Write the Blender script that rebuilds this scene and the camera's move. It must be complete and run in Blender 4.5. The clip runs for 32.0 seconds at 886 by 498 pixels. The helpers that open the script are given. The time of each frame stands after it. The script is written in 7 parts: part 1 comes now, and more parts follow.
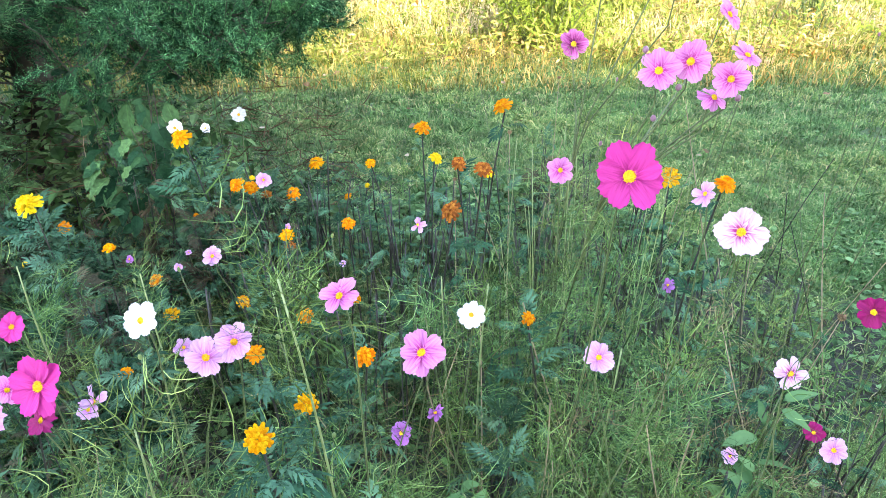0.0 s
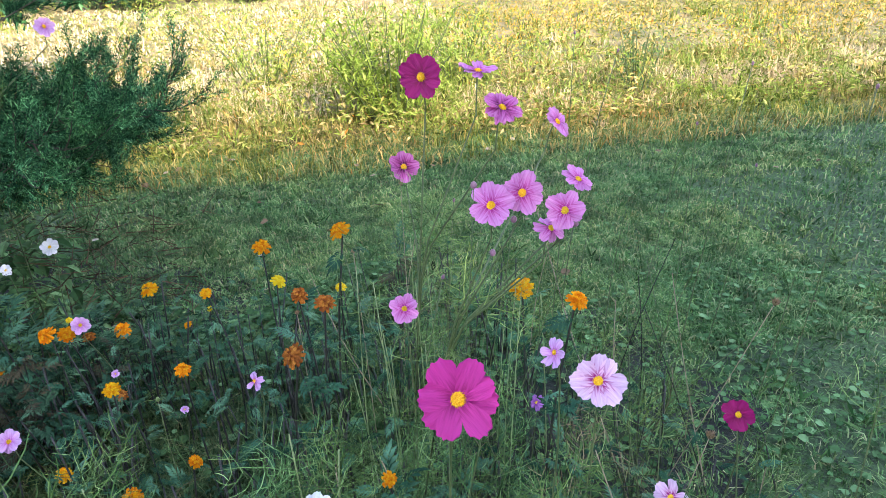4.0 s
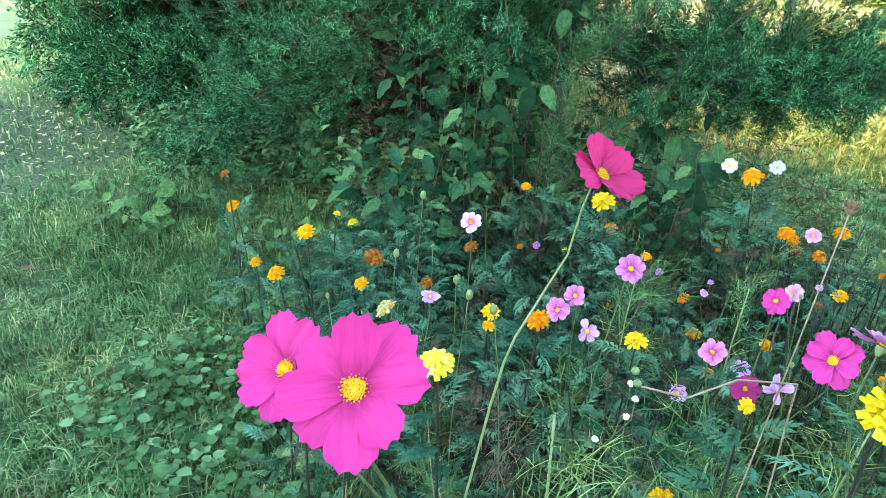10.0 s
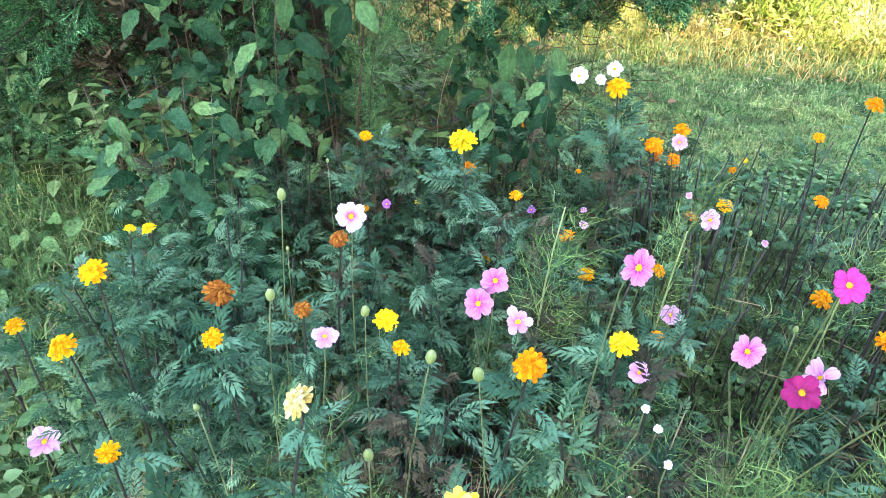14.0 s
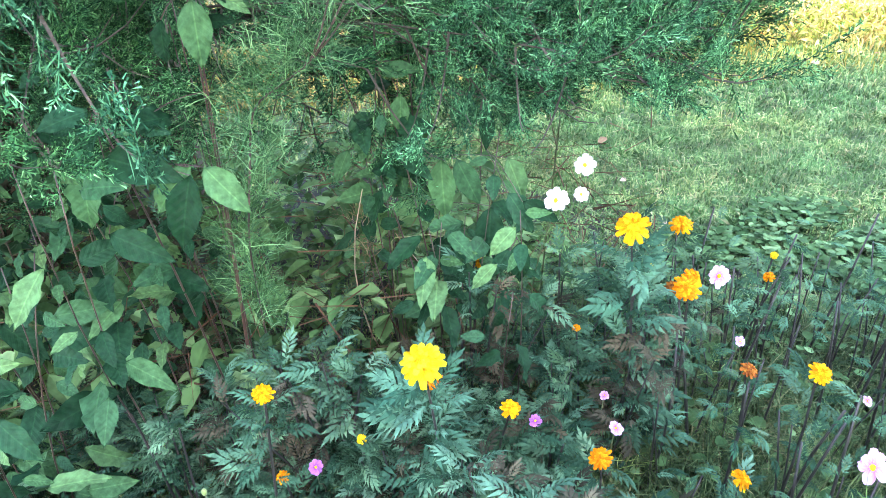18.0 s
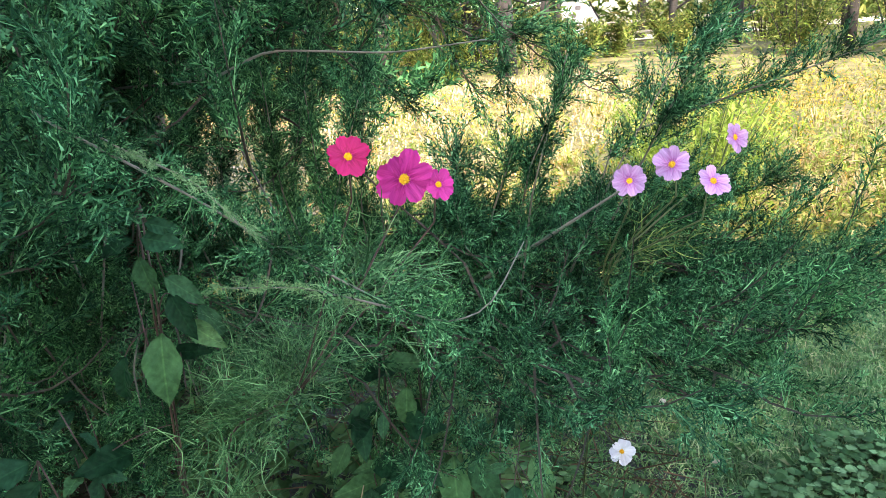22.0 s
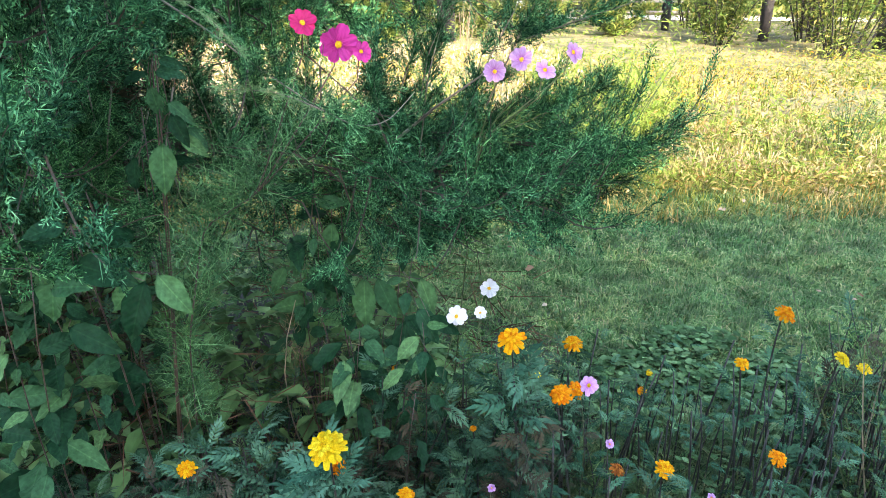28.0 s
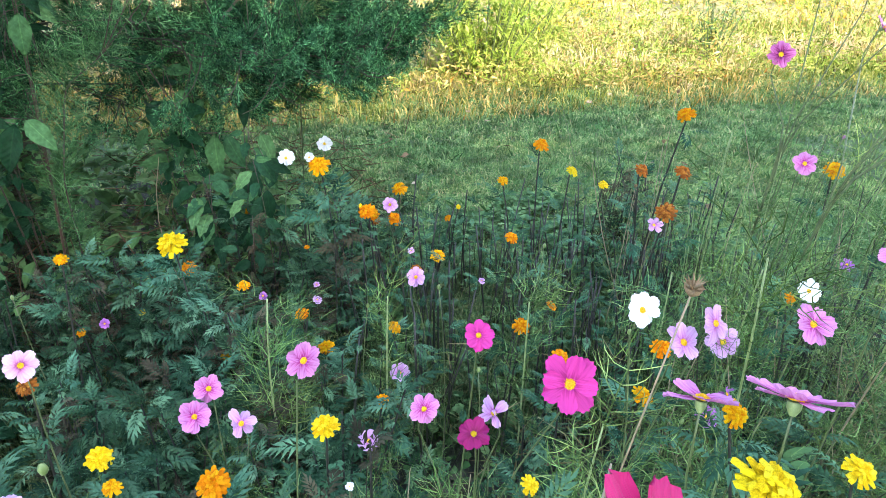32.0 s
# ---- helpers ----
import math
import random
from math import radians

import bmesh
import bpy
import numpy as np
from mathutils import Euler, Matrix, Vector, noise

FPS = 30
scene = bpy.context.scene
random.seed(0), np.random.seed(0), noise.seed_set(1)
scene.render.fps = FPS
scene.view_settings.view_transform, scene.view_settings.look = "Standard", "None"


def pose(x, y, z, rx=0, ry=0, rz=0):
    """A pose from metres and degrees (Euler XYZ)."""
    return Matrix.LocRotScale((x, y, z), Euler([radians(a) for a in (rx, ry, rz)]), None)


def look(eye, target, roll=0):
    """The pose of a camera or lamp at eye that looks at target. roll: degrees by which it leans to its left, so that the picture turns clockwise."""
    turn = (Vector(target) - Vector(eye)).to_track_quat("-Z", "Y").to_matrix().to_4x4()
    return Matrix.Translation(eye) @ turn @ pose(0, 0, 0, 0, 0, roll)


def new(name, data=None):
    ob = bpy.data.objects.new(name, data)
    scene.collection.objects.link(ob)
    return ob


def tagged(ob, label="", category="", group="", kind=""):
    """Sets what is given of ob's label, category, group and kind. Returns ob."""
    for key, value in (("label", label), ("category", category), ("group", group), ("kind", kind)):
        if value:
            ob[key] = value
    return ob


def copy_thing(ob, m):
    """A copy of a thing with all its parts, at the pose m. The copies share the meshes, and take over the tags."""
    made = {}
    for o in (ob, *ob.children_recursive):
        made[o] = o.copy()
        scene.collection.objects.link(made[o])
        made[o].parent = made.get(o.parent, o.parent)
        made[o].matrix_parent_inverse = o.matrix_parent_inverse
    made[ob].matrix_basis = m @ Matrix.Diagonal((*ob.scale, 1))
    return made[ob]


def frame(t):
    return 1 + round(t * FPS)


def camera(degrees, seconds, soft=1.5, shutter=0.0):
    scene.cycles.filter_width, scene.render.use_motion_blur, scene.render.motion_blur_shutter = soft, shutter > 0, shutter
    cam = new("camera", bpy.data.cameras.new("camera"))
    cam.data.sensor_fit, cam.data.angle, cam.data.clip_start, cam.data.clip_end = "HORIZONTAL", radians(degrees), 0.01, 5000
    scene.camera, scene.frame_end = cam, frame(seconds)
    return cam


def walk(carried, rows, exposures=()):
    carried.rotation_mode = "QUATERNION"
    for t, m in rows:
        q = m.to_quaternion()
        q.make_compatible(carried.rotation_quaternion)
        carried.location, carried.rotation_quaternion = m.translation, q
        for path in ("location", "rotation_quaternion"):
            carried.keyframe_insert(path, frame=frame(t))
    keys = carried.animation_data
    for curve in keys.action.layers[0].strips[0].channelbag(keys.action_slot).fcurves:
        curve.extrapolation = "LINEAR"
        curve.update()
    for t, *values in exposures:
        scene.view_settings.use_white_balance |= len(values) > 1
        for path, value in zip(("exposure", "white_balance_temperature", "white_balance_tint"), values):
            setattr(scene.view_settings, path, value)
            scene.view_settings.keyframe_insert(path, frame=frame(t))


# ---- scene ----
cam = camera(67.3, 32.0, soft=0.65)
PATH = [
    (0, (0.067, 0.02, 1.591), (0.011, 1.735, 0.563), -1.2),
    (0.5, (0.081, 0.066, 1.586), (0.127, 1.781, 0.558), -1.2),
    (1, (0.109, 0.131, 1.589), (0.294, 1.854, 0.591), -2.3),
    (1.5, (0.139, 0.183, 1.577), (0.435, 1.875, 0.552), -2.6),
    (2, (0.151, 0.212, 1.582), (0.497, 1.922, 0.604), -2.6),
    (2.5, (0.156, 0.219, 1.6), (0.515, 1.951, 0.666), -2.9),
    (4.5, (0.149, 0.197, 1.667), (0.422, 1.989, 0.824), -0.9),
    (5, (0.119, 0.163, 1.66), (0.311, 1.982, 0.851), 0.8),
    (5.5, (0.078, 0.124, 1.653), (0.127, 1.957, 0.855), 1.1),
    (6, (0.014, 0.077, 1.654), (-0.158, 1.917, 0.889), 1.9),
    (6.5, (-0.05, 0.029, 1.642), (-0.508, 1.818, 0.875), 2.8),
    (7, (-0.109, -0.035, 1.628), (-0.754, 1.693, 0.856), 4.3),
    (7.5, (-0.192, -0.117, 1.644), (-0.972, 1.555, 0.873), 1.5),
    (8, (-0.272, -0.188, 1.639), (-1.112, 1.459, 0.875), 0.5),
    (8.5, (-0.335, -0.245, 1.623), (-1.123, 1.413, 0.829), 0.6),
    (9, (-0.402, -0.301, 1.602), (-1.207, 1.332, 0.774), 1.0),
    (9.5, (-0.481, -0.328, 1.574), (-1.361, 1.232, 0.683), 2.0),
    (10, (-0.564, -0.325, 1.544), (-1.51, 1.199, 0.659), 2.5),
    (10.5, (-0.625, -0.309, 1.523), (-1.517, 1.23, 0.609), 4.4),
    (11, (-0.664, -0.309, 1.51), (-1.495, 1.227, 0.534), 5.4),
    (11.5, (-0.683, -0.308, 1.507), (-1.409, 1.256, 0.495), 6.5),
    (12, (-0.718, -0.313, 1.512), (-1.354, 1.276, 0.478), 5.3),
    (12.5, (-0.768, -0.281, 1.514), (-1.195, 1.375, 0.476), 5.6),
    (13, (-0.859, -0.238, 1.516), (-1.169, 1.441, 0.475), 4.3),
    (13.5, (-0.955, -0.123, 1.494), (-1.282, 1.56, 0.465), 3.1),
    (14, (-1.008, 0.029, 1.476), (-1.256, 1.685, 0.383), 2.7),
    (14.5, (-1.068, 0.137, 1.447), (-1.244, 1.76, 0.291), 3.8),
    (16.5, (-1.175, 0.633, 1.454), (-1.128, 2.291, 0.335), 1.1),
    (17, (-1.142, 0.749, 1.453), (-1.201, 2.406, 0.334), -1.1),
    (17.5, (-1.146, 0.827, 1.461), (-1.159, 2.494, 0.356), -0.6),
    (18, (-1.195, 0.882, 1.496), (-1.161, 2.574, 0.431), -3.5),
    (18.5, (-1.222, 0.931, 1.508), (-1.145, 2.633, 0.46), -4.4),
    (19, (-1.198, 1.0, 1.532), (-1.146, 2.749, 0.565), -2.1),
    (19.5, (-1.158, 1.086, 1.557), (-1.106, 2.843, 0.604), -2.8),
    (20, (-1.139, 1.123, 1.588), (-1.126, 2.92, 0.711), -3.7),
    (20.5, (-1.131, 1.143, 1.617), (-1.117, 2.977, 0.818), -3.2),
    (21, (-1.132, 1.18, 1.656), (-1.127, 3.048, 0.941), -2.6),
    (21.5, (-1.13, 1.188, 1.678), (-1.177, 3.061, 0.98), -5.1),
    (22, (-1.13, 1.185, 1.688), (-1.155, 3.074, 1.033), -4.5),
    (22.5, (-1.128, 1.185, 1.688), (-1.115, 3.079, 1.046), -2.5),
    (23, (-1.126, 1.18, 1.691), (-1.102, 3.081, 1.069), -2.1),
    (23.5, (-1.129, 1.173, 1.687), (-1.109, 3.08, 1.083), -1.6),
    (24, (-1.126, 1.165, 1.677), (-1.097, 3.07, 1.068), -1.2),
    (24.5, (-1.119, 1.15, 1.662), (-1.111, 3.052, 1.044), -1.2),
    (26.5, (-1.19, 0.869, 1.621), (-1.318, 2.78, 1.046), 1.2),
    (27, (-1.187, 0.774, 1.652), (-1.287, 2.667, 1.013), -0.1),
    (27.5, (-1.141, 0.697, 1.639), (-1.041, 2.569, 0.944), 0.8),
    (28, (-1.104, 0.622, 1.607), (-0.923, 2.469, 0.862), 1.0),
    (28.5, (-1.026, 0.554, 1.59), (-0.752, 2.357, 0.77), 1.4),
    (29, (-0.944, 0.475, 1.581), (-0.617, 2.251, 0.722), 2.2),
    (29.5, (-0.88, 0.397, 1.577), (-0.518, 2.159, 0.701), 1.7),
    (30, (-0.812, 0.333, 1.569), (-0.386, 2.062, 0.658), 1.2),
    (30.5, (-0.778, 0.269, 1.561), (-0.26, 1.975, 0.654), 2.9),
    (31, (-0.752, 0.206, 1.565), (-0.223, 1.912, 0.666), 1.3),
    (31.5, (-0.764, 0.105, 1.572), (-0.31, 1.835, 0.676), 0.1),
    (32, (-0.807, 0.02, 1.561), (-0.463, 1.754, 0.624), 0.5),
]
EXPOSURES = [(0.0, 3.96, 7350, 21), (2.0, 3.92, 7400, 22), (5.0, 2.83, 6600, 23), (6.0, 3.0, 6750, 22), (8.0, 3.36, 7100, 10), (10.0, 3.78, 6650, 6), (12.0, 3.98, 6550, 8), (13.0, 4.09, 7300, 22), (17.0, 4.72, 6900, 27), (19.5, 4.54, 6950, 23), (22.0, 3.28, 7150, 20), (28.0, 3.48, 6900, 20), (32.0, 3.71, 7150, 17)]
walk(cam, [(t, look(eye, target, roll)) for t, eye, target, roll in PATH], EXPOSURES)

# ---- light ----
world = bpy.data.worlds.new("world")
scene.world = world
world.use_nodes = True
wn = world.node_tree.nodes
sky = wn.new("ShaderNodeTexSky")
sky.sky_type, sky.sun_disc = "NISHITA", False
SUN_WAY = Vector((-0.25, 0.85, -0.55)).normalized()
sky.sun_elevation = math.asin(-SUN_WAY.z)
sky.sun_rotation = math.atan2(-SUN_WAY.x, -SUN_WAY.y)
world.node_tree.links.new(sky.outputs[0], wn["Background"].inputs[0])
wn["Background"].inputs[1].default_value = 0.15
sun = new("sun", bpy.data.lights.new("sun", "SUN"))
sun.data.energy, sun.data.angle, sun.data.color = 2.1, radians(4.0), (1.0, 0.9, 0.74)
sun.matrix_world = look((0, -20, 20), Vector((0, -20, 20)) + SUN_WAY)

RNG = np.random.default_rng(7)


# ---- mesh tools ----
def data_mesh(name, verts, tris, mat, smooth=False):
    """One mesh of triangles."""
    me = bpy.data.meshes.new(name)
    verts, tris = np.asarray(verts, np.float32), np.asarray(tris, np.int32)
    me.vertices.add(len(verts))
    me.vertices.foreach_set("co", verts.ravel())
    me.loops.add(tris.size)
    me.loops.foreach_set("vertex_index", tris.ravel())
    me.polygons.add(len(tris))
    me.polygons.foreach_set("loop_start", np.arange(0, tris.size, 3, dtype=np.int32))
    me.polygons.foreach_set("use_smooth", np.full(len(tris), smooth))
    me.materials.append(mat)
    me.update(calc_edges=True)
    me.validate()
    return me


def join(pieces):
    verts, tris, n = [], [], 0
    for v, t in pieces:
        verts.append(np.asarray(v, float))
        tris.append(np.asarray(t, int) + n)
        n += len(v)
    return np.concatenate(verts), np.concatenate(tris)


def unit(a):
    return a / np.maximum(np.linalg.norm(a, axis=-1, keepdims=True), 1e-9)


def spread(shape, pos, way, size, up=(0, 0, 1), roll=None):
    """Copies of a small shape, its +y along each way, its +z towards up, joined."""
    tv, tf = shape
    pos, way = np.atleast_2d(pos).astype(float), unit(np.atleast_2d(way).astype(float))
    k = len(pos)
    up = np.broadcast_to(np.asarray(up, float), (k, 3))
    x = unit(np.cross(way, up + 1e-4))
    z = np.cross(x, way)
    if roll is not None:
        c, s = np.cos(roll)[:, None], np.sin(roll)[:, None]
        x, z = x * c + z * s, z * c - x * s
    size = np.broadcast_to(np.asarray(size, float), (k,))[:, None, None]
    v = pos[:, None] + size * (tv[None, :, 0:1] * x[:, None] + tv[None, :, 1:2] * way[:, None] + tv[None, :, 2:3] * z[:, None])
    t = tf[None] + (np.arange(k) * len(tv))[:, None, None]
    return v.reshape(-1, 3), t.reshape(-1, 3)


def tube(points, radii, sides=5):
    p = np.asarray(points, float)
    r = np.broadcast_to(np.asarray(radii, float), (len(p),))
    d = unit(np.gradient(p, axis=0))
    ref = np.where(np.abs(d[:, 2:3]) > 0.9, [[1.0, 0, 0]], [[0, 0, 1.0]])
    x = unit(np.cross(d, ref))
    for i in range(1, len(p)):
        x[i] = unit(x[i - 1] - d[i] * np.dot(x[i - 1], d[i]))
    y = np.cross(d, x)
    a = np.arange(sides) * 2 * np.pi / sides
    v = (p[:, None] + r[:, None, None] * (np.cos(a)[None, :, None] * x[:, None] + np.sin(a)[None, :, None] * y[:, None])).reshape(-1, 3)
    t = []
    for i in range(len(p) - 1):
        for j in range(sides):
            a0, a1 = i * sides + j, i * sides + (j + 1) % sides
            t += [(a0, a1, a1 + sides), (a0, a1 + sides, a0 + sides)]
    n = len(v)
    v = np.vstack([v, p[:1], p[-1:]])
    for j in range(sides):
        t += [(n, (j + 1) % sides, j), (n + 1, n - sides + j, n - sides + (j + 1) % sides)]
    return v, np.array(t)


def curve_points(a, b, bow=(0, 0, 0), n=8):
    s = np.linspace(0, 1, n)[:, None]
    return np.asarray(a, float) * (1 - s) + np.asarray(b, float) * s + np.asarray(bow, float) * (4 * s * (1 - s))


def part(name, verts_tris, material, parent, label="", smooth=False):
    ob = new(name, data_mesh(name, *verts_tris, material, smooth))
    ob.parent = parent
    if label:
        ob["label"] = label
    return ob


# ---- materials ----
def nodes_of(name):
    m = bpy.data.materials.new(name)
    m.use_nodes = True
    nt = m.node_tree
    return m, nt, nt.nodes, nt.links, nt.nodes["Principled BSDF"]


def ramp(nt, fac, stops):
    r = nt.nodes.new("ShaderNodeValToRGB")
    while len(r.color_ramp.elements) < len(stops):
        r.color_ramp.elements.new(0.5)
    for e, (p, c) in zip(r.color_ramp.elements, stops):
        e.position, e.color = p, (*c, 1)
    nt.links.new(fac, r.inputs[0])
    return r.outputs[0]


def noise_tex(nt, scale, detail=4, coord="Object", squash=None, rough=0.6):
    tc = nt.nodes.new("ShaderNodeTexCoord")
    n = nt.nodes.new("ShaderNodeTexNoise")
    n.inputs["Scale"].default_value, n.inputs["Detail"].default_value, n.inputs["Roughness"].default_value = scale, detail, rough
    out = tc.outputs[coord]
    if squash:
        mp = nt.nodes.new("ShaderNodeMapping")
        mp.inputs["Scale"].default_value = squash
        nt.links.new(out, mp.inputs[0])
        out = mp.outputs[0]
    nt.links.new(out, n.inputs["Vector"])
    return n.outputs["Fac"]


def mixed(nt, fac, a, b, mode="MIX"):
    m = nt.nodes.new("ShaderNodeMix")
    m.data_type, m.blend_type = "RGBA", mode
    for sock, val in ((m.inputs["Factor"], fac), (m.inputs["A"], a), (m.inputs["B"], b)):
        if isinstance(val, bpy.types.NodeSocket):
            nt.links.new(val, sock)
        elif isinstance(val, tuple):
            sock.default_value = (*val, 1)
        else:
            sock.default_value = val
    return m.outputs["Result"]


def bump(nt, bsdf, fac, strength, dist=0.002):
    b = nt.nodes.new("ShaderNodeBump")
    b.inputs["Strength"].default_value, b.inputs["Distance"].default_value = strength, dist
    nt.links.new(fac, b.inputs["Height"])
    nt.links.new(b.outputs[0], bsdf.inputs["Normal"])


def leaf_mat(name, stops, rough=0.55, through_light=0.3, scale=9.0, spread_by="island", patch=(0.72, 1.2), zone=None, gloss=0.03):
    """Foliage: each leaf its own tint, blotches within, light passing through."""
    m, nt, nodes, links, bsdf = nodes_of(name)
    if spread_by == "island":
        rnd = nodes.new("ShaderNodeNewGeometry").outputs["Random Per Island"]
    else:
        rnd = nodes.new("ShaderNodeObjectInfo").outputs["Random"]
    col = ramp(nt, rnd, stops)
    blot = ramp(nt, noise_tex(nt, scale), [(0.36, (patch[0],) * 3), (0.64, (patch[1],) * 3)])
    col = mixed(nt, 1.0, col, blot, "MULTIPLY")
    if zone:
        col = mixed(nt, 1.0, col, ramp(nt, noise_tex(nt, zone[0], 3), [(0.36, zone[1]), (0.5, (1, 1, 1)), (0.64, zone[2])]), "MULTIPLY")
    whole = nodes.new("ShaderNodeObjectInfo").outputs["Random"]
    col = mixed(nt, 1.0, col, ramp(nt, whole, [(0, (0.75, 0.82, 0.7)), (0.5, (1, 1, 1)), (0.8, (1.12, 1.06, 0.9)), (1, (0.95, 1.06, 1.08))]), "MULTIPLY")
    links.new(col, bsdf.inputs["Base Color"])
    bsdf.inputs["Roughness"].default_value = rough
    bsdf.inputs["Specular IOR Level"].default_value = gloss
    tr = nodes.new("ShaderNodeBsdfTranslucent")
    links.new(col, tr.inputs[0])
    mx = nodes.new("ShaderNodeMixShader")
    mx.inputs[0].default_value = through_light
    links.new(bsdf.outputs[0], mx.inputs[1])
    links.new(tr.outputs[0], mx.inputs[2])
    links.new(mx.outputs[0], nodes["Material Output"].inputs[0])
    return m


def plain_mat(name, stops, rough=0.7, scale=20.0, bumpy=0.3, metal=0.0, dist=0.002):
    m, nt, nodes, links, bsdf = nodes_of(name)
    fac = noise_tex(nt, scale, 6)
    links.new(ramp(nt, fac, stops), bsdf.inputs["Base Color"])
    bsdf.inputs["Roughness"].default_value, bsdf.inputs["Metallic"].default_value = rough, metal
    if bumpy:
        bump(nt, bsdf, noise_tex(nt, scale * 4, 5), bumpy, dist)
    return m


def petal_mat(name, inner, outer, edge=None, streak=0.6, through_light=0.3):
    """A petal whose colour runs from its base (y = 0) to its tip (y = 1), with lengthwise veins."""
    m, nt, nodes, links, bsdf = nodes_of(name)
    tc = nodes.new("ShaderNodeTexCoord")
    sep = nodes.new("ShaderNodeSeparateXYZ")
    links.new(tc.outputs["Object"], sep.inputs[0])
    veins = noise_tex(nt, 1.0, 3, squash=(15, 1.1, 1))
    shift = nodes.new("ShaderNodeMath")
    shift.operation = "MULTIPLY_ADD"
    links.new(veins, shift.inputs[0])
    shift.inputs[1].default_value = streak * 2
    shift.inputs[2].default_value = -streak
    add = nodes.new("ShaderNodeMath")
    links.new(sep.outputs["Y"], add.inputs[0])
    links.new(shift.outputs[0], add.inputs[1])
    col = ramp(nt, add.outputs[0], [(0.12, inner), (0.5, outer), (1.0, edge or outer)])
    col = mixed(nt, 1.0, col, ramp(nt, veins, [(0.36, (0.92, 0.9, 0.92)), (0.6, (1.04, 1.04, 1.04))]), "MULTIPLY")
    rnd = nodes.new("ShaderNodeObjectInfo").outputs["Random"]
    col = mixed(nt, 1.0, col, ramp(nt, rnd, [(0, (0.86, 0.86, 0.88)), (1, (1.08, 1.08, 1.06))]), "MULTIPLY")
    links.new(col, bsdf.inputs["Base Color"])
    bsdf.inputs["Roughness"].default_value = 0.6
    bsdf.inputs["Specular IOR Level"].default_value = 0.25
    bump(nt, bsdf, veins, 0.25, 0.03)
    tr = nodes.new("ShaderNodeBsdfTranslucent")
    links.new(col, tr.inputs[0])
    mx = nodes.new("ShaderNodeMixShader")
    mx.inputs[0].default_value = through_light
    links.new(bsdf.outputs[0], mx.inputs[1])
    links.new(tr.outputs[0], mx.inputs[2])
    links.new(mx.outputs[0], nodes["Material Output"].inputs[0])
    return m


PETALS = {
    "magenta": petal_mat("magenta_petal", (0.3, 0.008, 0.12), (0.47, 0.03, 0.215)),
    "hot": petal_mat("hot_pink_petal", (0.36, 0.01, 0.12), (0.56, 0.03, 0.21), streak=0.2),
    "crimson": petal_mat("crimson_petal", (0.28, 0.005, 0.06), (0.42, 0.012, 0.1)),
    "dark": petal_mat("dark_magenta_petal", (0.16, 0.003, 0.045), (0.25, 0.006, 0.09)),
    "plum": petal_mat("plum_petal", (0.1, 0.003, 0.045), (0.36, 0.05, 0.21), (0.5, 0.16, 0.34), streak=1.0),
    "pink": petal_mat("pink_petal", (0.34, 0.02, 0.17), (0.5, 0.14, 0.36), (0.55, 0.22, 0.43), streak=0.9),
    "stripe": petal_mat("striped_pink_petal", (0.24, 0.005, 0.09), (0.52, 0.12, 0.34), (0.6, 0.27, 0.48), streak=0.9),
    "pale": petal_mat("pale_pink_petal", (0.3, 0.015, 0.14), (0.6, 0.36, 0.52), (0.64, 0.45, 0.58), streak=0.8),
    "eye": petal_mat("pale_petal_with_dark_eye", (0.28, 0.008, 0.1), (0.6, 0.3, 0.48), (0.64, 0.42, 0.55), streak=0.2),
    "lilac": petal_mat("lilac_petal", (0.4, 0.1, 0.3), (0.5, 0.25, 0.47), (0.55, 0.34, 0.53)),
    "violet": petal_mat("violet_petal", (0.2, 0.03, 0.2), (0.32, 0.1, 0.34), (0.36, 0.14, 0.4)),
    "white": petal_mat("white_petal", (0.638, 0.646, 0.562), (0.669, 0.676, 0.684)),
}
COLOUR_WORDS = {"magenta": "magenta-pink", "hot": "hot pink", "crimson": "crimson", "dark": "dark wine-red", "plum": "plum-centred pink",
                "pink": "pink", "stripe": "streaked pink", "pale": "pale pink", "eye": "pale pink dark-eyed", "lilac": "lilac", "violet": "violet", "white": "white"}
disc_mat = leaf_mat("cosmos_disc", [(0, (0.72, 0.36, 0.02)), (0.6, (0.82, 0.5, 0.03)), (1, (0.85, 0.62, 0.08))], 0.7, 0.1, 60)


def marigold_mat(name, a, b, c):
    return leaf_mat(name, [(0, a), (0.5, b), (1, c)], 0.6, 0.3, 40)


MARIGOLD = {
    "yellow": marigold_mat("yellow_marigold", (0.576, 0.336, 0.008), (0.672, 0.464, 0.012), (0.688, 0.544, 0.032)),
    "lemon": marigold_mat("lemon_marigold", (0.624, 0.464, 0.024), (0.688, 0.576, 0.064), (0.704, 0.624, 0.160)),
    "gold": marigold_mat("golden_marigold", (0.560, 0.176, 0.004), (0.656, 0.304, 0.006), (0.680, 0.384, 0.012)),
    "orange": marigold_mat("orange_marigold", (0.52, 0.13, 0.004), (0.63, 0.215, 0.006), (0.67, 0.31, 0.01)),
    "rust": marigold_mat("rust_marigold", (0.17, 0.05, 0.015), (0.3, 0.095, 0.017), (0.42, 0.17, 0.03)),
    "cream": marigold_mat("faded_marigold", (0.400, 0.256, 0.064), (0.600, 0.496, 0.224), (0.640, 0.576, 0.336)),
}
MARI_WORDS = {"yellow": "bright yellow", "lemon": "lemon-yellow", "gold": "golden-orange", "orange": "orange", "rust": "rust-brown withering", "cream": "faded cream"}

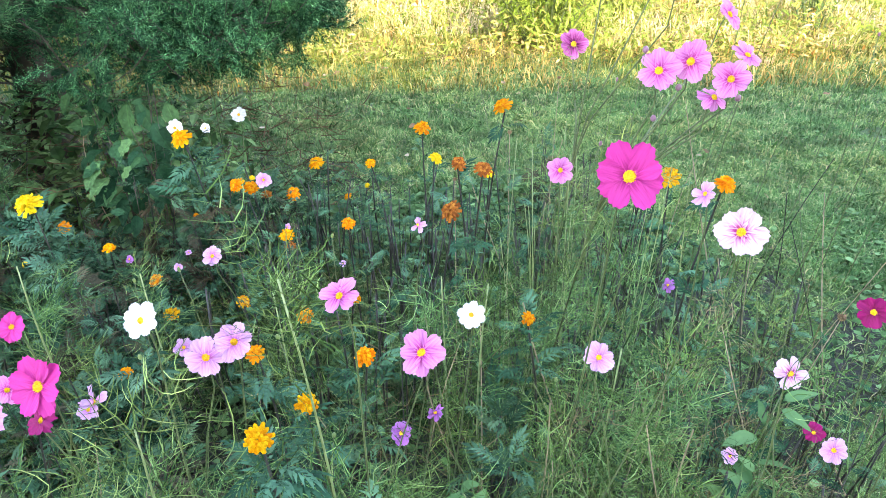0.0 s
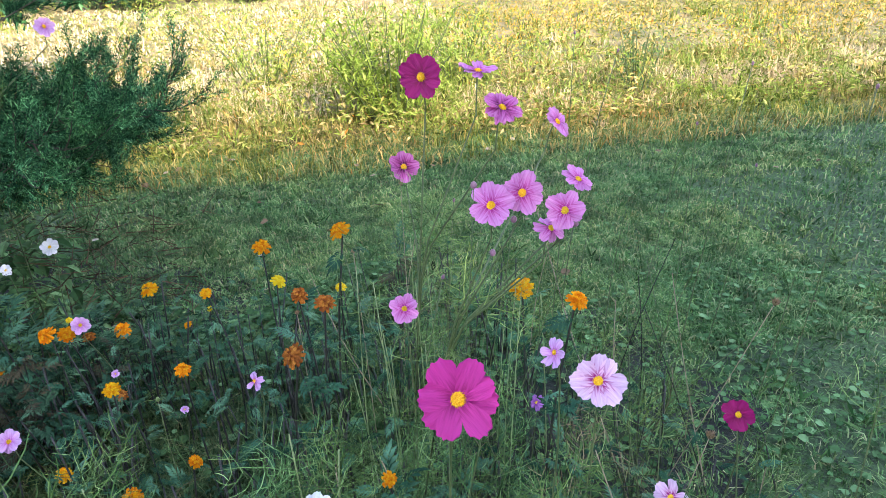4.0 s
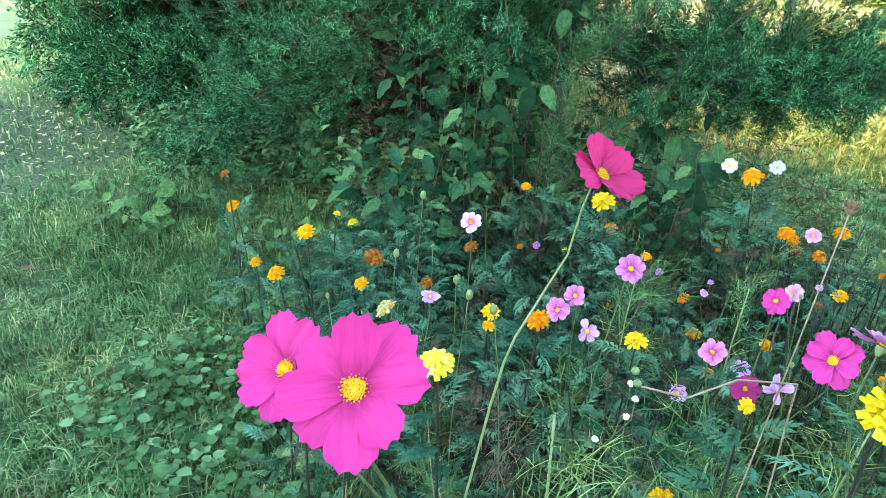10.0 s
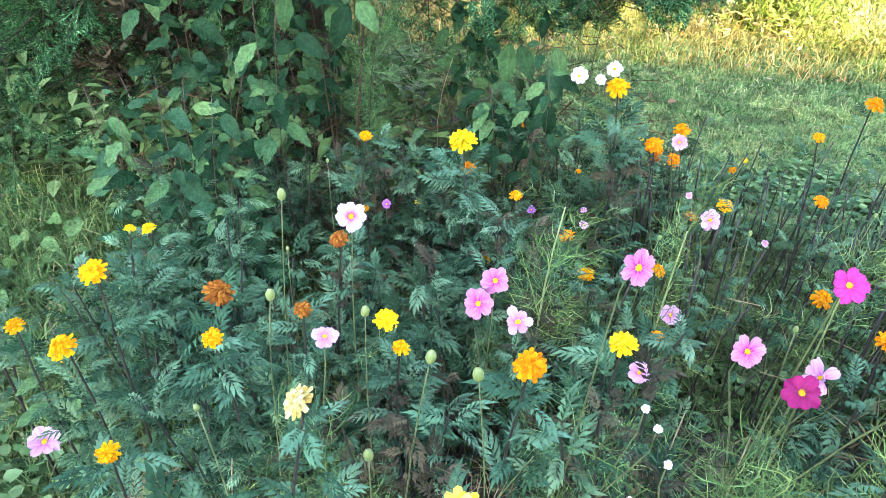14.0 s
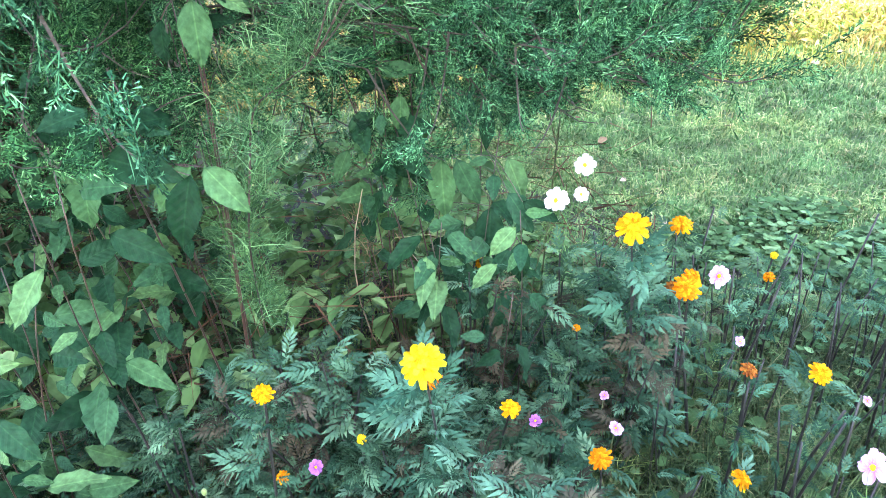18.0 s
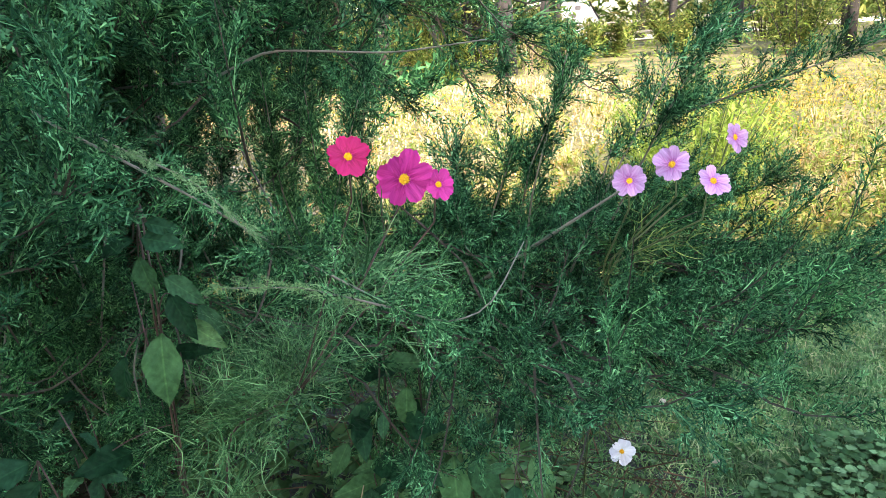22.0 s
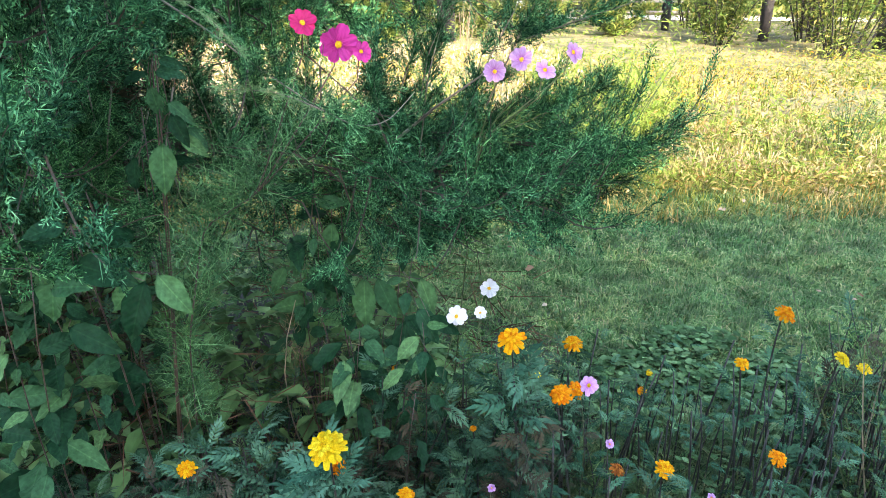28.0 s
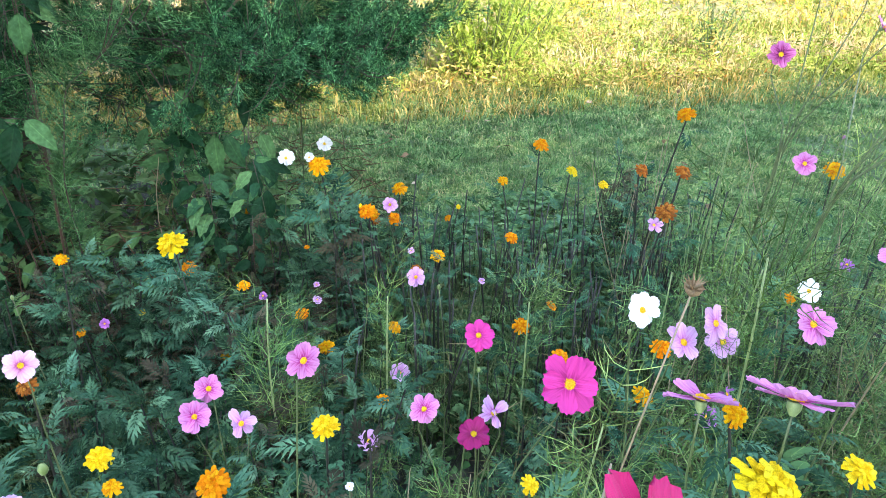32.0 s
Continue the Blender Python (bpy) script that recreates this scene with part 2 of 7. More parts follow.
mari_leaf = leaf_mat("marigold_leaf", [(0, (0.01, 0.036, 0.02)), (0.5, (0.029, 0.085, 0.048)), (1, (0.08, 0.178, 0.108))], 0.6, 0.05, 20, patch=(0.6, 1.3), zone=(3.0, (1.05, 0.88, 0.82), (0.9, 1.06, 1.06)), gloss=0.02)
mari_dead = leaf_mat("withered_marigold_leaf", [(0, (0.016, 0.016, 0.01)), (0.7, (0.045, 0.042, 0.027)), (1, (0.085, 0.078, 0.05))], 0.7, 0.05)
thread_leaf = leaf_mat("cosmos_thread_leaf", [(0, (0.035, 0.075, 0.022)), (0.5, (0.095, 0.16, 0.046)), (1, (0.23, 0.32, 0.115))], 0.5, 0.1, 9, patch=(0.3, 1.4), zone=(2.2, (0.75, 1.0, 1.05), (1.18, 1.05, 0.85)))
lush_thread = leaf_mat("deep_green_cosmos_leaf", [(0, (0.018, 0.065, 0.026)), (0.5, (0.055, 0.16, 0.06)), (1, (0.17, 0.34, 0.14))], 0.5, 0.1, 12, patch=(0.45, 1.35))
dry_thread = leaf_mat("dry_cosmos_leaf", [(0, (0.09, 0.062, 0.035)), (0.7, (0.2, 0.15, 0.085)), (1, (0.32, 0.26, 0.16))], 0.8, 0.1)
green_stem = plain_mat("green_stem", [(0.3, (0.035, 0.06, 0.018)), (0.7, (0.085, 0.118, 0.038))], 0.5, 60, 0.1)
dark_stem = plain_mat("dark_marigold_stem", [(0.3, (0.006, 0.0065, 0.005)), (0.7, (0.018, 0.017, 0.012))], 0.6, 50, 0.2)
tan_stem = plain_mat("dry_tan_stem", [(0.3, (0.16, 0.12, 0.07)), (0.7, (0.28, 0.21, 0.13))], 0.7, 50, 0.2)
red_stem = plain_mat("red_pokeweed_stem", [(0.3, (0.03, 0.012, 0.01)), (0.7, (0.055, 0.03, 0.018))], 0.45, 40, 0.1)
calyx_mat = plain_mat("calyx_green", [(0.3, (0.10, 0.15, 0.05)), (0.7, (0.2, 0.26, 0.1))], 0.5, 60, 0.1)
grass_mat = leaf_mat("lawn_grass", [(0, (0.042, 0.11, 0.036)), (0.6, (0.1, 0.2, 0.075)), (0.88, (0.21, 0.3, 0.125)), (1, (0.34, 0.31, 0.18))], 0.6, 0.12, 6, patch=(0.5, 1.3), zone=(1.3, (0.68, 0.82, 0.78), (1.22, 1.1, 0.98)))
ivy_mat = leaf_mat("ground_ivy_leaf", [(0, (0.03, 0.08, 0.028)), (0.6, (0.07, 0.15, 0.055)), (1, (0.14, 0.25, 0.11))], 0.6, 0.1, 9, patch=(0.5, 1.3))


def veined_mat(name, stops, veins=8.0):
    """A broad leaf: pale midrib and side veins over a tint of its own, slightly glossy."""
    m = leaf_mat(name, stops, 0.5, 0.06, 7, "object", (0.7, 1.2), gloss=0.045)
    nt = m.node_tree
    tc, sep = nt.nodes.new("ShaderNodeTexCoord"), nt.nodes.new("ShaderNodeSeparateXYZ")
    nt.links.new(tc.outputs["Object"], sep.inputs[0])

    def calc(op, a, c):
        n = nt.nodes.new("ShaderNodeMath")
        n.operation = op
        for i, val in enumerate((a, c)):
            if isinstance(val, bpy.types.NodeSocket):
                nt.links.new(val, n.inputs[i])
            else:
                n.inputs[i].default_value = val
        return n.outputs[0]

    side = calc("ABSOLUTE", sep.outputs["X"], 0.0)
    wave = calc("SINE", calc("MULTIPLY", calc("SUBTRACT", sep.outputs["Y"], calc("MULTIPLY", side, 1.1)), veins * 6.283), 0.0)
    bsdf = nt.nodes["Principled BSDF"]
    old = bsdf.inputs["Base Color"].links[0].from_socket
    lined = mixed(nt, 1.0, old, ramp(nt, wave, [(0.0, (0.97, 0.97, 0.97)), (0.9, (1.0, 1.0, 1.0)), (1.0, (1.06, 1.06, 1.05))]), "MULTIPLY")
    ribbed = mixed(nt, 1.0, lined, ramp(nt, side, [(0.0, (1.5, 1.4, 1.3)), (0.01, (1.3, 1.25, 1.2)), (0.016, (1, 1, 1))]), "MULTIPLY")
    nt.links.new(ribbed, bsdf.inputs["Base Color"])
    bump(nt, bsdf, wave, 0.12, 0.02)
    return m


poke_mat = veined_mat("pokeweed_leaf", [(0, (0.006, 0.03, 0.014)), (0.45, (0.014, 0.056, 0.026)), (0.85, (0.034, 0.1, 0.042)), (1, (0.07, 0.14, 0.05))])
cedar_mat = leaf_mat("cedar_scale_leaf", [(0, (0.004, 0.024, 0.011)), (0.45, (0.017, 0.079, 0.034)), (0.8, (0.052, 0.175, 0.076)), (1, (0.14, 0.335, 0.155))], 0.7, 0.03, 13, patch=(0.35, 1.5), zone=(1.6, (0.68, 0.78, 0.82), (1.2, 1.15, 1.0)), gloss=0.03)
cedar_tip = leaf_mat("young_cedar_tip", [(0, (0.06, 0.14, 0.06)), (1, (0.16, 0.28, 0.14))], 0.7, 0.03, 13)
# dead brown growth, with the crown's inner shade put into its colour
cedar_inner = leaf_mat("shade_dark_dead_cedar", [(0, (0.022, 0.022, 0.014)), (0.7, (0.045, 0.042, 0.028)), (1, (0.09, 0.07, 0.048))], 0.9, 0.0, 13, gloss=0.0)
bark = plain_mat("cedar_bark", [(0.3, (0.018, 0.016, 0.009)), (0.7, (0.044, 0.037, 0.021))], 0.85, 18, 0.7, dist=0.01)
twig_bark = plain_mat("twig_bark", [(0.3, (0.06, 0.062, 0.045)), (0.7, (0.13, 0.125, 0.09))], 0.8, 40, 0.4)
meadow_mat = leaf_mat("meadow_grass", [(0, (0.08, 0.11, 0.022)), (0.4, (0.17, 0.185, 0.045)), (0.7, (0.31, 0.265, 0.09)), (0.93, (0.45, 0.36, 0.17)), (1, (0.38, 0.19, 0.04))], 0.6, 0.2, 6, patch=(0.45, 1.3), zone=(0.55, (0.6, 0.85, 0.5), (1.25, 1.1, 1.05)))
straw_mat = leaf_mat("straw", [(0, (0.3, 0.24, 0.13)), (1, (0.5, 0.41, 0.26))], 0.7, 0.15)
bleached_straw = leaf_mat("bleached_straw", [(0, (0.4, 0.34, 0.22)), (1, (0.62, 0.55, 0.4))], 0.8, 0.1, 3, patch=(0.7, 1.2))
gold_mat = leaf_mat("goldenrod_flower", [(0, (0.4, 0.24, 0.02)), (1, (0.55, 0.36, 0.04))], 0.7, 0.2)
shrub_mat = leaf_mat("bright_shrub_leaf", [(0, (0.13, 0.2, 0.03)), (0.6, (0.24, 0.34, 0.06)), (1, (0.4, 0.46, 0.13))], 0.5, 0.4, patch=(0.7, 1.2))
wood_leaf = leaf_mat("woodland_leaf", [(0, (0.045, 0.09, 0.022)), (0.5, (0.12, 0.18, 0.046)), (0.85, (0.24, 0.27, 0.08)), (1, (0.35, 0.29, 0.09))], 0.55, 0.35, 1.2, patch=(0.5, 1.35))
trunk_mat = plain_mat("woodland_bark", [(0.3, (0.012, 0.011, 0.01)), (0.7, (0.034, 0.03, 0.027))], 0.9, 8, 0.8, dist=0.02)
white_paint = plain_mat("white_paint", [(0.3, (0.66, 0.67, 0.68)), (0.7, (0.76, 0.76, 0.75))], 0.6, 5, 0.1)
fence_wood = plain_mat("weathered_fence_wood", [(0.3, (0.22, 0.19, 0.15)), (0.7, (0.36, 0.32, 0.27))], 0.85, 12, 0.4)
slate = plain_mat("roof_shingle", [(0.3, (0.07, 0.07, 0.075)), (0.7, (0.14, 0.14, 0.15))], 0.85, 6, 0.5)
siding = plain_mat("pale_siding", [(0.3, (0.6, 0.6, 0.57)), (0.7, (0.7, 0.69, 0.66))], 0.7, 3, 0.1)
litter_mat = leaf_mat("fallen_brown_leaf", [(0, (0.1, 0.06, 0.035)), (0.6, (0.22, 0.15, 0.09)), (1, (0.38, 0.32, 0.24))], 0.8, 0.1, 30)
dead_mat = leaf_mat("dead_brown_leaf", [(0, (0.04, 0.024, 0.014)), (1, (0.12, 0.072, 0.045))], 0.8, 0.1, 20)

ground_mat, nt, nodes, links, bsdf = nodes_of("ground_soil_and_turf")
big = ramp(nt, noise_tex(nt, 0.7, 5), [(0.35, (0.022, 0.05, 0.014)), (0.55, (0.042, 0.085, 0.024)), (0.75, (0.1, 0.11, 0.042))])
fine = ramp(nt, noise_tex(nt, 45, 5), [(0.34, (0.35, 0.33, 0.3)), (0.66, (1.5, 1.5, 1.4))])
tc, sep = nodes.new("ShaderNodeTexCoord"), nodes.new("ShaderNodeSeparateXYZ")
links.new(tc.outputs["Object"], sep.inputs[0])
edge, wob = nodes.new("ShaderNodeMath"), noise_tex(nt, 1.1, 4)
edge.operation = "MULTIPLY_ADD"
links.new(wob, edge.inputs[0])
edge.inputs[1].default_value = 2.2
links.new(sep.outputs["Y"], edge.inputs[2])
span = nodes.new("ShaderNodeMapRange")
links.new(edge.outputs[0], span.inputs[0])
span.inputs[1].default_value, span.inputs[2].default_value = 6.6, 7.4
thatch = ramp(nt, noise_tex(nt, 1.6, 5), [(0.35, (0.05, 0.065, 0.018)), (0.5, (0.12, 0.11, 0.04)), (0.65, (0.22, 0.18, 0.085))])
links.new(mixed(nt, 1.0, mixed(nt, span.outputs[0], big, thatch), fine, "MULTIPLY"), bsdf.inputs["Base Color"])
bsdf.inputs["Roughness"].default_value = 0.95
bump(nt, bsdf, noise_tex(nt, 60, 5), 0.6, 0.02)

# ---- small shapes ----
def diamond(x0, y0, ang, length, width, drop=0.0):
    """A folded lance-shaped leaflet."""
    c, s = math.cos(ang), math.sin(ang)
    def at(u, v, z):
        return (x0 + u * s + v * c, y0 + u * c - v * s, z)
    v = [at(0, 0, 0), at(length * 0.5, -width / 2, width * 0.3), at(length * 0.5, width / 2, width * 0.3), at(length, 0, -drop * length)]
    return v, [(0, 2, 1), (1, 2, 3)]


def pinnate_leaf():
    """A marigold leaf, 1 long: narrow leaflets in opposite pairs on a rib that arches down, all joined."""
    ys = [0.0, 0.13, 0.25, 0.37, 0.49, 0.6, 0.7, 0.78]
    v, t = [(0, y, 0) for y in ys], []
    for i in range(7):
        v.append((0.016, ys[i], 0.002))
        t.append((i, len(v) - 1, i + 1))
    for i in range(1, 8):
        ln = 0.36 if i == 7 else (0.2, 0.29, 0.34, 0.36, 0.34, 0.3)[i - 1]
        for ang in ((0.0,) if i == 7 else (-radians(58 - 5 * i + 7 * math.sin(5 * i)), radians(56 - 5 * i - 8 * math.sin(4 * i)))):
            dv, _ = diamond(0, ys[i], ang, ln, 0.095, 0.22 + 0.12 * math.sin(7 * i + ang))
            n = len(v)
            v += dv[1:]
            t += [(i, n + 1, n), (n, n + 1, n + 2)]
    v = np.array(v, float)
    v[:, 2] += 0.3 * v[:, 1] - 0.42 * v[:, 1] ** 2
    return v, np.array(t)


def strip(a, b, bend, w):
    """A thread: two joints, tapering."""
    a, b = np.asarray(a, float), np.asarray(b, float)
    m = (a + b) / 2 + bend
    d = unit(b - a)
    s = unit(np.cross(d, (0.3, 0.2, 1.0))) * w / 2
    return [a - s, a + s, m - s * 0.8, m + s * 0.8, b], [(0, 1, 3), (0, 3, 2), (2, 3, 4)]


def flake(a, b, w, r):
    """A short flat twig: one tapering face."""
    a, b = np.asarray(a, float), np.asarray(b, float)
    s = unit(np.cross(b - a, r.normal(0, 1, 3))) * w / 2
    return [a - s, a + s, b], [(0, 1, 2)]


def thread(a, b, bend, w):
    """A thread of three joints along an arc, tapering."""
    a, b, bend = np.asarray(a, float), np.asarray(b, float), np.asarray(bend, float)
    s = unit(np.cross(unit(b - a), (0.3, 0.2, 1.0))) * w / 2
    m, n = a * 0.67 + b * 0.33 + bend * 0.89, a * 0.33 + b * 0.67 + bend * 0.89
    return [a - s, a + s, m - s * 0.9, m + s * 0.9, n - s * 0.75, n + s * 0.75, b], [(0, 1, 3), (0, 3, 2), (2, 3, 5), (2, 5, 4), (4, 5, 6)]


def feather_leaf(seed, w=0.0098, pairs=5):
    """A cosmos leaf, 1 long, divided twice into long arching threads."""
    r = np.random.default_rng(seed)
    ps = [thread((0, 0, 0), (r.normal(0, 0.06), 1, -0.14), (r.normal(0, 0.05), 0, 0.14), w * 1.5)]
    for i in range(pairs):
        y = 0.12 + 0.78 * i / pairs + r.normal(0, 0.015)
        for sgn in (-1, 1):
            ln = r.uniform(0.45, 0.72) * (1 - 0.5 * i / pairs)
            a = np.array([0, y, 0.1])
            b = a + np.array([sgn * ln * r.uniform(0.55, 0.85), ln * r.uniform(0.4, 0.8), r.normal(-0.04, 0.12)])
            bend = np.array([sgn * 0.05, -0.09, 0.07]) * ln * r.uniform(0.4, 1.3) + r.normal(0, 0.015, 3)
            ps.append(thread(a, b, bend, w))
            c = a + (b - a) * 0.4 + bend * 0.94
            e = c + np.array([sgn * r.uniform(-0.1, 0.16), r.uniform(0.18, 0.36), r.normal(0, 0.08)])
            ps.append(thread(c, e, r.normal(0, 0.03, 3), w * 0.9))
    return join(ps)


def spike(a, b, r0):
    """A three-sided tapering twig."""
    a, b = np.asarray(a, float), np.asarray(b, float)
    d = unit(b - a)
    x = unit(np.cross(d, (0.1, 0.2, 1.0)))
    y = np.cross(d, x)
    return [a + r0 * x, a + r0 * (-0.5 * x + 0.87 * y), a + r0 * (-0.5 * x - 0.87 * y), b], [(0, 1, 3), (1, 2, 3), (2, 0, 3)]


def tipped(a, b, w, r):
    """A short blunt twig: one face that widens to its tip."""
    a, b = np.asarray(a, float), np.asarray(b, float)
    s = unit(np.cross(b - a, r.normal(0, 1, 3))) * w / 2
    return [a, b - s, b + s], [(0, 1, 2)]


def cedar_spray(seed, ribs=10, cords=8, w=0.03, cord=0.13):
    """A scale-leaved spray, 1 long: branchlets set on both sides with short blunt cords."""
    r = np.random.default_rng(seed)
    ps = [spike((0, 0, 0), (0, 0.98, 0.03), 0.014)]
    for i in range(ribs):
        y = 0.04 + 0.88 * i / ribs
        ln = (0.44 - 0.27 * y) * r.uniform(0.7, 1.2)
        turn, ang = i * 2.4 + r.normal(0, 0.3), radians(r.uniform(24, 44))
        d = np.array([math.sin(ang) * math.cos(turn), math.cos(ang), math.sin(ang) * math.sin(turn) * 0.8])
        a = np.array([0, y, 0.0])
        ps.append(flake(a, a + d * (ln + 0.05), w * 0.9, r))
        side = unit(np.cross(d, (0.2, 0.1, 1.0)))
        for k, q in enumerate(np.linspace(0.1, 1.0, cords)):
            c = a + d * ln * q
            e = unit(d * 0.8 + side * (0.6 if k % 2 else -0.6) + r.normal(0, 0.28, 3)) * r.uniform(0.6, 1.2) * cord * (1.15 - 0.4 * q)
            ps.append((tipped if k % 3 else flake)(c, c + e, w * r.uniform(0.8, 1.15), r))
    for k, y in enumerate(np.linspace(0.5, 1.0, 7)):
        e = unit(np.array([r.normal(0, 0.55), 0.8, r.normal(0, 0.55)])) * cord
        ps.append((tipped if k % 2 else flake)((0, y, 0), np.array([0, y, 0]) + e, w, r))
    return join(ps)


def broad_leaf(nx=4, ny=7, width=0.5, wave=0.03, pointed=1.2, full=0.9):
    """An ovate leaf, 1 long, folded along its rib and waved at the margin."""
    v, t = [], []
    for j in range(ny + 1):
        s = j / ny
        w = width * (math.sin(math.pi * s ** 0.82) ** full) * (1 - 0.25 * s ** pointed) * 0.5 + (0.004 if 0 < j < ny else 0)
        for i in range(nx + 1):
            u = i / nx * 2 - 1
            z = abs(u) * w * 0.35 + wave * math.sin(s * 17 + u * 2) * abs(u) - 0.22 * s * s + 0.1 * s
            v.append((u * w, s, z))
    for j in range(ny):
        for i in range(nx):
            a = j * (nx + 1) + i
            t += [(a, a + 1, a + nx + 2), (a, a + nx + 2, a + nx + 1)]
    return np.array(v), np.array(t)


def round_leaf(n=7):
    a = np.linspace(0.35, 2 * math.pi - 0.35, n) - math.pi / 2
    r = 0.5 + 0.05 * np.cos(np.arange(n) * 3.1)
    v = [(0, 0.06, -0.06)] + [(r[i] * math.cos(a[i]), 0.45 + r[i] * math.sin(a[i]), 0.04 * math.sin(i * 2.3)) for i in range(n)]
    return np.array(v), np.array([(0, i + 1, i + 2) for i in range(n - 1)])


PINNATE, ROUND = pinnate_leaf(), round_leaf()
FEATHERS = [feather_leaf(i) for i in range(5)]
FINE_FEATHERS = [feather_leaf(30 + i, 0.0102, 6) for i in range(4)]
SPRAYS = [cedar_spray(i) for i in range(6)]
COARSE = [cedar_spray(20 + i, 8, 4, 0.06, 0.2) for i in range(4)]
FOLD = (np.array([(0, 0, 0), (-0.16, 0.5, 0.04), (0.16, 0.5, 0.04), (0, 1, -0.1)]), np.array([(0, 3, 1), (0, 2, 3)]))
LANCE = (np.array([(0, 0, 0), (-0.09, 0.45, 0.03), (0.09, 0.45, 0.03), (0, 1, -0.12), (0, 0.45, -0.01)]), np.array([(0, 4, 1), (0, 2, 4), (1, 4, 3), (4, 2, 3)]))


def any_way(n, lo, hi, r=RNG):
    """Ways at any bearing, lifted between lo and hi degrees."""
    a, e = r.uniform(0, 2 * math.pi, n), np.radians(r.uniform(lo, hi, n))
    return np.stack([np.cos(a) * np.cos(e), np.sin(a) * np.cos(e), np.sin(e)], 1)


def mixed_spread(shapes, pos, way, size, up=(0, 0, 1), roll=None):
    ps, k = [], len(shapes)
    size = np.broadcast_to(size, (len(pos),))
    for i, sh in enumerate(shapes):
        if len(pos[i::k]):
            ps.append(spread(sh, pos[i::k], way[i::k], size[i::k], up, None if roll is None else roll[i::k]))
    return join(ps)


# ---- ground ----
def axis(lo, hi, step, far):
    near = np.arange(lo, hi + step / 2, step)
    out = hi + np.geomspace(step, far, 26)
    back = lo - np.geomspace(step, far, 26)[::-1]
    return np.concatenate([back, near, out])


gx, gy = axis(-7, 9, 0.25, 600), axis(-3, 16, 0.25, 600)
GX, GY = np.meshgrid(gx, gy)


def ground_height(x, y):
    x, y = np.asarray(x, float), np.asarray(y, float)
    rise = np.clip((y - 12.0) / 8.0, 0, 1)
    return 0.3 * rise * rise * (3 - 2 * rise) + 0.012 * np.sin(2.3 * x + 0.7) * np.cos(1.9 * y) + 0.01 * np.sin(5.1 * x - 3.7 * y) - 0.005


gz = ground_height(GX, GY)
nx_, ny_ = len(gx), len(gy)
ii = (np.arange(ny_ - 1)[:, None] * nx_ + np.arange(nx_ - 1)[None]).ravel()
ground = new("ground", data_mesh("ground", np.stack([GX, GY, gz], -1).reshape(-1, 3), np.concatenate([np.stack([ii, ii + 1, ii + nx_ + 1], 1), np.stack([ii, ii + nx_ + 1, ii + nx_], 1)]), ground_mat, True))
tagged(ground, "dark soil and turf under lawn, flower bed and meadow", "ground", kind="structure")


# bed soil, near-black: shade between the leaves is put into its colour
soil_mat = plain_mat("shade_dark_bed_soil", [(0.3, (0.006, 0.008, 0.005)), (0.7, (0.018, 0.021, 0.012))], 0.95, 25, 0.8, dist=0.02)


def in_bed(x, y):
    """The flower bed: a lobe from the lawn's near corner round under the cedar."""
    left = np.clip(-1.5 - 1.35 * (y - 0.76), -2.25, -0.9)
    right = 1.0 + 0.45 * np.clip(y - 0.6, 0, 1.2)
    return (x > left) & (x < right) & (y > 0.25) & (y < 2.55 + 0.1 * np.sin(3 * x))


def under_cedar(x, y):
    return ((x + 2.3) / 2.1) ** 2 + ((y - 3.1) / 0.95) ** 2 < 1


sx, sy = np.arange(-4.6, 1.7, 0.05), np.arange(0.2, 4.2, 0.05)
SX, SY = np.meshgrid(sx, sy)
# the sheet also runs under the ivy strip, to darken the gaps between leaves
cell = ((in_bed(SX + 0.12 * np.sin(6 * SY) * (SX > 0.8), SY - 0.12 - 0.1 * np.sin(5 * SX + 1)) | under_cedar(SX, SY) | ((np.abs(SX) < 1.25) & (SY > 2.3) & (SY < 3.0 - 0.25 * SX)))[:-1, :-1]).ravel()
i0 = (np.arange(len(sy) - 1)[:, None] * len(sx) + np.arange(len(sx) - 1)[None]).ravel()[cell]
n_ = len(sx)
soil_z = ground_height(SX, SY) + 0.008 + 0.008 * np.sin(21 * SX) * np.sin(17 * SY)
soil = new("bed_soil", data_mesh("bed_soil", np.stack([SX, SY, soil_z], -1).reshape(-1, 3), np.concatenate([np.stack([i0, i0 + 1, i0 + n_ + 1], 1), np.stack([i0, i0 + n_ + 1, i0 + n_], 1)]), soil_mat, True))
tagged(soil, "bare soil of bed and under cedar, near-black to imitate shade between leaves", "soil", kind="structure")


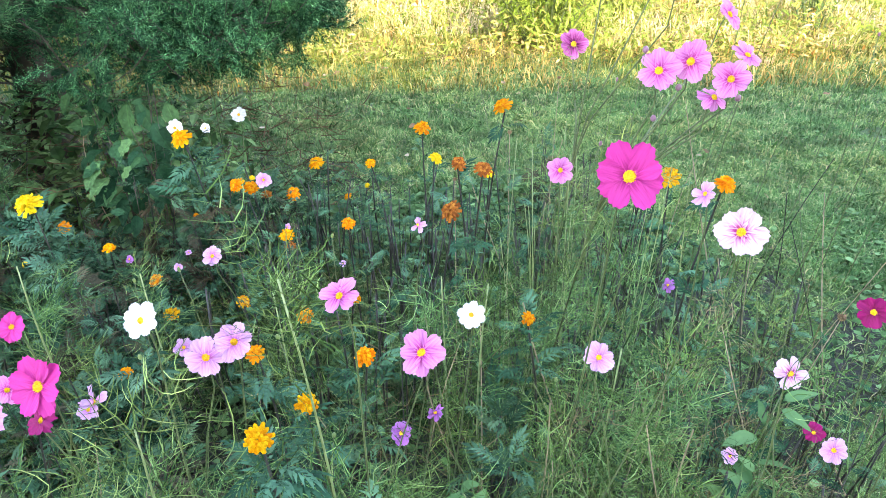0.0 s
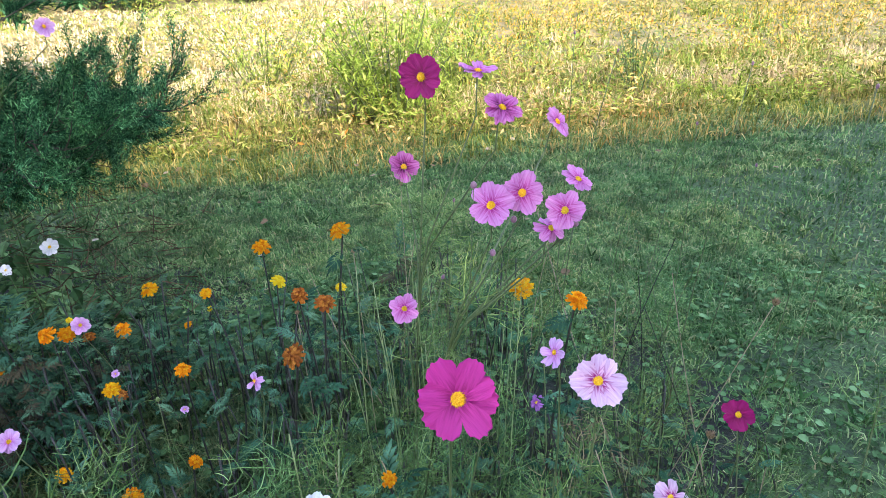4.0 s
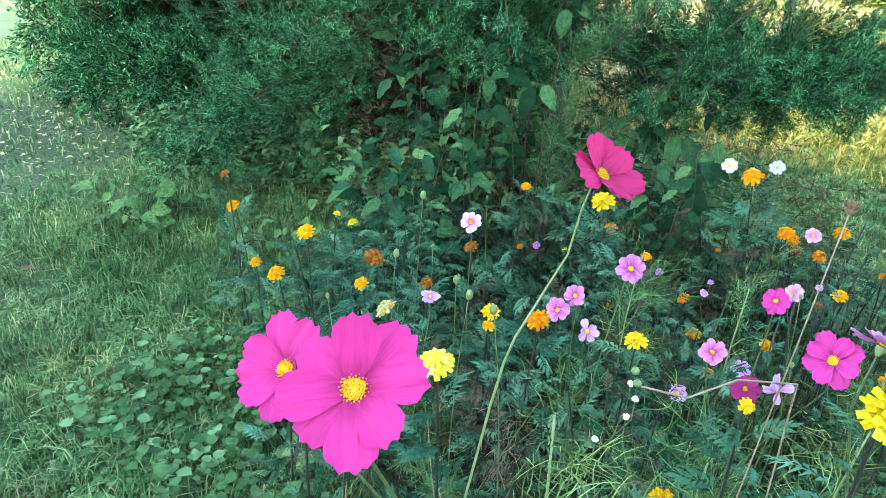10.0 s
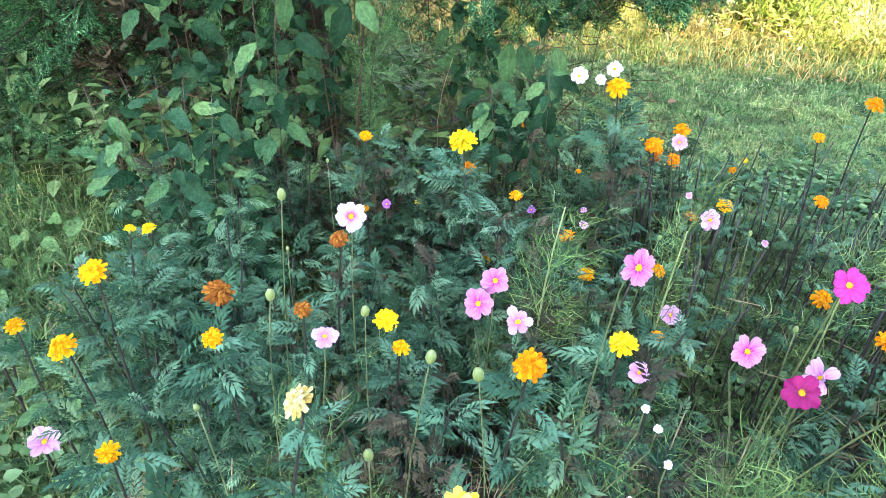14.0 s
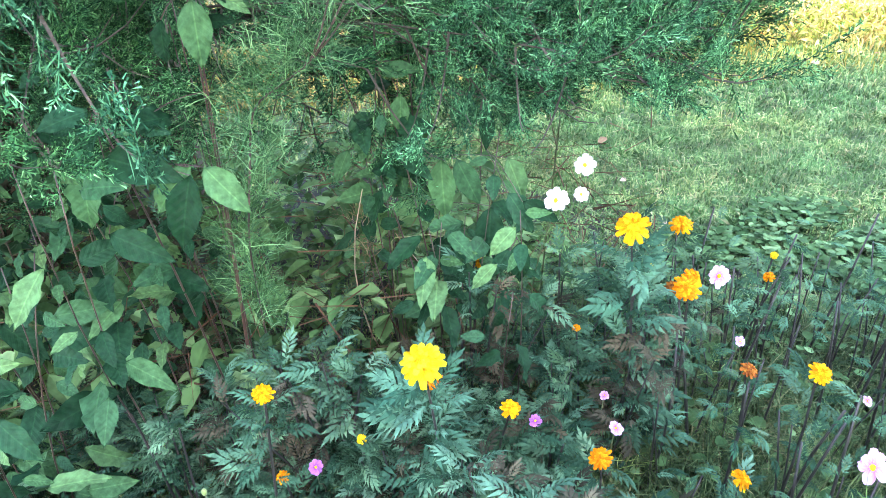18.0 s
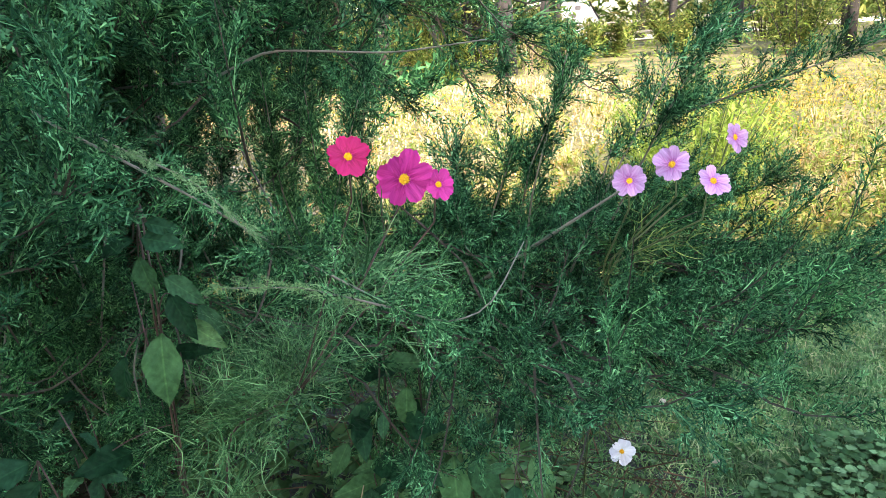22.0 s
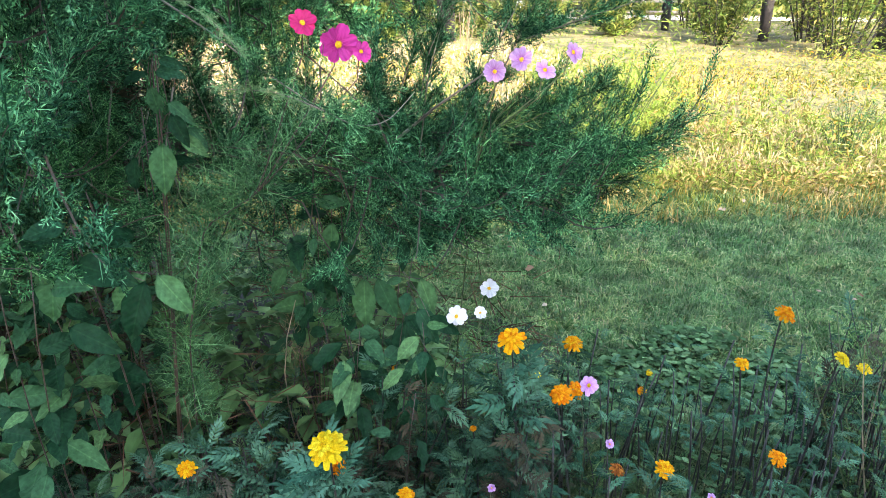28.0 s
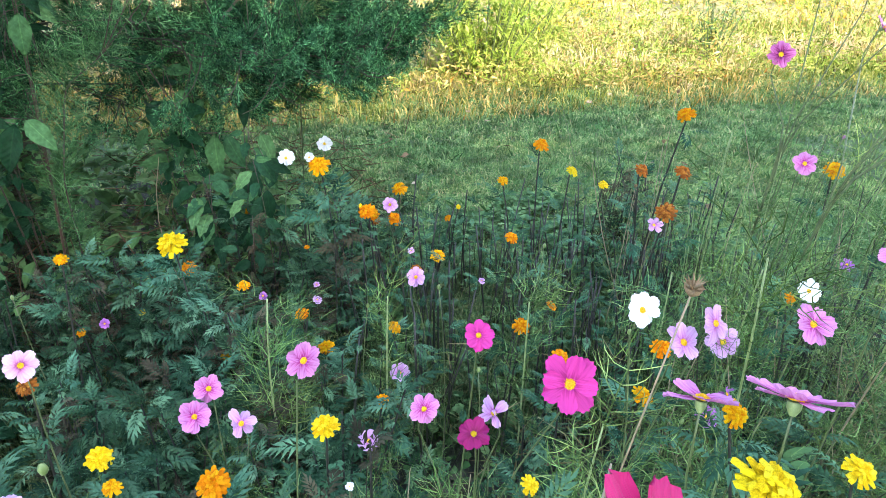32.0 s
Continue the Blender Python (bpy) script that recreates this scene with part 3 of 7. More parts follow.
def blades(n, x0, x1, y0, y1, h0, h1, w, lean, keep=None):
    """Grass blades of two joints, rooted on the ground."""
    p = np.stack([RNG.uniform(x0, x1, n), RNG.uniform(y0, y1, n)], 1)
    if keep is not None:
        p = p[keep(p[:, 0], p[:, 1])]
    n = len(p)
    z = ground_height(p[:, 0], p[:, 1])
    a = RNG.uniform(0, 2 * math.pi, n)
    h = RNG.uniform(h0, h1, n)
    d = np.stack([np.cos(a), np.sin(a)], 1)
    ln = RNG.uniform(0.15, lean, n)
    b = np.concatenate([p, z[:, None] - 0.004], 1)
    m = b + np.concatenate([d * (h * ln * 0.35)[:, None], (h * 0.6)[:, None]], 1)
    t = b + np.concatenate([d * (h * ln * 1.15)[:, None], (h * np.maximum(1 - 0.45 * ln, 0.35))[:, None]], 1)
    s = np.stack([-d[:, 1], d[:, 0], np.zeros(n)], 1) * (w * RNG.uniform(0.6, 1.3, n) / 2)[:, None]
    v = np.stack([b - s, b + s, m - s * 0.8, m + s * 0.8, t], 1).reshape(-1, 3)
    tri = np.array([(0, 1, 3), (0, 3, 2), (2, 3, 4)])[None] + (np.arange(n) * 5)[:, None, None]
    return v, tri.reshape(-1, 3)


def stuff(name, vt, mat, label, category):
    return tagged(new(name, data_mesh(name, *vt, mat)), label, category, kind="stuff")


stuff("lawn_grass", join([
    blades(46000, -4.6, -0.9, -0.5, 3.0, 0.022, 0.07, 0.0045, 1.3, lambda x, y: ~in_bed(x, y)),
    blades(58000, -4.0, 5.0, 2.3, 6.0, 0.02, 0.06, 0.0075, 1.5, lambda x, y: ~in_bed(x, y) & ~((np.abs(x) < 1.25) & (y < 3.1 - 0.25 * x + 0.25 * np.sin(4 * x)))),
    blades(62000, -1.3, 2.6, 2.3, 4.4, 0.02, 0.06, 0.0048, 1.7, lambda x, y: ~in_bed(x, y)),
    blades(30000, -1.5, 4.0, 4.2, 5.9, 0.025, 0.065, 0.0075, 1.6),
    blades(18000, 1.0, 4.2, 0.4, 2.6, 0.02, 0.06, 0.005, 1.5),
    blades(20000, -10.0, -3.8, 0.5, 8.0, 0.03, 0.08, 0.011, 1.5),
    blades(13000, -3.2, -1.2, -0.1, 1.7, 0.05, 0.13, 0.0042, 1.4, lambda x, y: ~in_bed(x, y)),
    blades(1800, -2.2, 1.3, 0.2, 1.3, 0.04, 0.14, 0.004, 1.2)]), grass_mat, "short green lawn grass in open shade", "grass")
stuff("rank_grass", blades(6500, -3.9, -1.7, 1.0, 2.4, 0.06, 0.2, 0.0055, 1.6), grass_mat, "long dark grass along the edge of the bed", "grass")

bed_blade = leaf_mat("bed_grass_blade", [(0, (0.02, 0.045, 0.018)), (0.5, (0.05, 0.09, 0.035)), (0.85, (0.1, 0.15, 0.06)), (1, (0.17, 0.16, 0.08))], 0.6, 0.1, 6, patch=(0.5, 1.3))
stuff("bed_grass", join([
    blades(12000, -1.25, 0.25, 1.6, 2.5, 0.1, 0.34, 0.0036, 1.5),
    blades(4500, -1.9, -1.0, 1.3, 2.1, 0.08, 0.3, 0.0036, 1.5)]), bed_blade, "thin olive grass tangled through the end of the bed", "grass")


def field(x, y, f, g):
    return np.sin(f * x + 1.4 * np.sin(g * y)) * np.cos(g * y + 0.6 * x)


def ground_leaves(n, x0, x1, y0, y1, size, z=0.045, keep=None):
    p = np.stack([RNG.uniform(x0, x1, n), RNG.uniform(y0, y1, n)], 1)
    if keep is not None:
        p = p[keep(p[:, 0], p[:, 1])]
    n = len(p)
    pos = np.concatenate([p, (ground_height(p[:, 0], p[:, 1]) + RNG.uniform(0.012, z, n))[:, None]], 1)
    return spread(ROUND, pos, any_way(n, -12, 25), size * RNG.uniform(0.55, 1.25, n))


def patchy(f1, f2, cut):
    def keep(x, y):
        return np.sin(f1 * x + 1.3 * np.sin(f2 * y)) * np.cos(f2 * y + 0.7 * x) + RNG.normal(0, 0.35, len(x)) > cut
    return keep


stuff("ground_ivy", join([
    ground_leaves(5200, -4.8, -1.0, -0.4, 2.3, 0.02, 0.045, keep=patchy(2.2, 2.9, 0.25)),
    ground_leaves(9000, -1.3, 1.2, 2.35, 3.5, 0.034, 0.09, keep=lambda x, y: (y < 3.2 - 0.25 * x + 0.25 * np.sin(4 * x)) & (np.sin(9 * x + 3 * np.sin(7 * y)) * np.cos(8 * y) > -0.45)),
    ground_leaves(5000, -3.5, 5.0, 3.0, 5.7, 0.024, 0.035, keep=patchy(1.6, 2.1, 0.35)),
    ground_leaves(3500, 0.4, 3.0, 0.6, 3.0, 0.03, keep=patchy(2.0, 2.5, 0.0)),
    ground_leaves(1500, -2.3, 1.1, 0.3, 2.6, 0.028, 0.06), ground_leaves(3000, -1.3, 0.5, 1.5, 2.5, 0.03, 0.2), ground_leaves(700, -2.5, -1.55, 0.4, 1.05, 0.036, 0.2), ground_leaves(1800, -1.0, 1.0, 1.3, 2.6, 0.028, 0.12, keep=patchy(5.0, 6.0, -0.3)), ground_leaves(4200, -3.4, -1.0, -0.2, 1.7, 0.018, 0.06, keep=lambda x, y: ~in_bed(x, y) & (field(x, y, 3.1, 3.7) > -0.35))]), ivy_mat, "ground ivy with small round leaves creeping through the lawn", "ground cover")
# mown tufts that stand a little over the lawn
tuft_at = np.stack([RNG.uniform(-4.5, 5.0, 700), RNG.uniform(-0.3, 5.9, 700)], 1)
tuft_at = tuft_at[~in_bed(tuft_at[:, 0], tuft_at[:, 1]) & ~under_cedar(tuft_at[:, 0], tuft_at[:, 1])]
tk = np.repeat(tuft_at, 16, 0)
tk = np.concatenate([tk + RNG.normal(0, 0.02, tk.shape), np.zeros((len(tk), 1))], 1)
tk[:, 2] = ground_height(tk[:, 0], tk[:, 1]) - 0.004
stuff("lawn_tufts", spread((np.array([(-0.05, 0, 0), (0.05, 0, 0), (0.0, 0.55, 0.1), (0.0, 1.0, -0.05)]), np.array([(0, 1, 2), (0, 2, 3)])), tk, any_way(len(tk), 15, 75), RNG.uniform(0.04, 0.1, len(tk))), grass_mat, "tufts of coarser grass in the lawn", "grass")

k = 90
fl = np.stack([RNG.uniform(-3.8, 4.2, k), RNG.uniform(0.2, 5.8, k), np.zeros(k)], 1)
fl = fl[~in_bed(fl[:, 0], fl[:, 1])]
fl[:, 2] = ground_height(fl[:, 0], fl[:, 1]) + 0.05
stuff("fallen_leaves", spread(ROUND, fl, any_way(len(fl), -25, 25), RNG.uniform(0.03, 0.055, len(fl))), litter_mat, "dry brown leaves fallen on the lawn", "leaf litter")

# ---- meadow ----
def tufts(count, x0, x1, y0, y1, per, h0, h1, w, keep):
    """Grass in splayed tufts of unlike height."""
    c = np.stack([RNG.uniform(x0, x1, count), RNG.uniform(y0, y1, count)], 1)
    c = c[keep(c[:, 0], c[:, 1])]
    n = len(c) * per
    p = np.repeat(c, per, 0)
    a, rr = RNG.uniform(0, 2 * math.pi, n), np.abs(RNG.normal(0, 0.06, n))
    d = np.stack([np.cos(a), np.sin(a)], 1)
    h = np.repeat(RNG.uniform(h0, h1, len(c)), per) * RNG.uniform(0.5, 1.1, n) * np.clip((p[:, 1] - 4.9) / 1.6, 0.3, 1)
    s = RNG.uniform(0.2, 1.3, n)
    b = np.concatenate([p + d * rr[:, None], np.full((n, 1), -0.01)], 1)
    m = b + np.concatenate([d * (h * s * 0.4)[:, None], (h * 0.62)[:, None]], 1)
    t = b + np.concatenate([d * (h * s * 1.1)[:, None], (h * np.maximum(1 - 0.45 * s, 0.35))[:, None]], 1)
    q = np.stack([-d[:, 1], d[:, 0], np.zeros(n)], 1) * (w * RNG.uniform(0.6, 1.4, n) / 2)[:, None]
    v = np.stack([b - q, b + q, m - q * 0.8, m + q * 0.8, t], 1).reshape(-1, 3)
    return v, (np.array([(0, 1, 3), (0, 3, 2), (2, 3, 4)])[None] + (np.arange(n) * 5)[:, None, None]).reshape(-1, 3)


def front(x, y, off=0.0):
    return y > 5.7 + off + 0.35 * np.sin(1.7 * x) + 0.2 * np.sin(4.1 * x) + RNG.normal(0, 0.2, len(x))


green_blade = leaf_mat("green_meadow_blade", [(0, (0.06, 0.11, 0.02)), (0.6, (0.13, 0.19, 0.04)), (1, (0.24, 0.27, 0.08))], 0.6, 0.2)
stuff("meadow_grass", join([
    tufts(900, -8, 9, 5.3, 8.5, 18, 0.1, 0.4, 0.009, lambda x, y: front(x, y)),
    tufts(700, -12, 14, 8, 14, 14, 0.12, 0.36, 0.014, lambda x, y: (field(x, y, 0.7, 0.9) > -0.5) & ((x > 1.0) | (y < 10.5)))]), meadow_mat, "tall sunlit meadow grass turning yellow", "meadow")
stuff("green_meadow_grass", join([
    tufts(800, -8, 9, 5.3, 8.5, 18, 0.1, 0.36, 0.009, lambda x, y: front(x, y, -0.15) & (field(x, y, 1.2, 1.5) > -0.2)),
    tufts(450, -12, 14, 8, 14, 14, 0.12, 0.36, 0.014, lambda x, y: (field(x, y, 0.9, 1.1) > 0.1) & ((x > 1.5) | (y < 10)))]), green_blade, "green grass tufts in the sunny meadow", "meadow")
stuff("dry_meadow_grass", join([
    tufts(600, -8, 9, 5.5, 8.0, 18, 0.12, 0.42, 0.008, lambda x, y: front(x, y, 0.2) & (field(x, y, 0.8, 1.9) > 0.0)),
    tufts(300, -12, 14, 8, 14, 14, 0.12, 0.4, 0.012, lambda x, y: field(x, y, 0.6, 1.3) < -0.1)]), straw_mat, "bleached dry grass standing in the meadow", "meadow")
k = 34000
wp = np.stack([RNG.uniform(-9, 12, k), 5.6 + 8 * RNG.random(k) ** 1.5, RNG.random(k)], 1)
lump = 0.42 + 0.2 * np.sin(2.1 * wp[:, 0] + 1.7 * np.sin(1.3 * wp[:, 1])) + 0.12 * np.cos(3.3 * wp[:, 1] + wp[:, 0])
wp[:, 2] = 0.04 + wp[:, 2] * lump * np.clip((wp[:, 1] - 5.2) / 1.2, 0.3, 1.2)
stuff("meadow_leaves", spread(FOLD, wp, any_way(k, -20, 70), RNG.uniform(0.035, 0.09, k), roll=RNG.uniform(-1, 1, k)), meadow_mat, "yellowing leafy weeds filling the sunny meadow", "weeds")
k = 13000
wp = np.stack([RNG.uniform(-2.5, 7.5, k), 5.75 + 2.6 * RNG.random(k) ** 1.3, RNG.random(k)], 1)
wp = wp[field(wp[:, 0], wp[:, 1], 1.5, 1.9) + RNG.normal(0, 0.4, k) > -0.1]
wp[:, 2] = 0.03 + wp[:, 2] * (0.3 + 0.2 * np.sin(2.7 * wp[:, 0])) * np.clip((wp[:, 1] - 5.4) / 1.0, 0.3, 1.2)
stuff("leafy_weeds", spread(LANCE, wp, any_way(len(wp), -20, 65), RNG.uniform(0.05, 0.11, len(wp)), roll=RNG.uniform(-1, 1, len(wp))), shrub_mat, "yellow-green leafy weeds along the front of the meadow", "weeds")
stuff("meadow_edge_grass", blades(16000, -4.0, 8.5, 5.0, 6.6, 0.05, 0.17, 0.008, 1.6), meadow_mat, "rough pale grass where the lawn meets the meadow", "grass")
stuff("straw_litter", join([blades(11000, -13, 2.8, 9.4, 17.0, 0.04, 0.14, 0.022, 1.5), blades(6000, -6.5, 0.45, 6.7, 9.6, 0.05, 0.2, 0.012, 1.6)]), bleached_straw, "pale dry straw lying in the sun", "straw")
k = 17000
gpos = np.stack([RNG.uniform(-6, 14, k), RNG.uniform(7.2, 13, k), RNG.uniform(0.25, 0.55, k)], 1)
gpos = gpos[(np.sin(gpos[:, 0] * 1.3) * np.cos(gpos[:, 1] * 0.9) > -0.2) & (gpos[:, 0] > -1.5 + RNG.normal(0, 1.5, k))]
stuff("goldenrod", spread(FOLD, gpos, any_way(len(gpos), 10, 80), RNG.uniform(0.025, 0.05, len(gpos))), gold_mat, "yellow goldenrod tops standing in the meadow", "wildflowers")


def leafy_shrub(name, x, y, h, spread_r, stems, leaves, leaf, mat, label, shape=LANCE, stem_mat=green_stem):
    root = tagged(new(name), label, "shrub")
    root.location = (x, y, float(ground_height(x, y)))
    pos, way = [], []
    for _ in range(stems):
        a = RNG.uniform(0, 2 * math.pi)
        r = spread_r * math.sqrt(RNG.uniform(0.02, 1))
        tip = np.array([math.cos(a) * r, math.sin(a) * r, h * RNG.uniform(0.6, 1.05)])
        pts = curve_points((tip[0] * 0.25, tip[1] * 0.25, -0.02), tip, (0, 0, h * 0.06), 6)
        part("stem", tube(pts, np.linspace(0.008, 0.003, 6) * max(1, h), 4), stem_mat, root)
        q = RNG.uniform(0.08, 1, leaves)
        base = np.stack([np.interp(q, np.linspace(0, 1, 6), pts[:, i]) for i in range(3)], 1)
        pos.append(base + RNG.normal(0, 0.065 * h, (leaves, 3)) * (1, 1, 0.8))
        way.append(any_way(leaves, -15, 60))
    pos, way = np.concatenate(pos), np.concatenate(way)
    part("foliage", spread(shape, pos, way, leaf * RNG.uniform(0.6, 1.2, len(pos))), mat, root)
    return root


leafy_shrub("green_shrub", 0.85, 6.4, 1.05, 0.75, 44, 70, 0.13, shrub_mat, "bright green leafy weed shrub in the sunny meadow")
leafy_shrub("green_shrub", 1.7, 7.6, 0.85, 0.6, 22, 45, 0.12, shrub_mat, "bright green leafy weed shrub behind the lawn edge")
leafy_shrub("green_shrub", -0.4, 8.3, 0.8, 0.7, 20, 40, 0.12, shrub_mat, "yellow-green weed clump in the sunny meadow")
leafy_shrub("grey_shrub", 3.4, 6.6, 0.7, 0.35, 14, 40, 0.08, ivy_mat, "grey-green weed clump among tall grass")
for x, y in ((1.1, 12.2), (0.5, 13.6)):
    leafy_shrub("pale_seed_stalk", x, y, 1.35, 0.22, 6, 60, 0.08, straw_mat, "tall pale seed stalk standing over the meadow", stem_mat=tan_stem)

# ---- woods, fence and shed in the distance ----
def far_tree(x, y, h, r, lean, leaves=1400, low=0.9):
    root = tagged(new("woodland_tree"), "tall woodland tree with grey-brown trunk and thin yellow-green leaves", "tree", "trees behind the meadow")
    root.location = (x, y, float(ground_height(x, y)))
    top = np.array([lean, RNG.normal(0, 0.3), h])
    pts = curve_points((0, 0, -0.1), top, (RNG.normal(0, 0.15), 0, 0), 9)
    trunk = part("trunk", tube(pts, np.linspace(r, r * 0.25, 9), 9), trunk_mat, root, smooth=True)
    pos = []
    for i in range(14):
        q = RNG.uniform(low / h, 0.95)
        a = np.array([np.interp(q, np.linspace(0, 1, 9), pts[:, j]) for j in range(3)])
        way = any_way(1, 5, 50)[0]
        b = a + way * h * 0.3 * (1.1 - q)
        part("limb", tube(curve_points(a, b, (0, 0, -0.1), 5), np.linspace(r * 0.3, 0.01, 5), 4), trunk_mat, trunk)
        n = leaves // 14
        s = RNG.uniform(0.3, 1, n)[:, None]
        pos.append(a * (1 - s) + b * s + RNG.normal(0, 0.35, (n, 3)))
    pos = np.concatenate(pos)
    part("crown", spread(FOLD, pos, any_way(len(pos), -60, 40), RNG.uniform(0.14, 0.3, len(pos)), roll=RNG.uniform(0, 6, len(pos))), wood_leaf, root)


NEAR_TREES = [
    (-2.49, 18, 12, 0.17, 0.3), (-1.1, 18.4, 11, 0.1, 0.2), (0.6, 18, 12, 0.24, 0.4), (1.6, 19.4, 11, 0.13, 0.9), (2.6, 22, 10, 0.12, 0.3),
    (5.9, 22, 10, 0.13, 0.1), (7.9, 22, 10, 0.12, 0.2), (-6, 18, 12, 0.22, 0), (-9, 20, 12, 0.25, 0), (11.5, 17, 11, 0.2, -0.3), (14, 18, 12, 0.25, 0),
    (-4.2, 23, 12, 0.2, 0), (17, 16, 11, 0.22, 0),]
DEEP_TREES = [
    (-12, 17, 12, 0.2, 0), (10, 27, 12, 0.2, 0), (0.4, 27, 13, 0.22, 0), (9.2, 18.5, 11, 0.14, 0.2), (-3.6, 20, 12, 0.15, 0), (12.5, 22, 11, 0.2, 0),
    (-0.2, 21, 12, 0.16, 0.2), (-5.2, 25, 12, 0.2, 0), (3.4, 28, 12, 0.2, 0), (7, 29, 12, 0.2, 0), (-8, 26, 12, 0.22, 0), (13.5, 26, 12, 0.2, 0),
    (-1.9, 26, 12, 0.2, 0.2),]
for x, y, h, r, lean in NEAR_TREES + DEEP_TREES:
    far_tree(x, y, h, r, lean)
EDGE_SHRUBS = [
    (-3.4, 17, 1.6, 1.2), (-1.6, 19.5, 1.8, 1.0), (9.4, 15.5, 2.6, 1.5), (11.5, 14.6, 2.8, 1.8), (13.8, 14, 3.2, 1.9), (16.5, 13, 3, 2),
    (-6, 16, 2.2, 1.6), (-9, 15, 2.4, 1.8), (7.4, 17.5, 1.9, 1.1), (-12, 13, 3, 2), (19, 11, 3, 2.2), (0.2, 21.5, 1.8, 1.1), (-2.8, 22, 2.6, 1.6),
    (8.6, 20, 3.0, 1.3), (10.5, 18.5, 3.4, 1.5),]
INNER_SHRUBS = [
    (12.8, 17, 3.6, 1.7), (3.8, 20.5, 1.0, 0.8), (-5, 20, 2.8, 1.6), (1.8, 24, 2.0, 1.0), (-0.9, 17.4, 1.1, 0.9), (1.3, 18.6, 1.3, 0.9),
    (-4.6, 17.6, 2.0, 1.3), (2.6, 19, 1.1, 0.9), (5.4, 19.5, 1.0, 1.0), (-7.6, 19, 2.8, 1.7), (6.6, 24, 1.4, 1.2), (9.5, 23.5, 3.2, 1.6),
    (-1.2, 24, 2.6, 1.5), (14.5, 20, 4, 2),]
for x, y, h, r in EDGE_SHRUBS + INNER_SHRUBS:
    leafy_shrub("woodland_shrub", x, y, h, r, 20, 150, 0.155, wood_leaf, "sunlit green shrub at the edge of the woods", FOLD, trunk_mat)

k = 36000
uy = 12.6 + 15 * RNG.random(k)
ux = RNG.uniform(-14, 20, k)
keep = (field(ux, uy, 0.5, 0.7) + RNG.normal(0, 0.3, k) > -0.1) & ~((ux > 1.5) & (ux < 8.5) & (uy > 16.5) & (RNG.random(k) < 0.6))
uv = np.stack([ux, uy, ground_height(ux, uy) + 0.02 + 1.5 * RNG.random(k) ** 1.6 * np.clip(0.5 + 0.5 * field(ux, uy, 1.1, 0.9), 0.15, 1)], 1)[keep]
stuff("woodland_undergrowth", spread(LANCE, uv, any_way(len(uv), -20, 60), RNG.uniform(0.09, 0.19, len(uv)), roll=RNG.uniform(-1, 1, len(uv))), shrub_mat, "rough weeds and saplings at the foot of the woods", "weeds")

k = 64000
fx = np.where(RNG.random(k) < 0.5, RNG.uniform(-22, 30, k), RNG.uniform(-60, 70, k))
fpos = np.stack([fx, 28 + 16 * RNG.random(k) + 0.004 * fx ** 2, 0.2 + 10 * RNG.random(k) ** 1.2], 1)
fpos = fpos[(np.abs(fpos[:, 0] - 6.5) > 5.0) | (fpos[:, 2] > 2.9) | (fpos[:, 1] > 38)]
stuff("far_woods", spread(FOLD, fpos, any_way(len(fpos), -60, 60), RNG.uniform(0.35, 0.8, len(fpos)), roll=RNG.uniform(0, 6, len(fpos))), wood_leaf, "distant sunlit woods closing the view", "woods")


def box(x0, x1, y0, y1, z0, z1):
    v = np.array([(x, y, z) for z in (z0, z1) for y in (y0, y1) for x in (x0, x1)], float)
    q = [(0, 2, 3, 1), (4, 5, 7, 6), (0, 1, 5, 4), (2, 6, 7, 3), (0, 4, 6, 2), (1, 3, 7, 5)]
    return v, np.array([t for a, b, c, d in q for t in ((a, b, c), (a, c, d))])


lane_x, lane_y = np.linspace(-4, 22, 27), np.linspace(27.5, 31.5, 5)
LX, LY = np.meshgrid(lane_x, lane_y)
li = (np.arange(4)[:, None] * 27 + np.arange(26)[None]).ravel()
lane_mat = plain_mat("pale_lane_gravel", [(0.3, (0.36, 0.34, 0.3)), (0.7, (0.55, 0.53, 0.49))], 0.9, 9, 0.4)
lane = new("lane", data_mesh("lane", np.stack([LX, LY + 0.04 * LX, ground_height(LX, LY) + 0.04], -1).reshape(-1, 3), np.concatenate([np.stack([li, li + 1, li + 28], 1), np.stack([li, li + 28, li + 27], 1)]), lane_mat))
tagged(lane, "pale sunlit gravel lane behind the fence", "road", kind="structure")

fence = tagged(new("rail_fence"), "pale weathered two-rail wooden fence beyond the trees", "fence")
fence.location = (0, 0, 0.3)
for i in range(6):
    part("post", box(1.4 + 2.1 * i - 0.06, 1.4 + 2.1 * i + 0.06, 25.95 + 0.1 * i, 26.07 + 0.1 * i, -0.1, 0.95), fence_wood, fence)
for i in range(5):
    for z in (0.38, 0.75):
        part("rail", tube([(1.4 + 2.1 * i, 25.92 + 0.1 * i, z), (1.4 + 2.1 * (i + 1), 26.02 + 0.1 * i, z + 0.01)], 0.05, 6), fence_wood, fence)

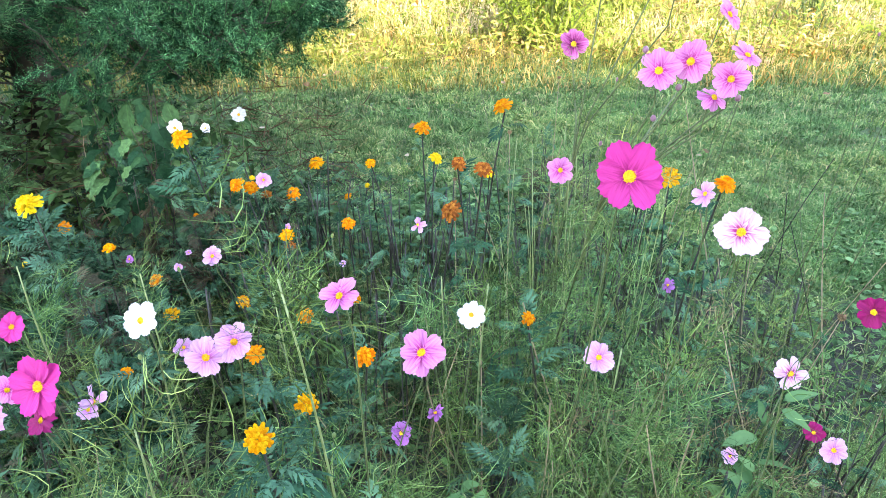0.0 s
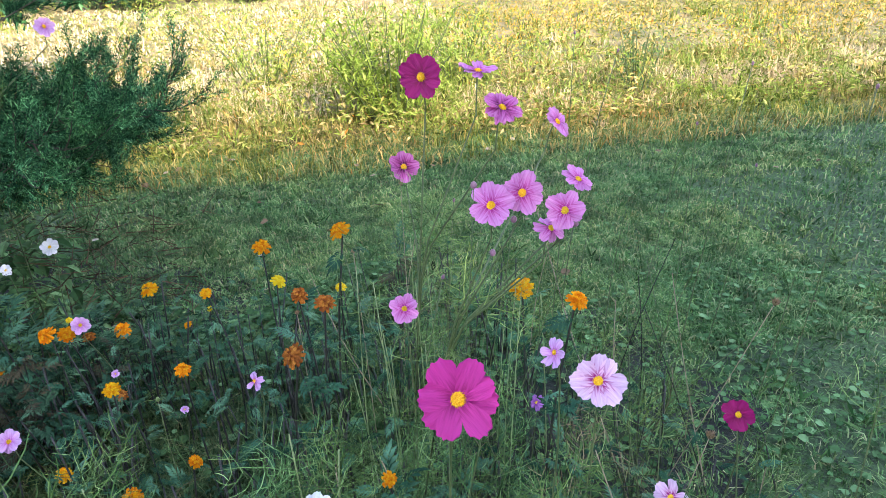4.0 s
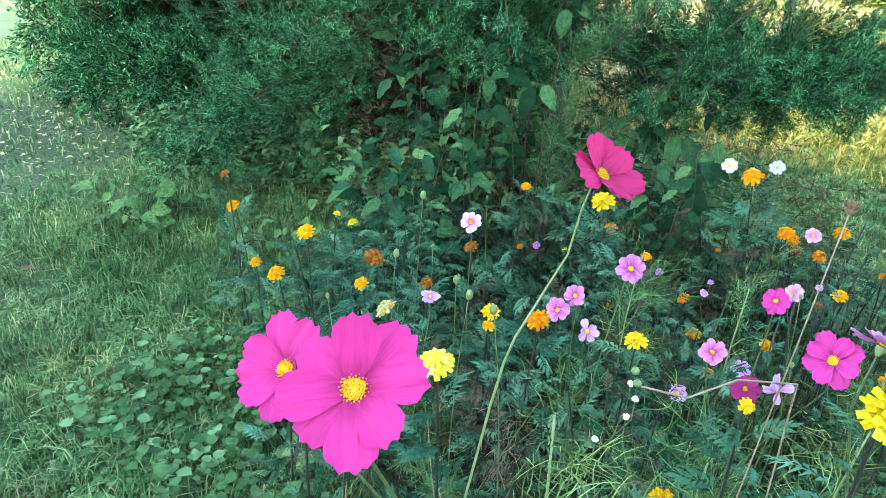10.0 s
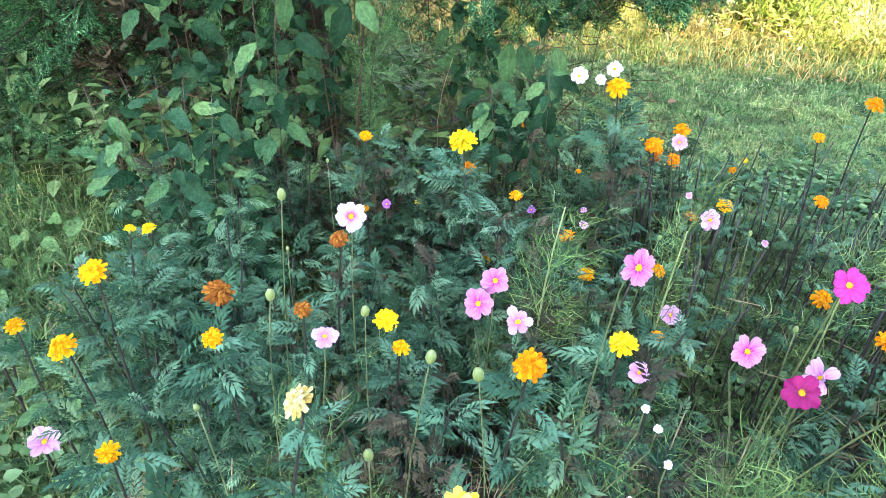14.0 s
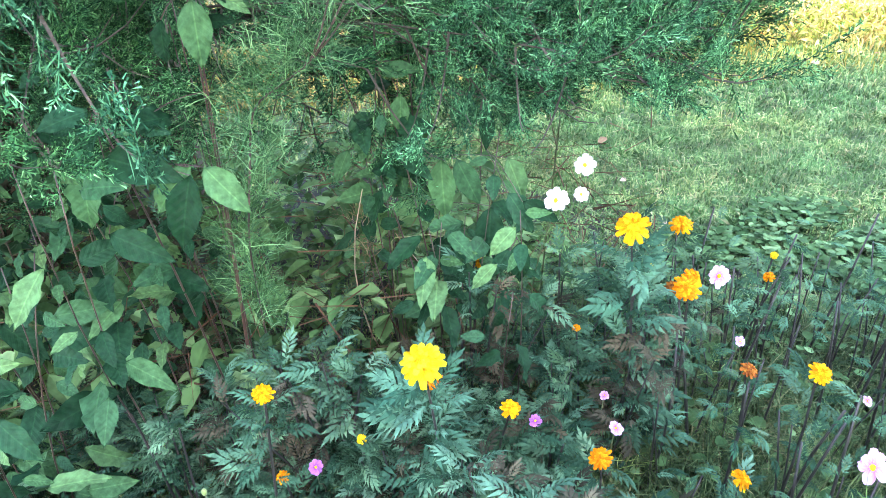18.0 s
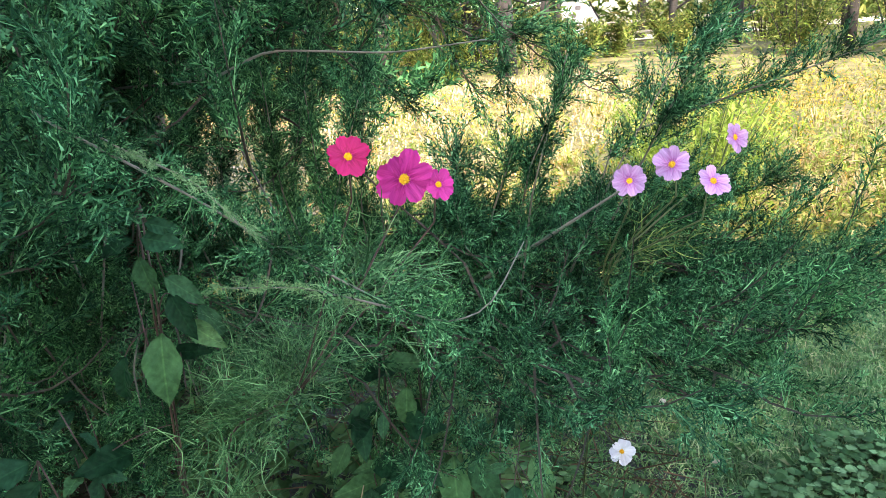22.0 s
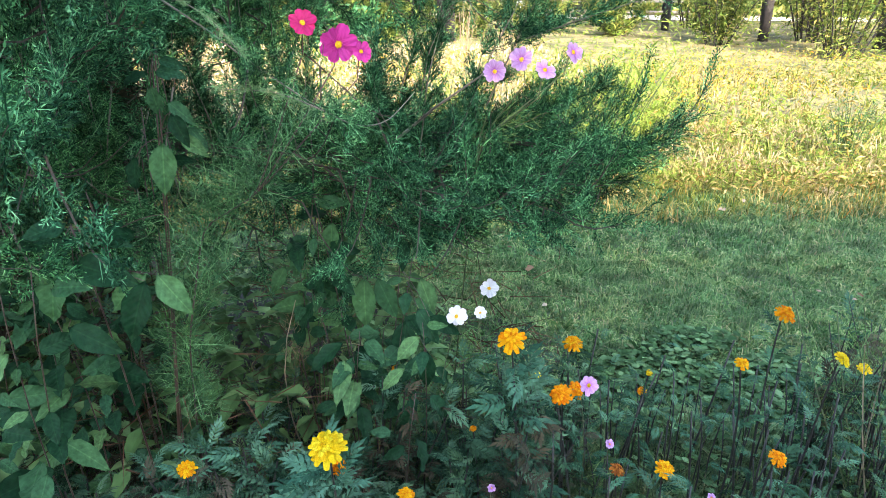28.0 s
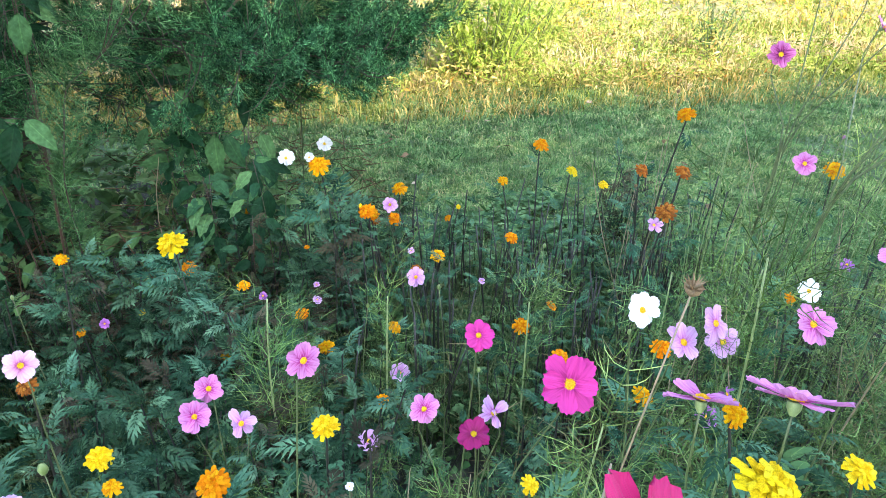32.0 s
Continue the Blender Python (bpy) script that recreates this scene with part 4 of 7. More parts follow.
shed = tagged(new("white_shed"), "small white gabled shed in the sun behind the fence", "shed")
shed.location = (4.85, 33, 0.3)
part("wall", box(-1.1, 1.1, -2, 2, -0.05, 0.6), white_paint, shed)
gv = np.array([(-1.1, -2, 0.6), (1.1, -2, 0.6), (0, -2, 2.5), (-1.1, 2, 0.6), (1.1, 2, 0.6), (0, 2, 2.5)])
for three in ((0, 1, 2), (3, 5, 4)):
    part("gable", (gv[list(three)], np.array([(0, 1, 2)])), white_paint, shed)
for s in (-1, 1):
    rv = np.array([(s * 1.25, -2.1, 0.38), (s * 1.25, 2.1, 0.38), (0, 2.1, 2.54), (0, -2.1, 2.54)])
    part("roof", join([(rv, np.array([(0, 1, 2), (0, 2, 3)])), (rv + (0, 0, 0.07), np.array([(0, 2, 1), (0, 3, 2)]))]), slate, shed)
for x, z in ((-0.25, 1.7), (0.1, 1.35), (-0.4, 0.9), (-0.1, 1.05)):
    part("vent", box(x - 0.12, x + 0.12, -2.03, -2.004, z - 0.09, z + 0.09), slate, shed)

# an unseen house, added and sized so that its shadow covers garden and lawn
house = tagged(new("house"), "unseen plain pale-sided house, added behind the garden to cast its shade", "house")
EAVE = 8.68
house.location = (2.2, -8, 0)
part("wall", box(-4.6, 17, -9, 0, -0.1, EAVE - 0.2), siding, house)
hv = np.array([(-4.9, 0.5, EAVE - 0.3), (17.4, 0.5, EAVE - 0.3), (17.4, -4.5, EAVE + 1.7), (-4.9, -4.5, EAVE + 1.7), (-4.9, -9.5, EAVE - 0.3), (17.4, -9.5, EAVE - 0.3)])
ht = np.array([(0, 1, 2), (0, 2, 3), (3, 2, 5), (3, 5, 4)])
part("roof", join([(hv, ht), (hv + (0, 0, 0.2), ht[:, ::-1])]), slate, house)


# ---- cedar ----
def cedar_trunk(x, y, h):
    tree = tagged(new("cedar_tree"), "dark green eastern red cedar with drooping scale-leaved branches", "tree", "cedars beside the bed")
    tree.location = (x, y, 0)
    part("trunk", tube(curve_points((0, 0, -0.1), (0.15, 0.1, h), (0.05, 0, 0), 12), np.linspace(0.14, 0.02, 12), 10), bark, tree, "stringy brown trunk", True)
    return tree


TRUNK = np.array([-2.35, 3.65])
cedar = cedar_trunk(*TRUNK, 4.9)
second_cedar = cedar_trunk(-5.3, 4.1, 4.8)


# blooms and stem points kept free of cedar to fit the camera's view: x, y, z
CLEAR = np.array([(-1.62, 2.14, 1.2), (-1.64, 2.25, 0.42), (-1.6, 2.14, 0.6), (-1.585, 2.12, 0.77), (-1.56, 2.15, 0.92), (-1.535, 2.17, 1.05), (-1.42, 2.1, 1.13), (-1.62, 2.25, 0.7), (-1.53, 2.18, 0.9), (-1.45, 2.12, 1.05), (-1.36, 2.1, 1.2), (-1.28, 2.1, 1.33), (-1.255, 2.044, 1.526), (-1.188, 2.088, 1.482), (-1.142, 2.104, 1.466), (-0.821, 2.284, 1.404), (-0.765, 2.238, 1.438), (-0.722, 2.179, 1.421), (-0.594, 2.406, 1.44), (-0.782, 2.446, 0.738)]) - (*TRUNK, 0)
# and the large leaves before it, kept free in the same way
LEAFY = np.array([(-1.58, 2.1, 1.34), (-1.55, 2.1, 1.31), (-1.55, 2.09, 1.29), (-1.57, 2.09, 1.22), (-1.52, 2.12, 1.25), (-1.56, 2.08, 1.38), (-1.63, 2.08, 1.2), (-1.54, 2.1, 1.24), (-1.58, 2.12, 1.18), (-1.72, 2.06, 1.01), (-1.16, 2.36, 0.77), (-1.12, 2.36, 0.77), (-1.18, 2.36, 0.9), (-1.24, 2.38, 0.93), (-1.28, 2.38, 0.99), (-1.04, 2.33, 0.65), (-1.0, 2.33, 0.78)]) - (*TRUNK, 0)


def off_sight_lines(p, r=0.12, ahead=0.75, gap=True):
    """False within r of a sight line from a bloom or leaf towards the camera's path, in the hollow between the upper
    boughs and the low shelf, shaped as a wedge of the camera's view, and below the shelf's edge.
    """
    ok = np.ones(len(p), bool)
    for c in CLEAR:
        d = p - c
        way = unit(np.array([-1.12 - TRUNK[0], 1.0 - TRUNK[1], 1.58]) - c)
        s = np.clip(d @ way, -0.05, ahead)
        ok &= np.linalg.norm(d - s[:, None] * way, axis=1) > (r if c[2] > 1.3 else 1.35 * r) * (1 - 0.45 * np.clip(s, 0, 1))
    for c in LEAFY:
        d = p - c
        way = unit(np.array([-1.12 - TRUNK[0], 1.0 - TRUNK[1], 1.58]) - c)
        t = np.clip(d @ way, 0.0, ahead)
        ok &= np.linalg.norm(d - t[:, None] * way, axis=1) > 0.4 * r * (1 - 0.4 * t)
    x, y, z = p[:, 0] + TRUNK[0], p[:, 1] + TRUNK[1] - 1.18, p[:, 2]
    view_wedge = (z > 1.69 - 0.27 * y) & (z < 1.69 - 0.13 * y) & (x > -1.126 - 0.08 * y) & (x < -1.126 + 0.27 * y) & (y > 0.72)
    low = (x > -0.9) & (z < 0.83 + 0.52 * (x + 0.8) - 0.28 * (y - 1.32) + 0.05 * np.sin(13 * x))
    return ok & ~(view_wedge & gap) & ~low


def cedar_limb(bearing, root_z, reach, tip_z, side=18, per=6, shapes=SPRAYS, lo=0.085, hi=0.15, start=0.3, droop=0.0, tree=cedar, mat=None):
    arch = 0.13
    if tree is cedar and tip_z < 1.3 and -62 < bearing < -10:
        arch, root_z = 0.04, min(root_z, 0.85)
    a = radians(bearing)
    tip = np.array([math.cos(a) * reach, math.sin(a) * reach, tip_z])
    base = np.array([0.0, 0.0, root_z])
    for _ in range(10):
        pts = curve_points(base, tip, (RNG.normal(0, 0.05), RNG.normal(0, 0.05), arch * reach), 9)
        fine = curve_points(base, tip, (0, 0, arch * reach), 40)
        if tree is not cedar or (off_sight_lines(pts, 0.04, 0.4).all() and off_sight_lines(fine, 0.0, 0.0).all()):
            break
        step = 0.06 if tip[2] < 1.15 else (-0.09 if tip[2] < 1.5 else 0.1)
        base[2] += step
        tip[2] += step
    else:
        return
    out = unit(tip - base)
    wood, pos, way, size = [tube(pts, np.linspace(0.0058, 0.0014, 9), 5)], [], [], []
    for i in range(side):
        q = start + (1 - start) * ((i + RNG.random()) / side) ** 0.8 if i < side - 1 else 1.0
        s = np.array([np.interp(q, np.linspace(0, 1, 9), pts[:, j]) for j in range(3)])
        d = unit(out * 0.6 + RNG.normal(0, 0.6, 3) + np.array([0, 0, 0.1 - droop]))
        ln = RNG.uniform(0.16, 0.4) * (1.15 - 0.4 * q)
        tp = curve_points(s, s + d * ln, (0, 0, -0.04), 5)
        if tree is cedar and not off_sight_lines(tp, 0.04, 0.4).all():
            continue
        wood.append(tube(tp, np.linspace(0.003, 0.001, 5), 3))
        u = np.linspace(0.15, 1.0, per)
        pos.append(np.stack([np.interp(u, np.linspace(0, 1, 5), tp[:, j]) for j in range(3)], 1))
        way.append(unit(d * 0.7 + RNG.normal(0, 0.3, (per, 3)) + np.array([0, 0, 0.5 - 2.2 * droop])))
        size.append(RNG.uniform(lo, hi, per))
    limb = part("limb", join(wood), bark, tree)
    pos, way, size = np.concatenate(pos), np.concatenate(way), np.concatenate(size)
    ok = off_sight_lines(pos + way * size[:, None] * 0.5) if tree is cedar else np.ones(len(pos), bool)
    part("foliage", mixed_spread(shapes, pos[ok], way[ok], size[ok], roll=RNG.uniform(0, 6.3, ok.sum())), mat or cedar_mat, limb)


# right and front: branches held out over the bed
LOW_BOUGHS = [
    (-14, 0.9, 1.9, 1.0), (-19, 1.2, 2.05, 1.2), (-24, 0.8, 2.0, 0.85), (-29, 1.1, 2.1, 1.1), (-34, 1.3, 2.1, 1.35), (-39, 0.9, 2.05, 0.95),
    (-44, 1.2, 2.0, 1.15), (-20, 1.5, 1.85, 1.5), (-30, 0.7, 1.7, 0.8), (-50, 0.8, 1.75, 0.85), (-49, 1.4, 1.95, 1.3), (-54, 1.0, 1.85, 1.1),
    (-58, 1.5, 1.9, 1.45), (-63, 1.2, 1.85, 1.2), (-67, 1.6, 1.95, 1.6), (-71, 1.3, 1.85, 1.35), (-75, 1.7, 1.95, 1.75), (-79, 1.2, 1.75, 1.15),
    (-83, 1.5, 1.85, 1.5),]
FRONT_BOUGHS = [
    (-88, 1.2, 1.7, 1.2), (-60, 1.9, 1.9, 1.95), (-82, 1.9, 1.8, 1.95), (-45, 1.8, 1.8, 1.85), (-66, 1.0, 1.45, 0.9), (-80, 0.9, 1.3, 0.8),
    (-94, 1.6, 1.8, 1.6), (-26, 1.0, 2.15, 1.0), (-32, 0.9, 2.1, 0.9), (-37, 1.1, 2.15, 1.2), (-47, 1.0, 1.95, 1.0), (-22, 1.3, 2.05, 1.35),
    (-56, 1.2, 1.95, 1.25), (-73, 1.1, 1.9, 1.15), (-85, 1.4, 1.95, 1.4), (-78, 1.5, 2.0, 1.6), (-90, 1.7, 1.9, 1.75), (-69, 1.4, 1.95, 1.45),]
for bearing, rz, reach, tz in LOW_BOUGHS + FRONT_BOUGHS:
    cedar_limb(bearing, rz, reach - 0.06, tz, 12, 8, SPRAYS, 0.07, 0.115, droop=0.1)
for i in range(7):
    cedar_limb(-15 - 30 * i / 6, RNG.uniform(0.9, 1.1), RNG.uniform(1.8, 2.12), RNG.uniform(0.98, 1.22), 14, 10, SPRAYS, 0.07, 0.115, start=0.55)
# the shelf's far tips, reaching out over the lawn
for i in range(10):
    cedar_limb(-24 - 24 * i / 9, RNG.uniform(0.98, 1.12), RNG.uniform(2.0, 2.22) - 0.01 * abs(i - 5), RNG.uniform(1.02, 1.22), 15, 9, SPRAYS, 0.06, 0.105, start=0.66, droop=0.2)
for i in range(5):
    cedar_limb(-29 - 13 * i / 4, RNG.uniform(1.0, 1.1), RNG.uniform(2.15, 2.38), RNG.uniform(1.04, 1.18), 14, 9, SPRAYS, 0.06, 0.105, start=0.7, droop=0.15)
for i in range(9):
    cedar_limb(-66 - 32 * i / 8, RNG.uniform(1.0, 1.6), RNG.uniform(1.75, 2.0), RNG.uniform(0.95, 1.6), 13, 9, SPRAYS, 0.08, 0.13, start=0.5)
# upper boughs over the hollow
for i in range(14):
    z = 1.5 + 0.35 * RNG.random()
    cedar_limb(-28 - 47 * i / 13, z, RNG.uniform(1.35, 1.65), z + 0.05, 14, 8, SPRAYS, 0.09, 0.15, droop=0.22)
# left: branches hanging to the ground
for bearing, rz, reach, tz in ((-97, 1.2, 1.6, 1.1), (-103, 1.0, 1.55, 0.85), (-110, 1.5, 1.8, 1.5), (-116, 0.9, 1.7, 0.6), (-122, 1.3, 1.9, 1.1), (-128, 0.7, 1.85, 0.35), (-134, 1.5, 2.0, 1.5), (-140, 0.9, 2.1, 0.6),
                               (-147, 1.2, 2.1, 0.95), (-153, 0.6, 2.1, 0.3), (-160, 1.5, 2.2, 1.4), (-168, 0.9, 2.2, 0.6), (-176, 1.2, 2.2, 1.0), (-106, 0.5, 1.5, 0.35), (-120, 0.5, 1.7, 0.3), (-136, 1.9, 1.9, 2.0), (-112, 1.9, 1.7, 2.0), (-143, 1.6, 2.1, 1.75), (-126, 1.0, 1.9, 0.8), (-157, 1.0, 2.2, 0.75)):
    cedar_limb(bearing, rz, reach, tz, 15, 8, lo=0.07, hi=0.12, droop=0.1)
for i in range(24):
    z = 0.15 + 2.1 * RNG.random() ** 1.3
    cedar_limb(-195 + 190 * i / 23, z * 0.9 + 0.25, RNG.uniform(1.25, 1.65), z, 16, 7, COARSE, 0.16, 0.26, droop=0.15, tree=second_cedar)
for i in range(12):
    cedar_limb(-185 + 125 * i / 11, RNG.uniform(1.3, 2.6), RNG.uniform(1.5, 1.8), RNG.uniform(0.95, 2.4), 15, 6, COARSE, 0.15, 0.25, droop=0.2, tree=second_cedar)
# dead inner growth in the same shade-darkened colour
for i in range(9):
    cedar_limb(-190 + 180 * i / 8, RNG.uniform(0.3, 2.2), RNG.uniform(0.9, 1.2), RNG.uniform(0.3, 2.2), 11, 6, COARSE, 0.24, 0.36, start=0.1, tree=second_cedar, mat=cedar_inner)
third_cedar = cedar_trunk(-7.6, 4.3, 4.6)
for i in range(8):
    z = 0.15 + 2.3 * RNG.random() ** 1.3
    cedar_limb(-190 + 190 * i / 7, z * 0.9 + 0.25, RNG.uniform(1.1, 1.6), z, 13, 6, COARSE, 0.22, 0.34, droop=0.15, tree=third_cedar)
for i in range(12):
    cedar_limb(-160 + 105 * i / 11, RNG.uniform(0.4, 0.8), RNG.uniform(1.45, 1.62), RNG.uniform(0.12, 0.5), 15, 7, COARSE, 0.16, 0.25, droop=0.2, tree=second_cedar)
for i in range(10):
    cedar_limb(-120 - 42 * i / 9, RNG.uniform(0.5, 0.9), RNG.uniform(1.75, 2.2), RNG.uniform(0.15, 0.5), 14, 8, SPRAYS, 0.1, 0.17, droop=0.18)
# dead inner growth, its dark colour standing in for shade inside the crown
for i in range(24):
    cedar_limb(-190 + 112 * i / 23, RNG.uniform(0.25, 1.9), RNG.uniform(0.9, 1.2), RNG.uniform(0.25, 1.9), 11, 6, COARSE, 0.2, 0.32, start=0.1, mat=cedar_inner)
# back, then the unseen top, added dense to keep sky light out below
for i in range(7):
    cedar_limb(50 + 130 * i / 6, RNG.uniform(0.7, 2.2), RNG.uniform(1.4, 1.9), RNG.uniform(0.7, 2.2), 9, 4, COARSE, 0.18, 0.3)
for i in range(38):
    z = 2.0 + 2.6 * i / 37
    cedar_limb(-137.5 * i, z, (5.4 - z) * 0.58 * RNG.uniform(0.8, 1.05), z + RNG.uniform(0.0, 0.25), 10, 5, COARSE, 0.28, 0.45, start=0.15)


def bare_twig(name, points, r0, label):
    """A tan or grey twig with short sprays along it."""
    p = np.array(points, float)
    s = np.linspace(0, len(p) - 1, 24)
    q = np.stack([np.interp(s, np.arange(len(p)), p[:, j]) for j in range(3)], 1)
    q[1:-1] = (q[:-2] + q[1:-1] * 2 + q[2:]) / 4
    return part(name, tube(q - (*TRUNK, 0), np.linspace(r0, r0 * 0.4, 24), 6), twig_bark, cedar, label, True), q - (*TRUNK, 0)


limb, q = bare_twig("branch", [(-1.75, 2.25, 1.6), (-1.57, 1.9, 1.63), (-1.42, 1.9, 1.53), (-1.33, 1.9, 1.46), (-1.23, 1.9, 1.39), (-1.15, 1.9, 1.345), (-1.09, 1.92, 1.35), (-1.03, 2.05, 1.39)], 0.002, "bare tan twig curving out of the cedar")
k = 110
p = q[RNG.integers(0, 18, k)]
part("foliage", mixed_spread(SPRAYS, p, unit(RNG.normal(0, 0.6, (k, 3)) + (0.5, -0.2, 0.1)), RNG.uniform(0.03, 0.075, k), roll=RNG.uniform(0, 6, k)), cedar_mat, limb)
bare_twig("branch", [(-1.08, 2.38, 1.2), (-0.97, 2.26, 1.32), (-0.86, 2.2, 1.41)], 0.0048, "bare grey dead branch")
bare_twig("branch", [(-1.8, 2.6, 1.6), (-1.5, 2.3, 1.62), (-1.4, 2.3, 1.66), (-1.2, 2.3, 1.64), (-1.05, 2.3, 1.65)], 0.003, "bare grey dead branch")
# upright leaders: foot, then tip
LEADERS = [
    (-1.0, 2.3, 1.15, -0.93, 1.62), (-0.9, 2.3, 1.2, -0.76, 1.6), (-0.82, 2.3, 1.3, -0.62, 1.78), (-0.75, 2.4, 1.45, -0.3, 1.62), (-1.05, 2.3, 1.2, -1.12, 1.4), (-0.7, 2.5, 1.2, -0.48, 1.35),
    (-1.08, 2.36, 1.2, -1.11, 1.45), (-1.05, 2.34, 1.22, -1.015, 1.47), (-1.0, 2.3, 1.3, -0.93, 1.58), (-0.84, 2.34, 1.25, -0.85, 1.46)]
FILL = [(-1.3 - 0.042 * i, 2.5 + 0.09 * RNG.normal(), 1.1 + 0.05 * RNG.random(), -1.27 - 0.042 * i + 0.07 * RNG.normal(), 1.46 + 0.16 * RNG.random() + 0.008 * i) for i in range(17)]
# hanging tips over the dark behind the pokeweed
HANGING = [(-1.6 - 0.05 * i, 2.22 + 0.05 * RNG.normal(), 1.36 - 0.05 * (i % 3), -1.58 - 0.055 * i + 0.04 * RNG.normal(), 1.12 - 0.07 * (i % 4)) for i in range(11)]
for x, y, z0, x1, z1 in LEADERS + FILL + HANGING:
    limb, q = bare_twig("branch", [(x, y + 0.1, z0), ((x + x1) / 2 - 0.02, y, (z0 + z1) / 2), (x1, y - 0.05, z1)], 0.0024, "leafy side shoot")
    k = 85 if x1 > -0.7 else (42 if x1 > -1.1 else 72)
    at = RNG.integers(2, 24, k)
    w = unit(np.array([x1 - x, 0, z1 - z0]) * 1.4 + RNG.normal(0, 0.4, (k, 3)) + (0.1, 0, 0.3))
    ok = off_sight_lines(q[at], 0.05, 0.6, False)
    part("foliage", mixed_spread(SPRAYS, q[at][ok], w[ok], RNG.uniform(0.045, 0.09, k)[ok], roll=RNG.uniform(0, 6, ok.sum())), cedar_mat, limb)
# pale green twigs hung before the hollow, leafy to their tips
for way_points in ([(-1.6, 2.05, 1.6), (-1.474, 1.88, 1.588), (-1.399, 1.88, 1.545), (-1.344, 1.88, 1.477)], [(-1.2, 1.89, 1.375), (-1.25, 1.87, 1.402), (-1.3, 1.87, 1.418), (-1.39, 1.88, 1.42)]):
    limb, q = bare_twig("branch", way_points, 0.0016, "pale green leafy twig")
    k = 40
    at = RNG.integers(3, 24, k)
    w = unit(np.array(way_points[-1]) - way_points[0]) + RNG.normal(0, 0.3, (k, 3))
    part("foliage", mixed_spread(SPRAYS, q[at], unit(w), RNG.uniform(0.014, 0.03, k), roll=RNG.uniform(0, 6, k)), cedar_tip, limb)

# dead twigs and litter in the dark under the cedar
k = 1500
a, rr = RNG.uniform(0, 2 * math.pi, k), 1.35 * np.sqrt(RNG.random(k))
tp = np.stack([-2.0 + np.cos(a) * rr * 1.2, 3.05 + np.sin(a) * rr * 0.75, RNG.uniform(0.02, 0.6, k)], 1)
stuff("dead_twigs", spread((np.array(spike((0, 0, 0), (0, 1, 0), 0.012)[0]), np.array([(0, 1, 3), (1, 2, 3), (2, 0, 3)])), tp, any_way(k, -35, 35), RNG.uniform(0.1, 0.26, k)), dead_mat, "tangle of dead brown twigs under the cedar", "twigs")
k = 4200
lp = np.stack([RNG.uniform(-9.5, -3.6, k), RNG.uniform(1.6, 8.5, k), RNG.uniform(0.02, 0.06, k)], 1)
lp = lp[np.sin(lp[:, 0] * 1.4) * np.cos(lp[:, 1] * 1.1) + RNG.normal(0, 0.4, k) > 0.0]
stuff("leaf_litter", spread(ROUND, lp, any_way(len(lp), -20, 20), RNG.uniform(0.015, 0.035, len(lp))), straw_mat, "pale dry leaves scattered on the sunny lawn", "leaf litter")
k = 2500
a, rr = RNG.uniform(0, 2 * math.pi, k), 1.3 * np.sqrt(RNG.random(k))
up = np.stack([-2.2 + np.cos(a) * rr * 1.0, 2.85 + np.sin(a) * rr * 0.6, RNG.uniform(0.03, 0.55, k)], 1)
stuff("undergrowth", spread(broad_leaf(2, 3, 0.55, 0.02), up, any_way(k, -50, 30), RNG.uniform(0.05, 0.12, k)), ivy_mat, "low leafy undergrowth in the shade below the cedar", "undergrowth")

k = 2200
a, rr = RNG.uniform(0, 2 * math.pi, k), np.sqrt(RNG.random(k))
up = np.stack([-4.0 + np.cos(a) * rr * 1.0, 2.55 + np.sin(a) * rr * 0.45, 0.02 + 0.3 * RNG.random(k) ** 1.5], 1)
stuff("weeds", spread(broad_leaf(2, 3, 0.5, 0.02), up, any_way(k, -40, 40), RNG.uniform(0.04, 0.1, k)), ivy_mat, "dark leafy weeds where the cedar branches reach the ground", "weeds")

# ---- pokeweed under the cedar ----
POKE = [data_mesh("leaf", *broad_leaf(4, 9, wd, wv, 2.2, 0.9), poke_mat, True) for wd, wv in ((0.45, 0.035), (0.5, 0.06), (0.4, 0.05))]


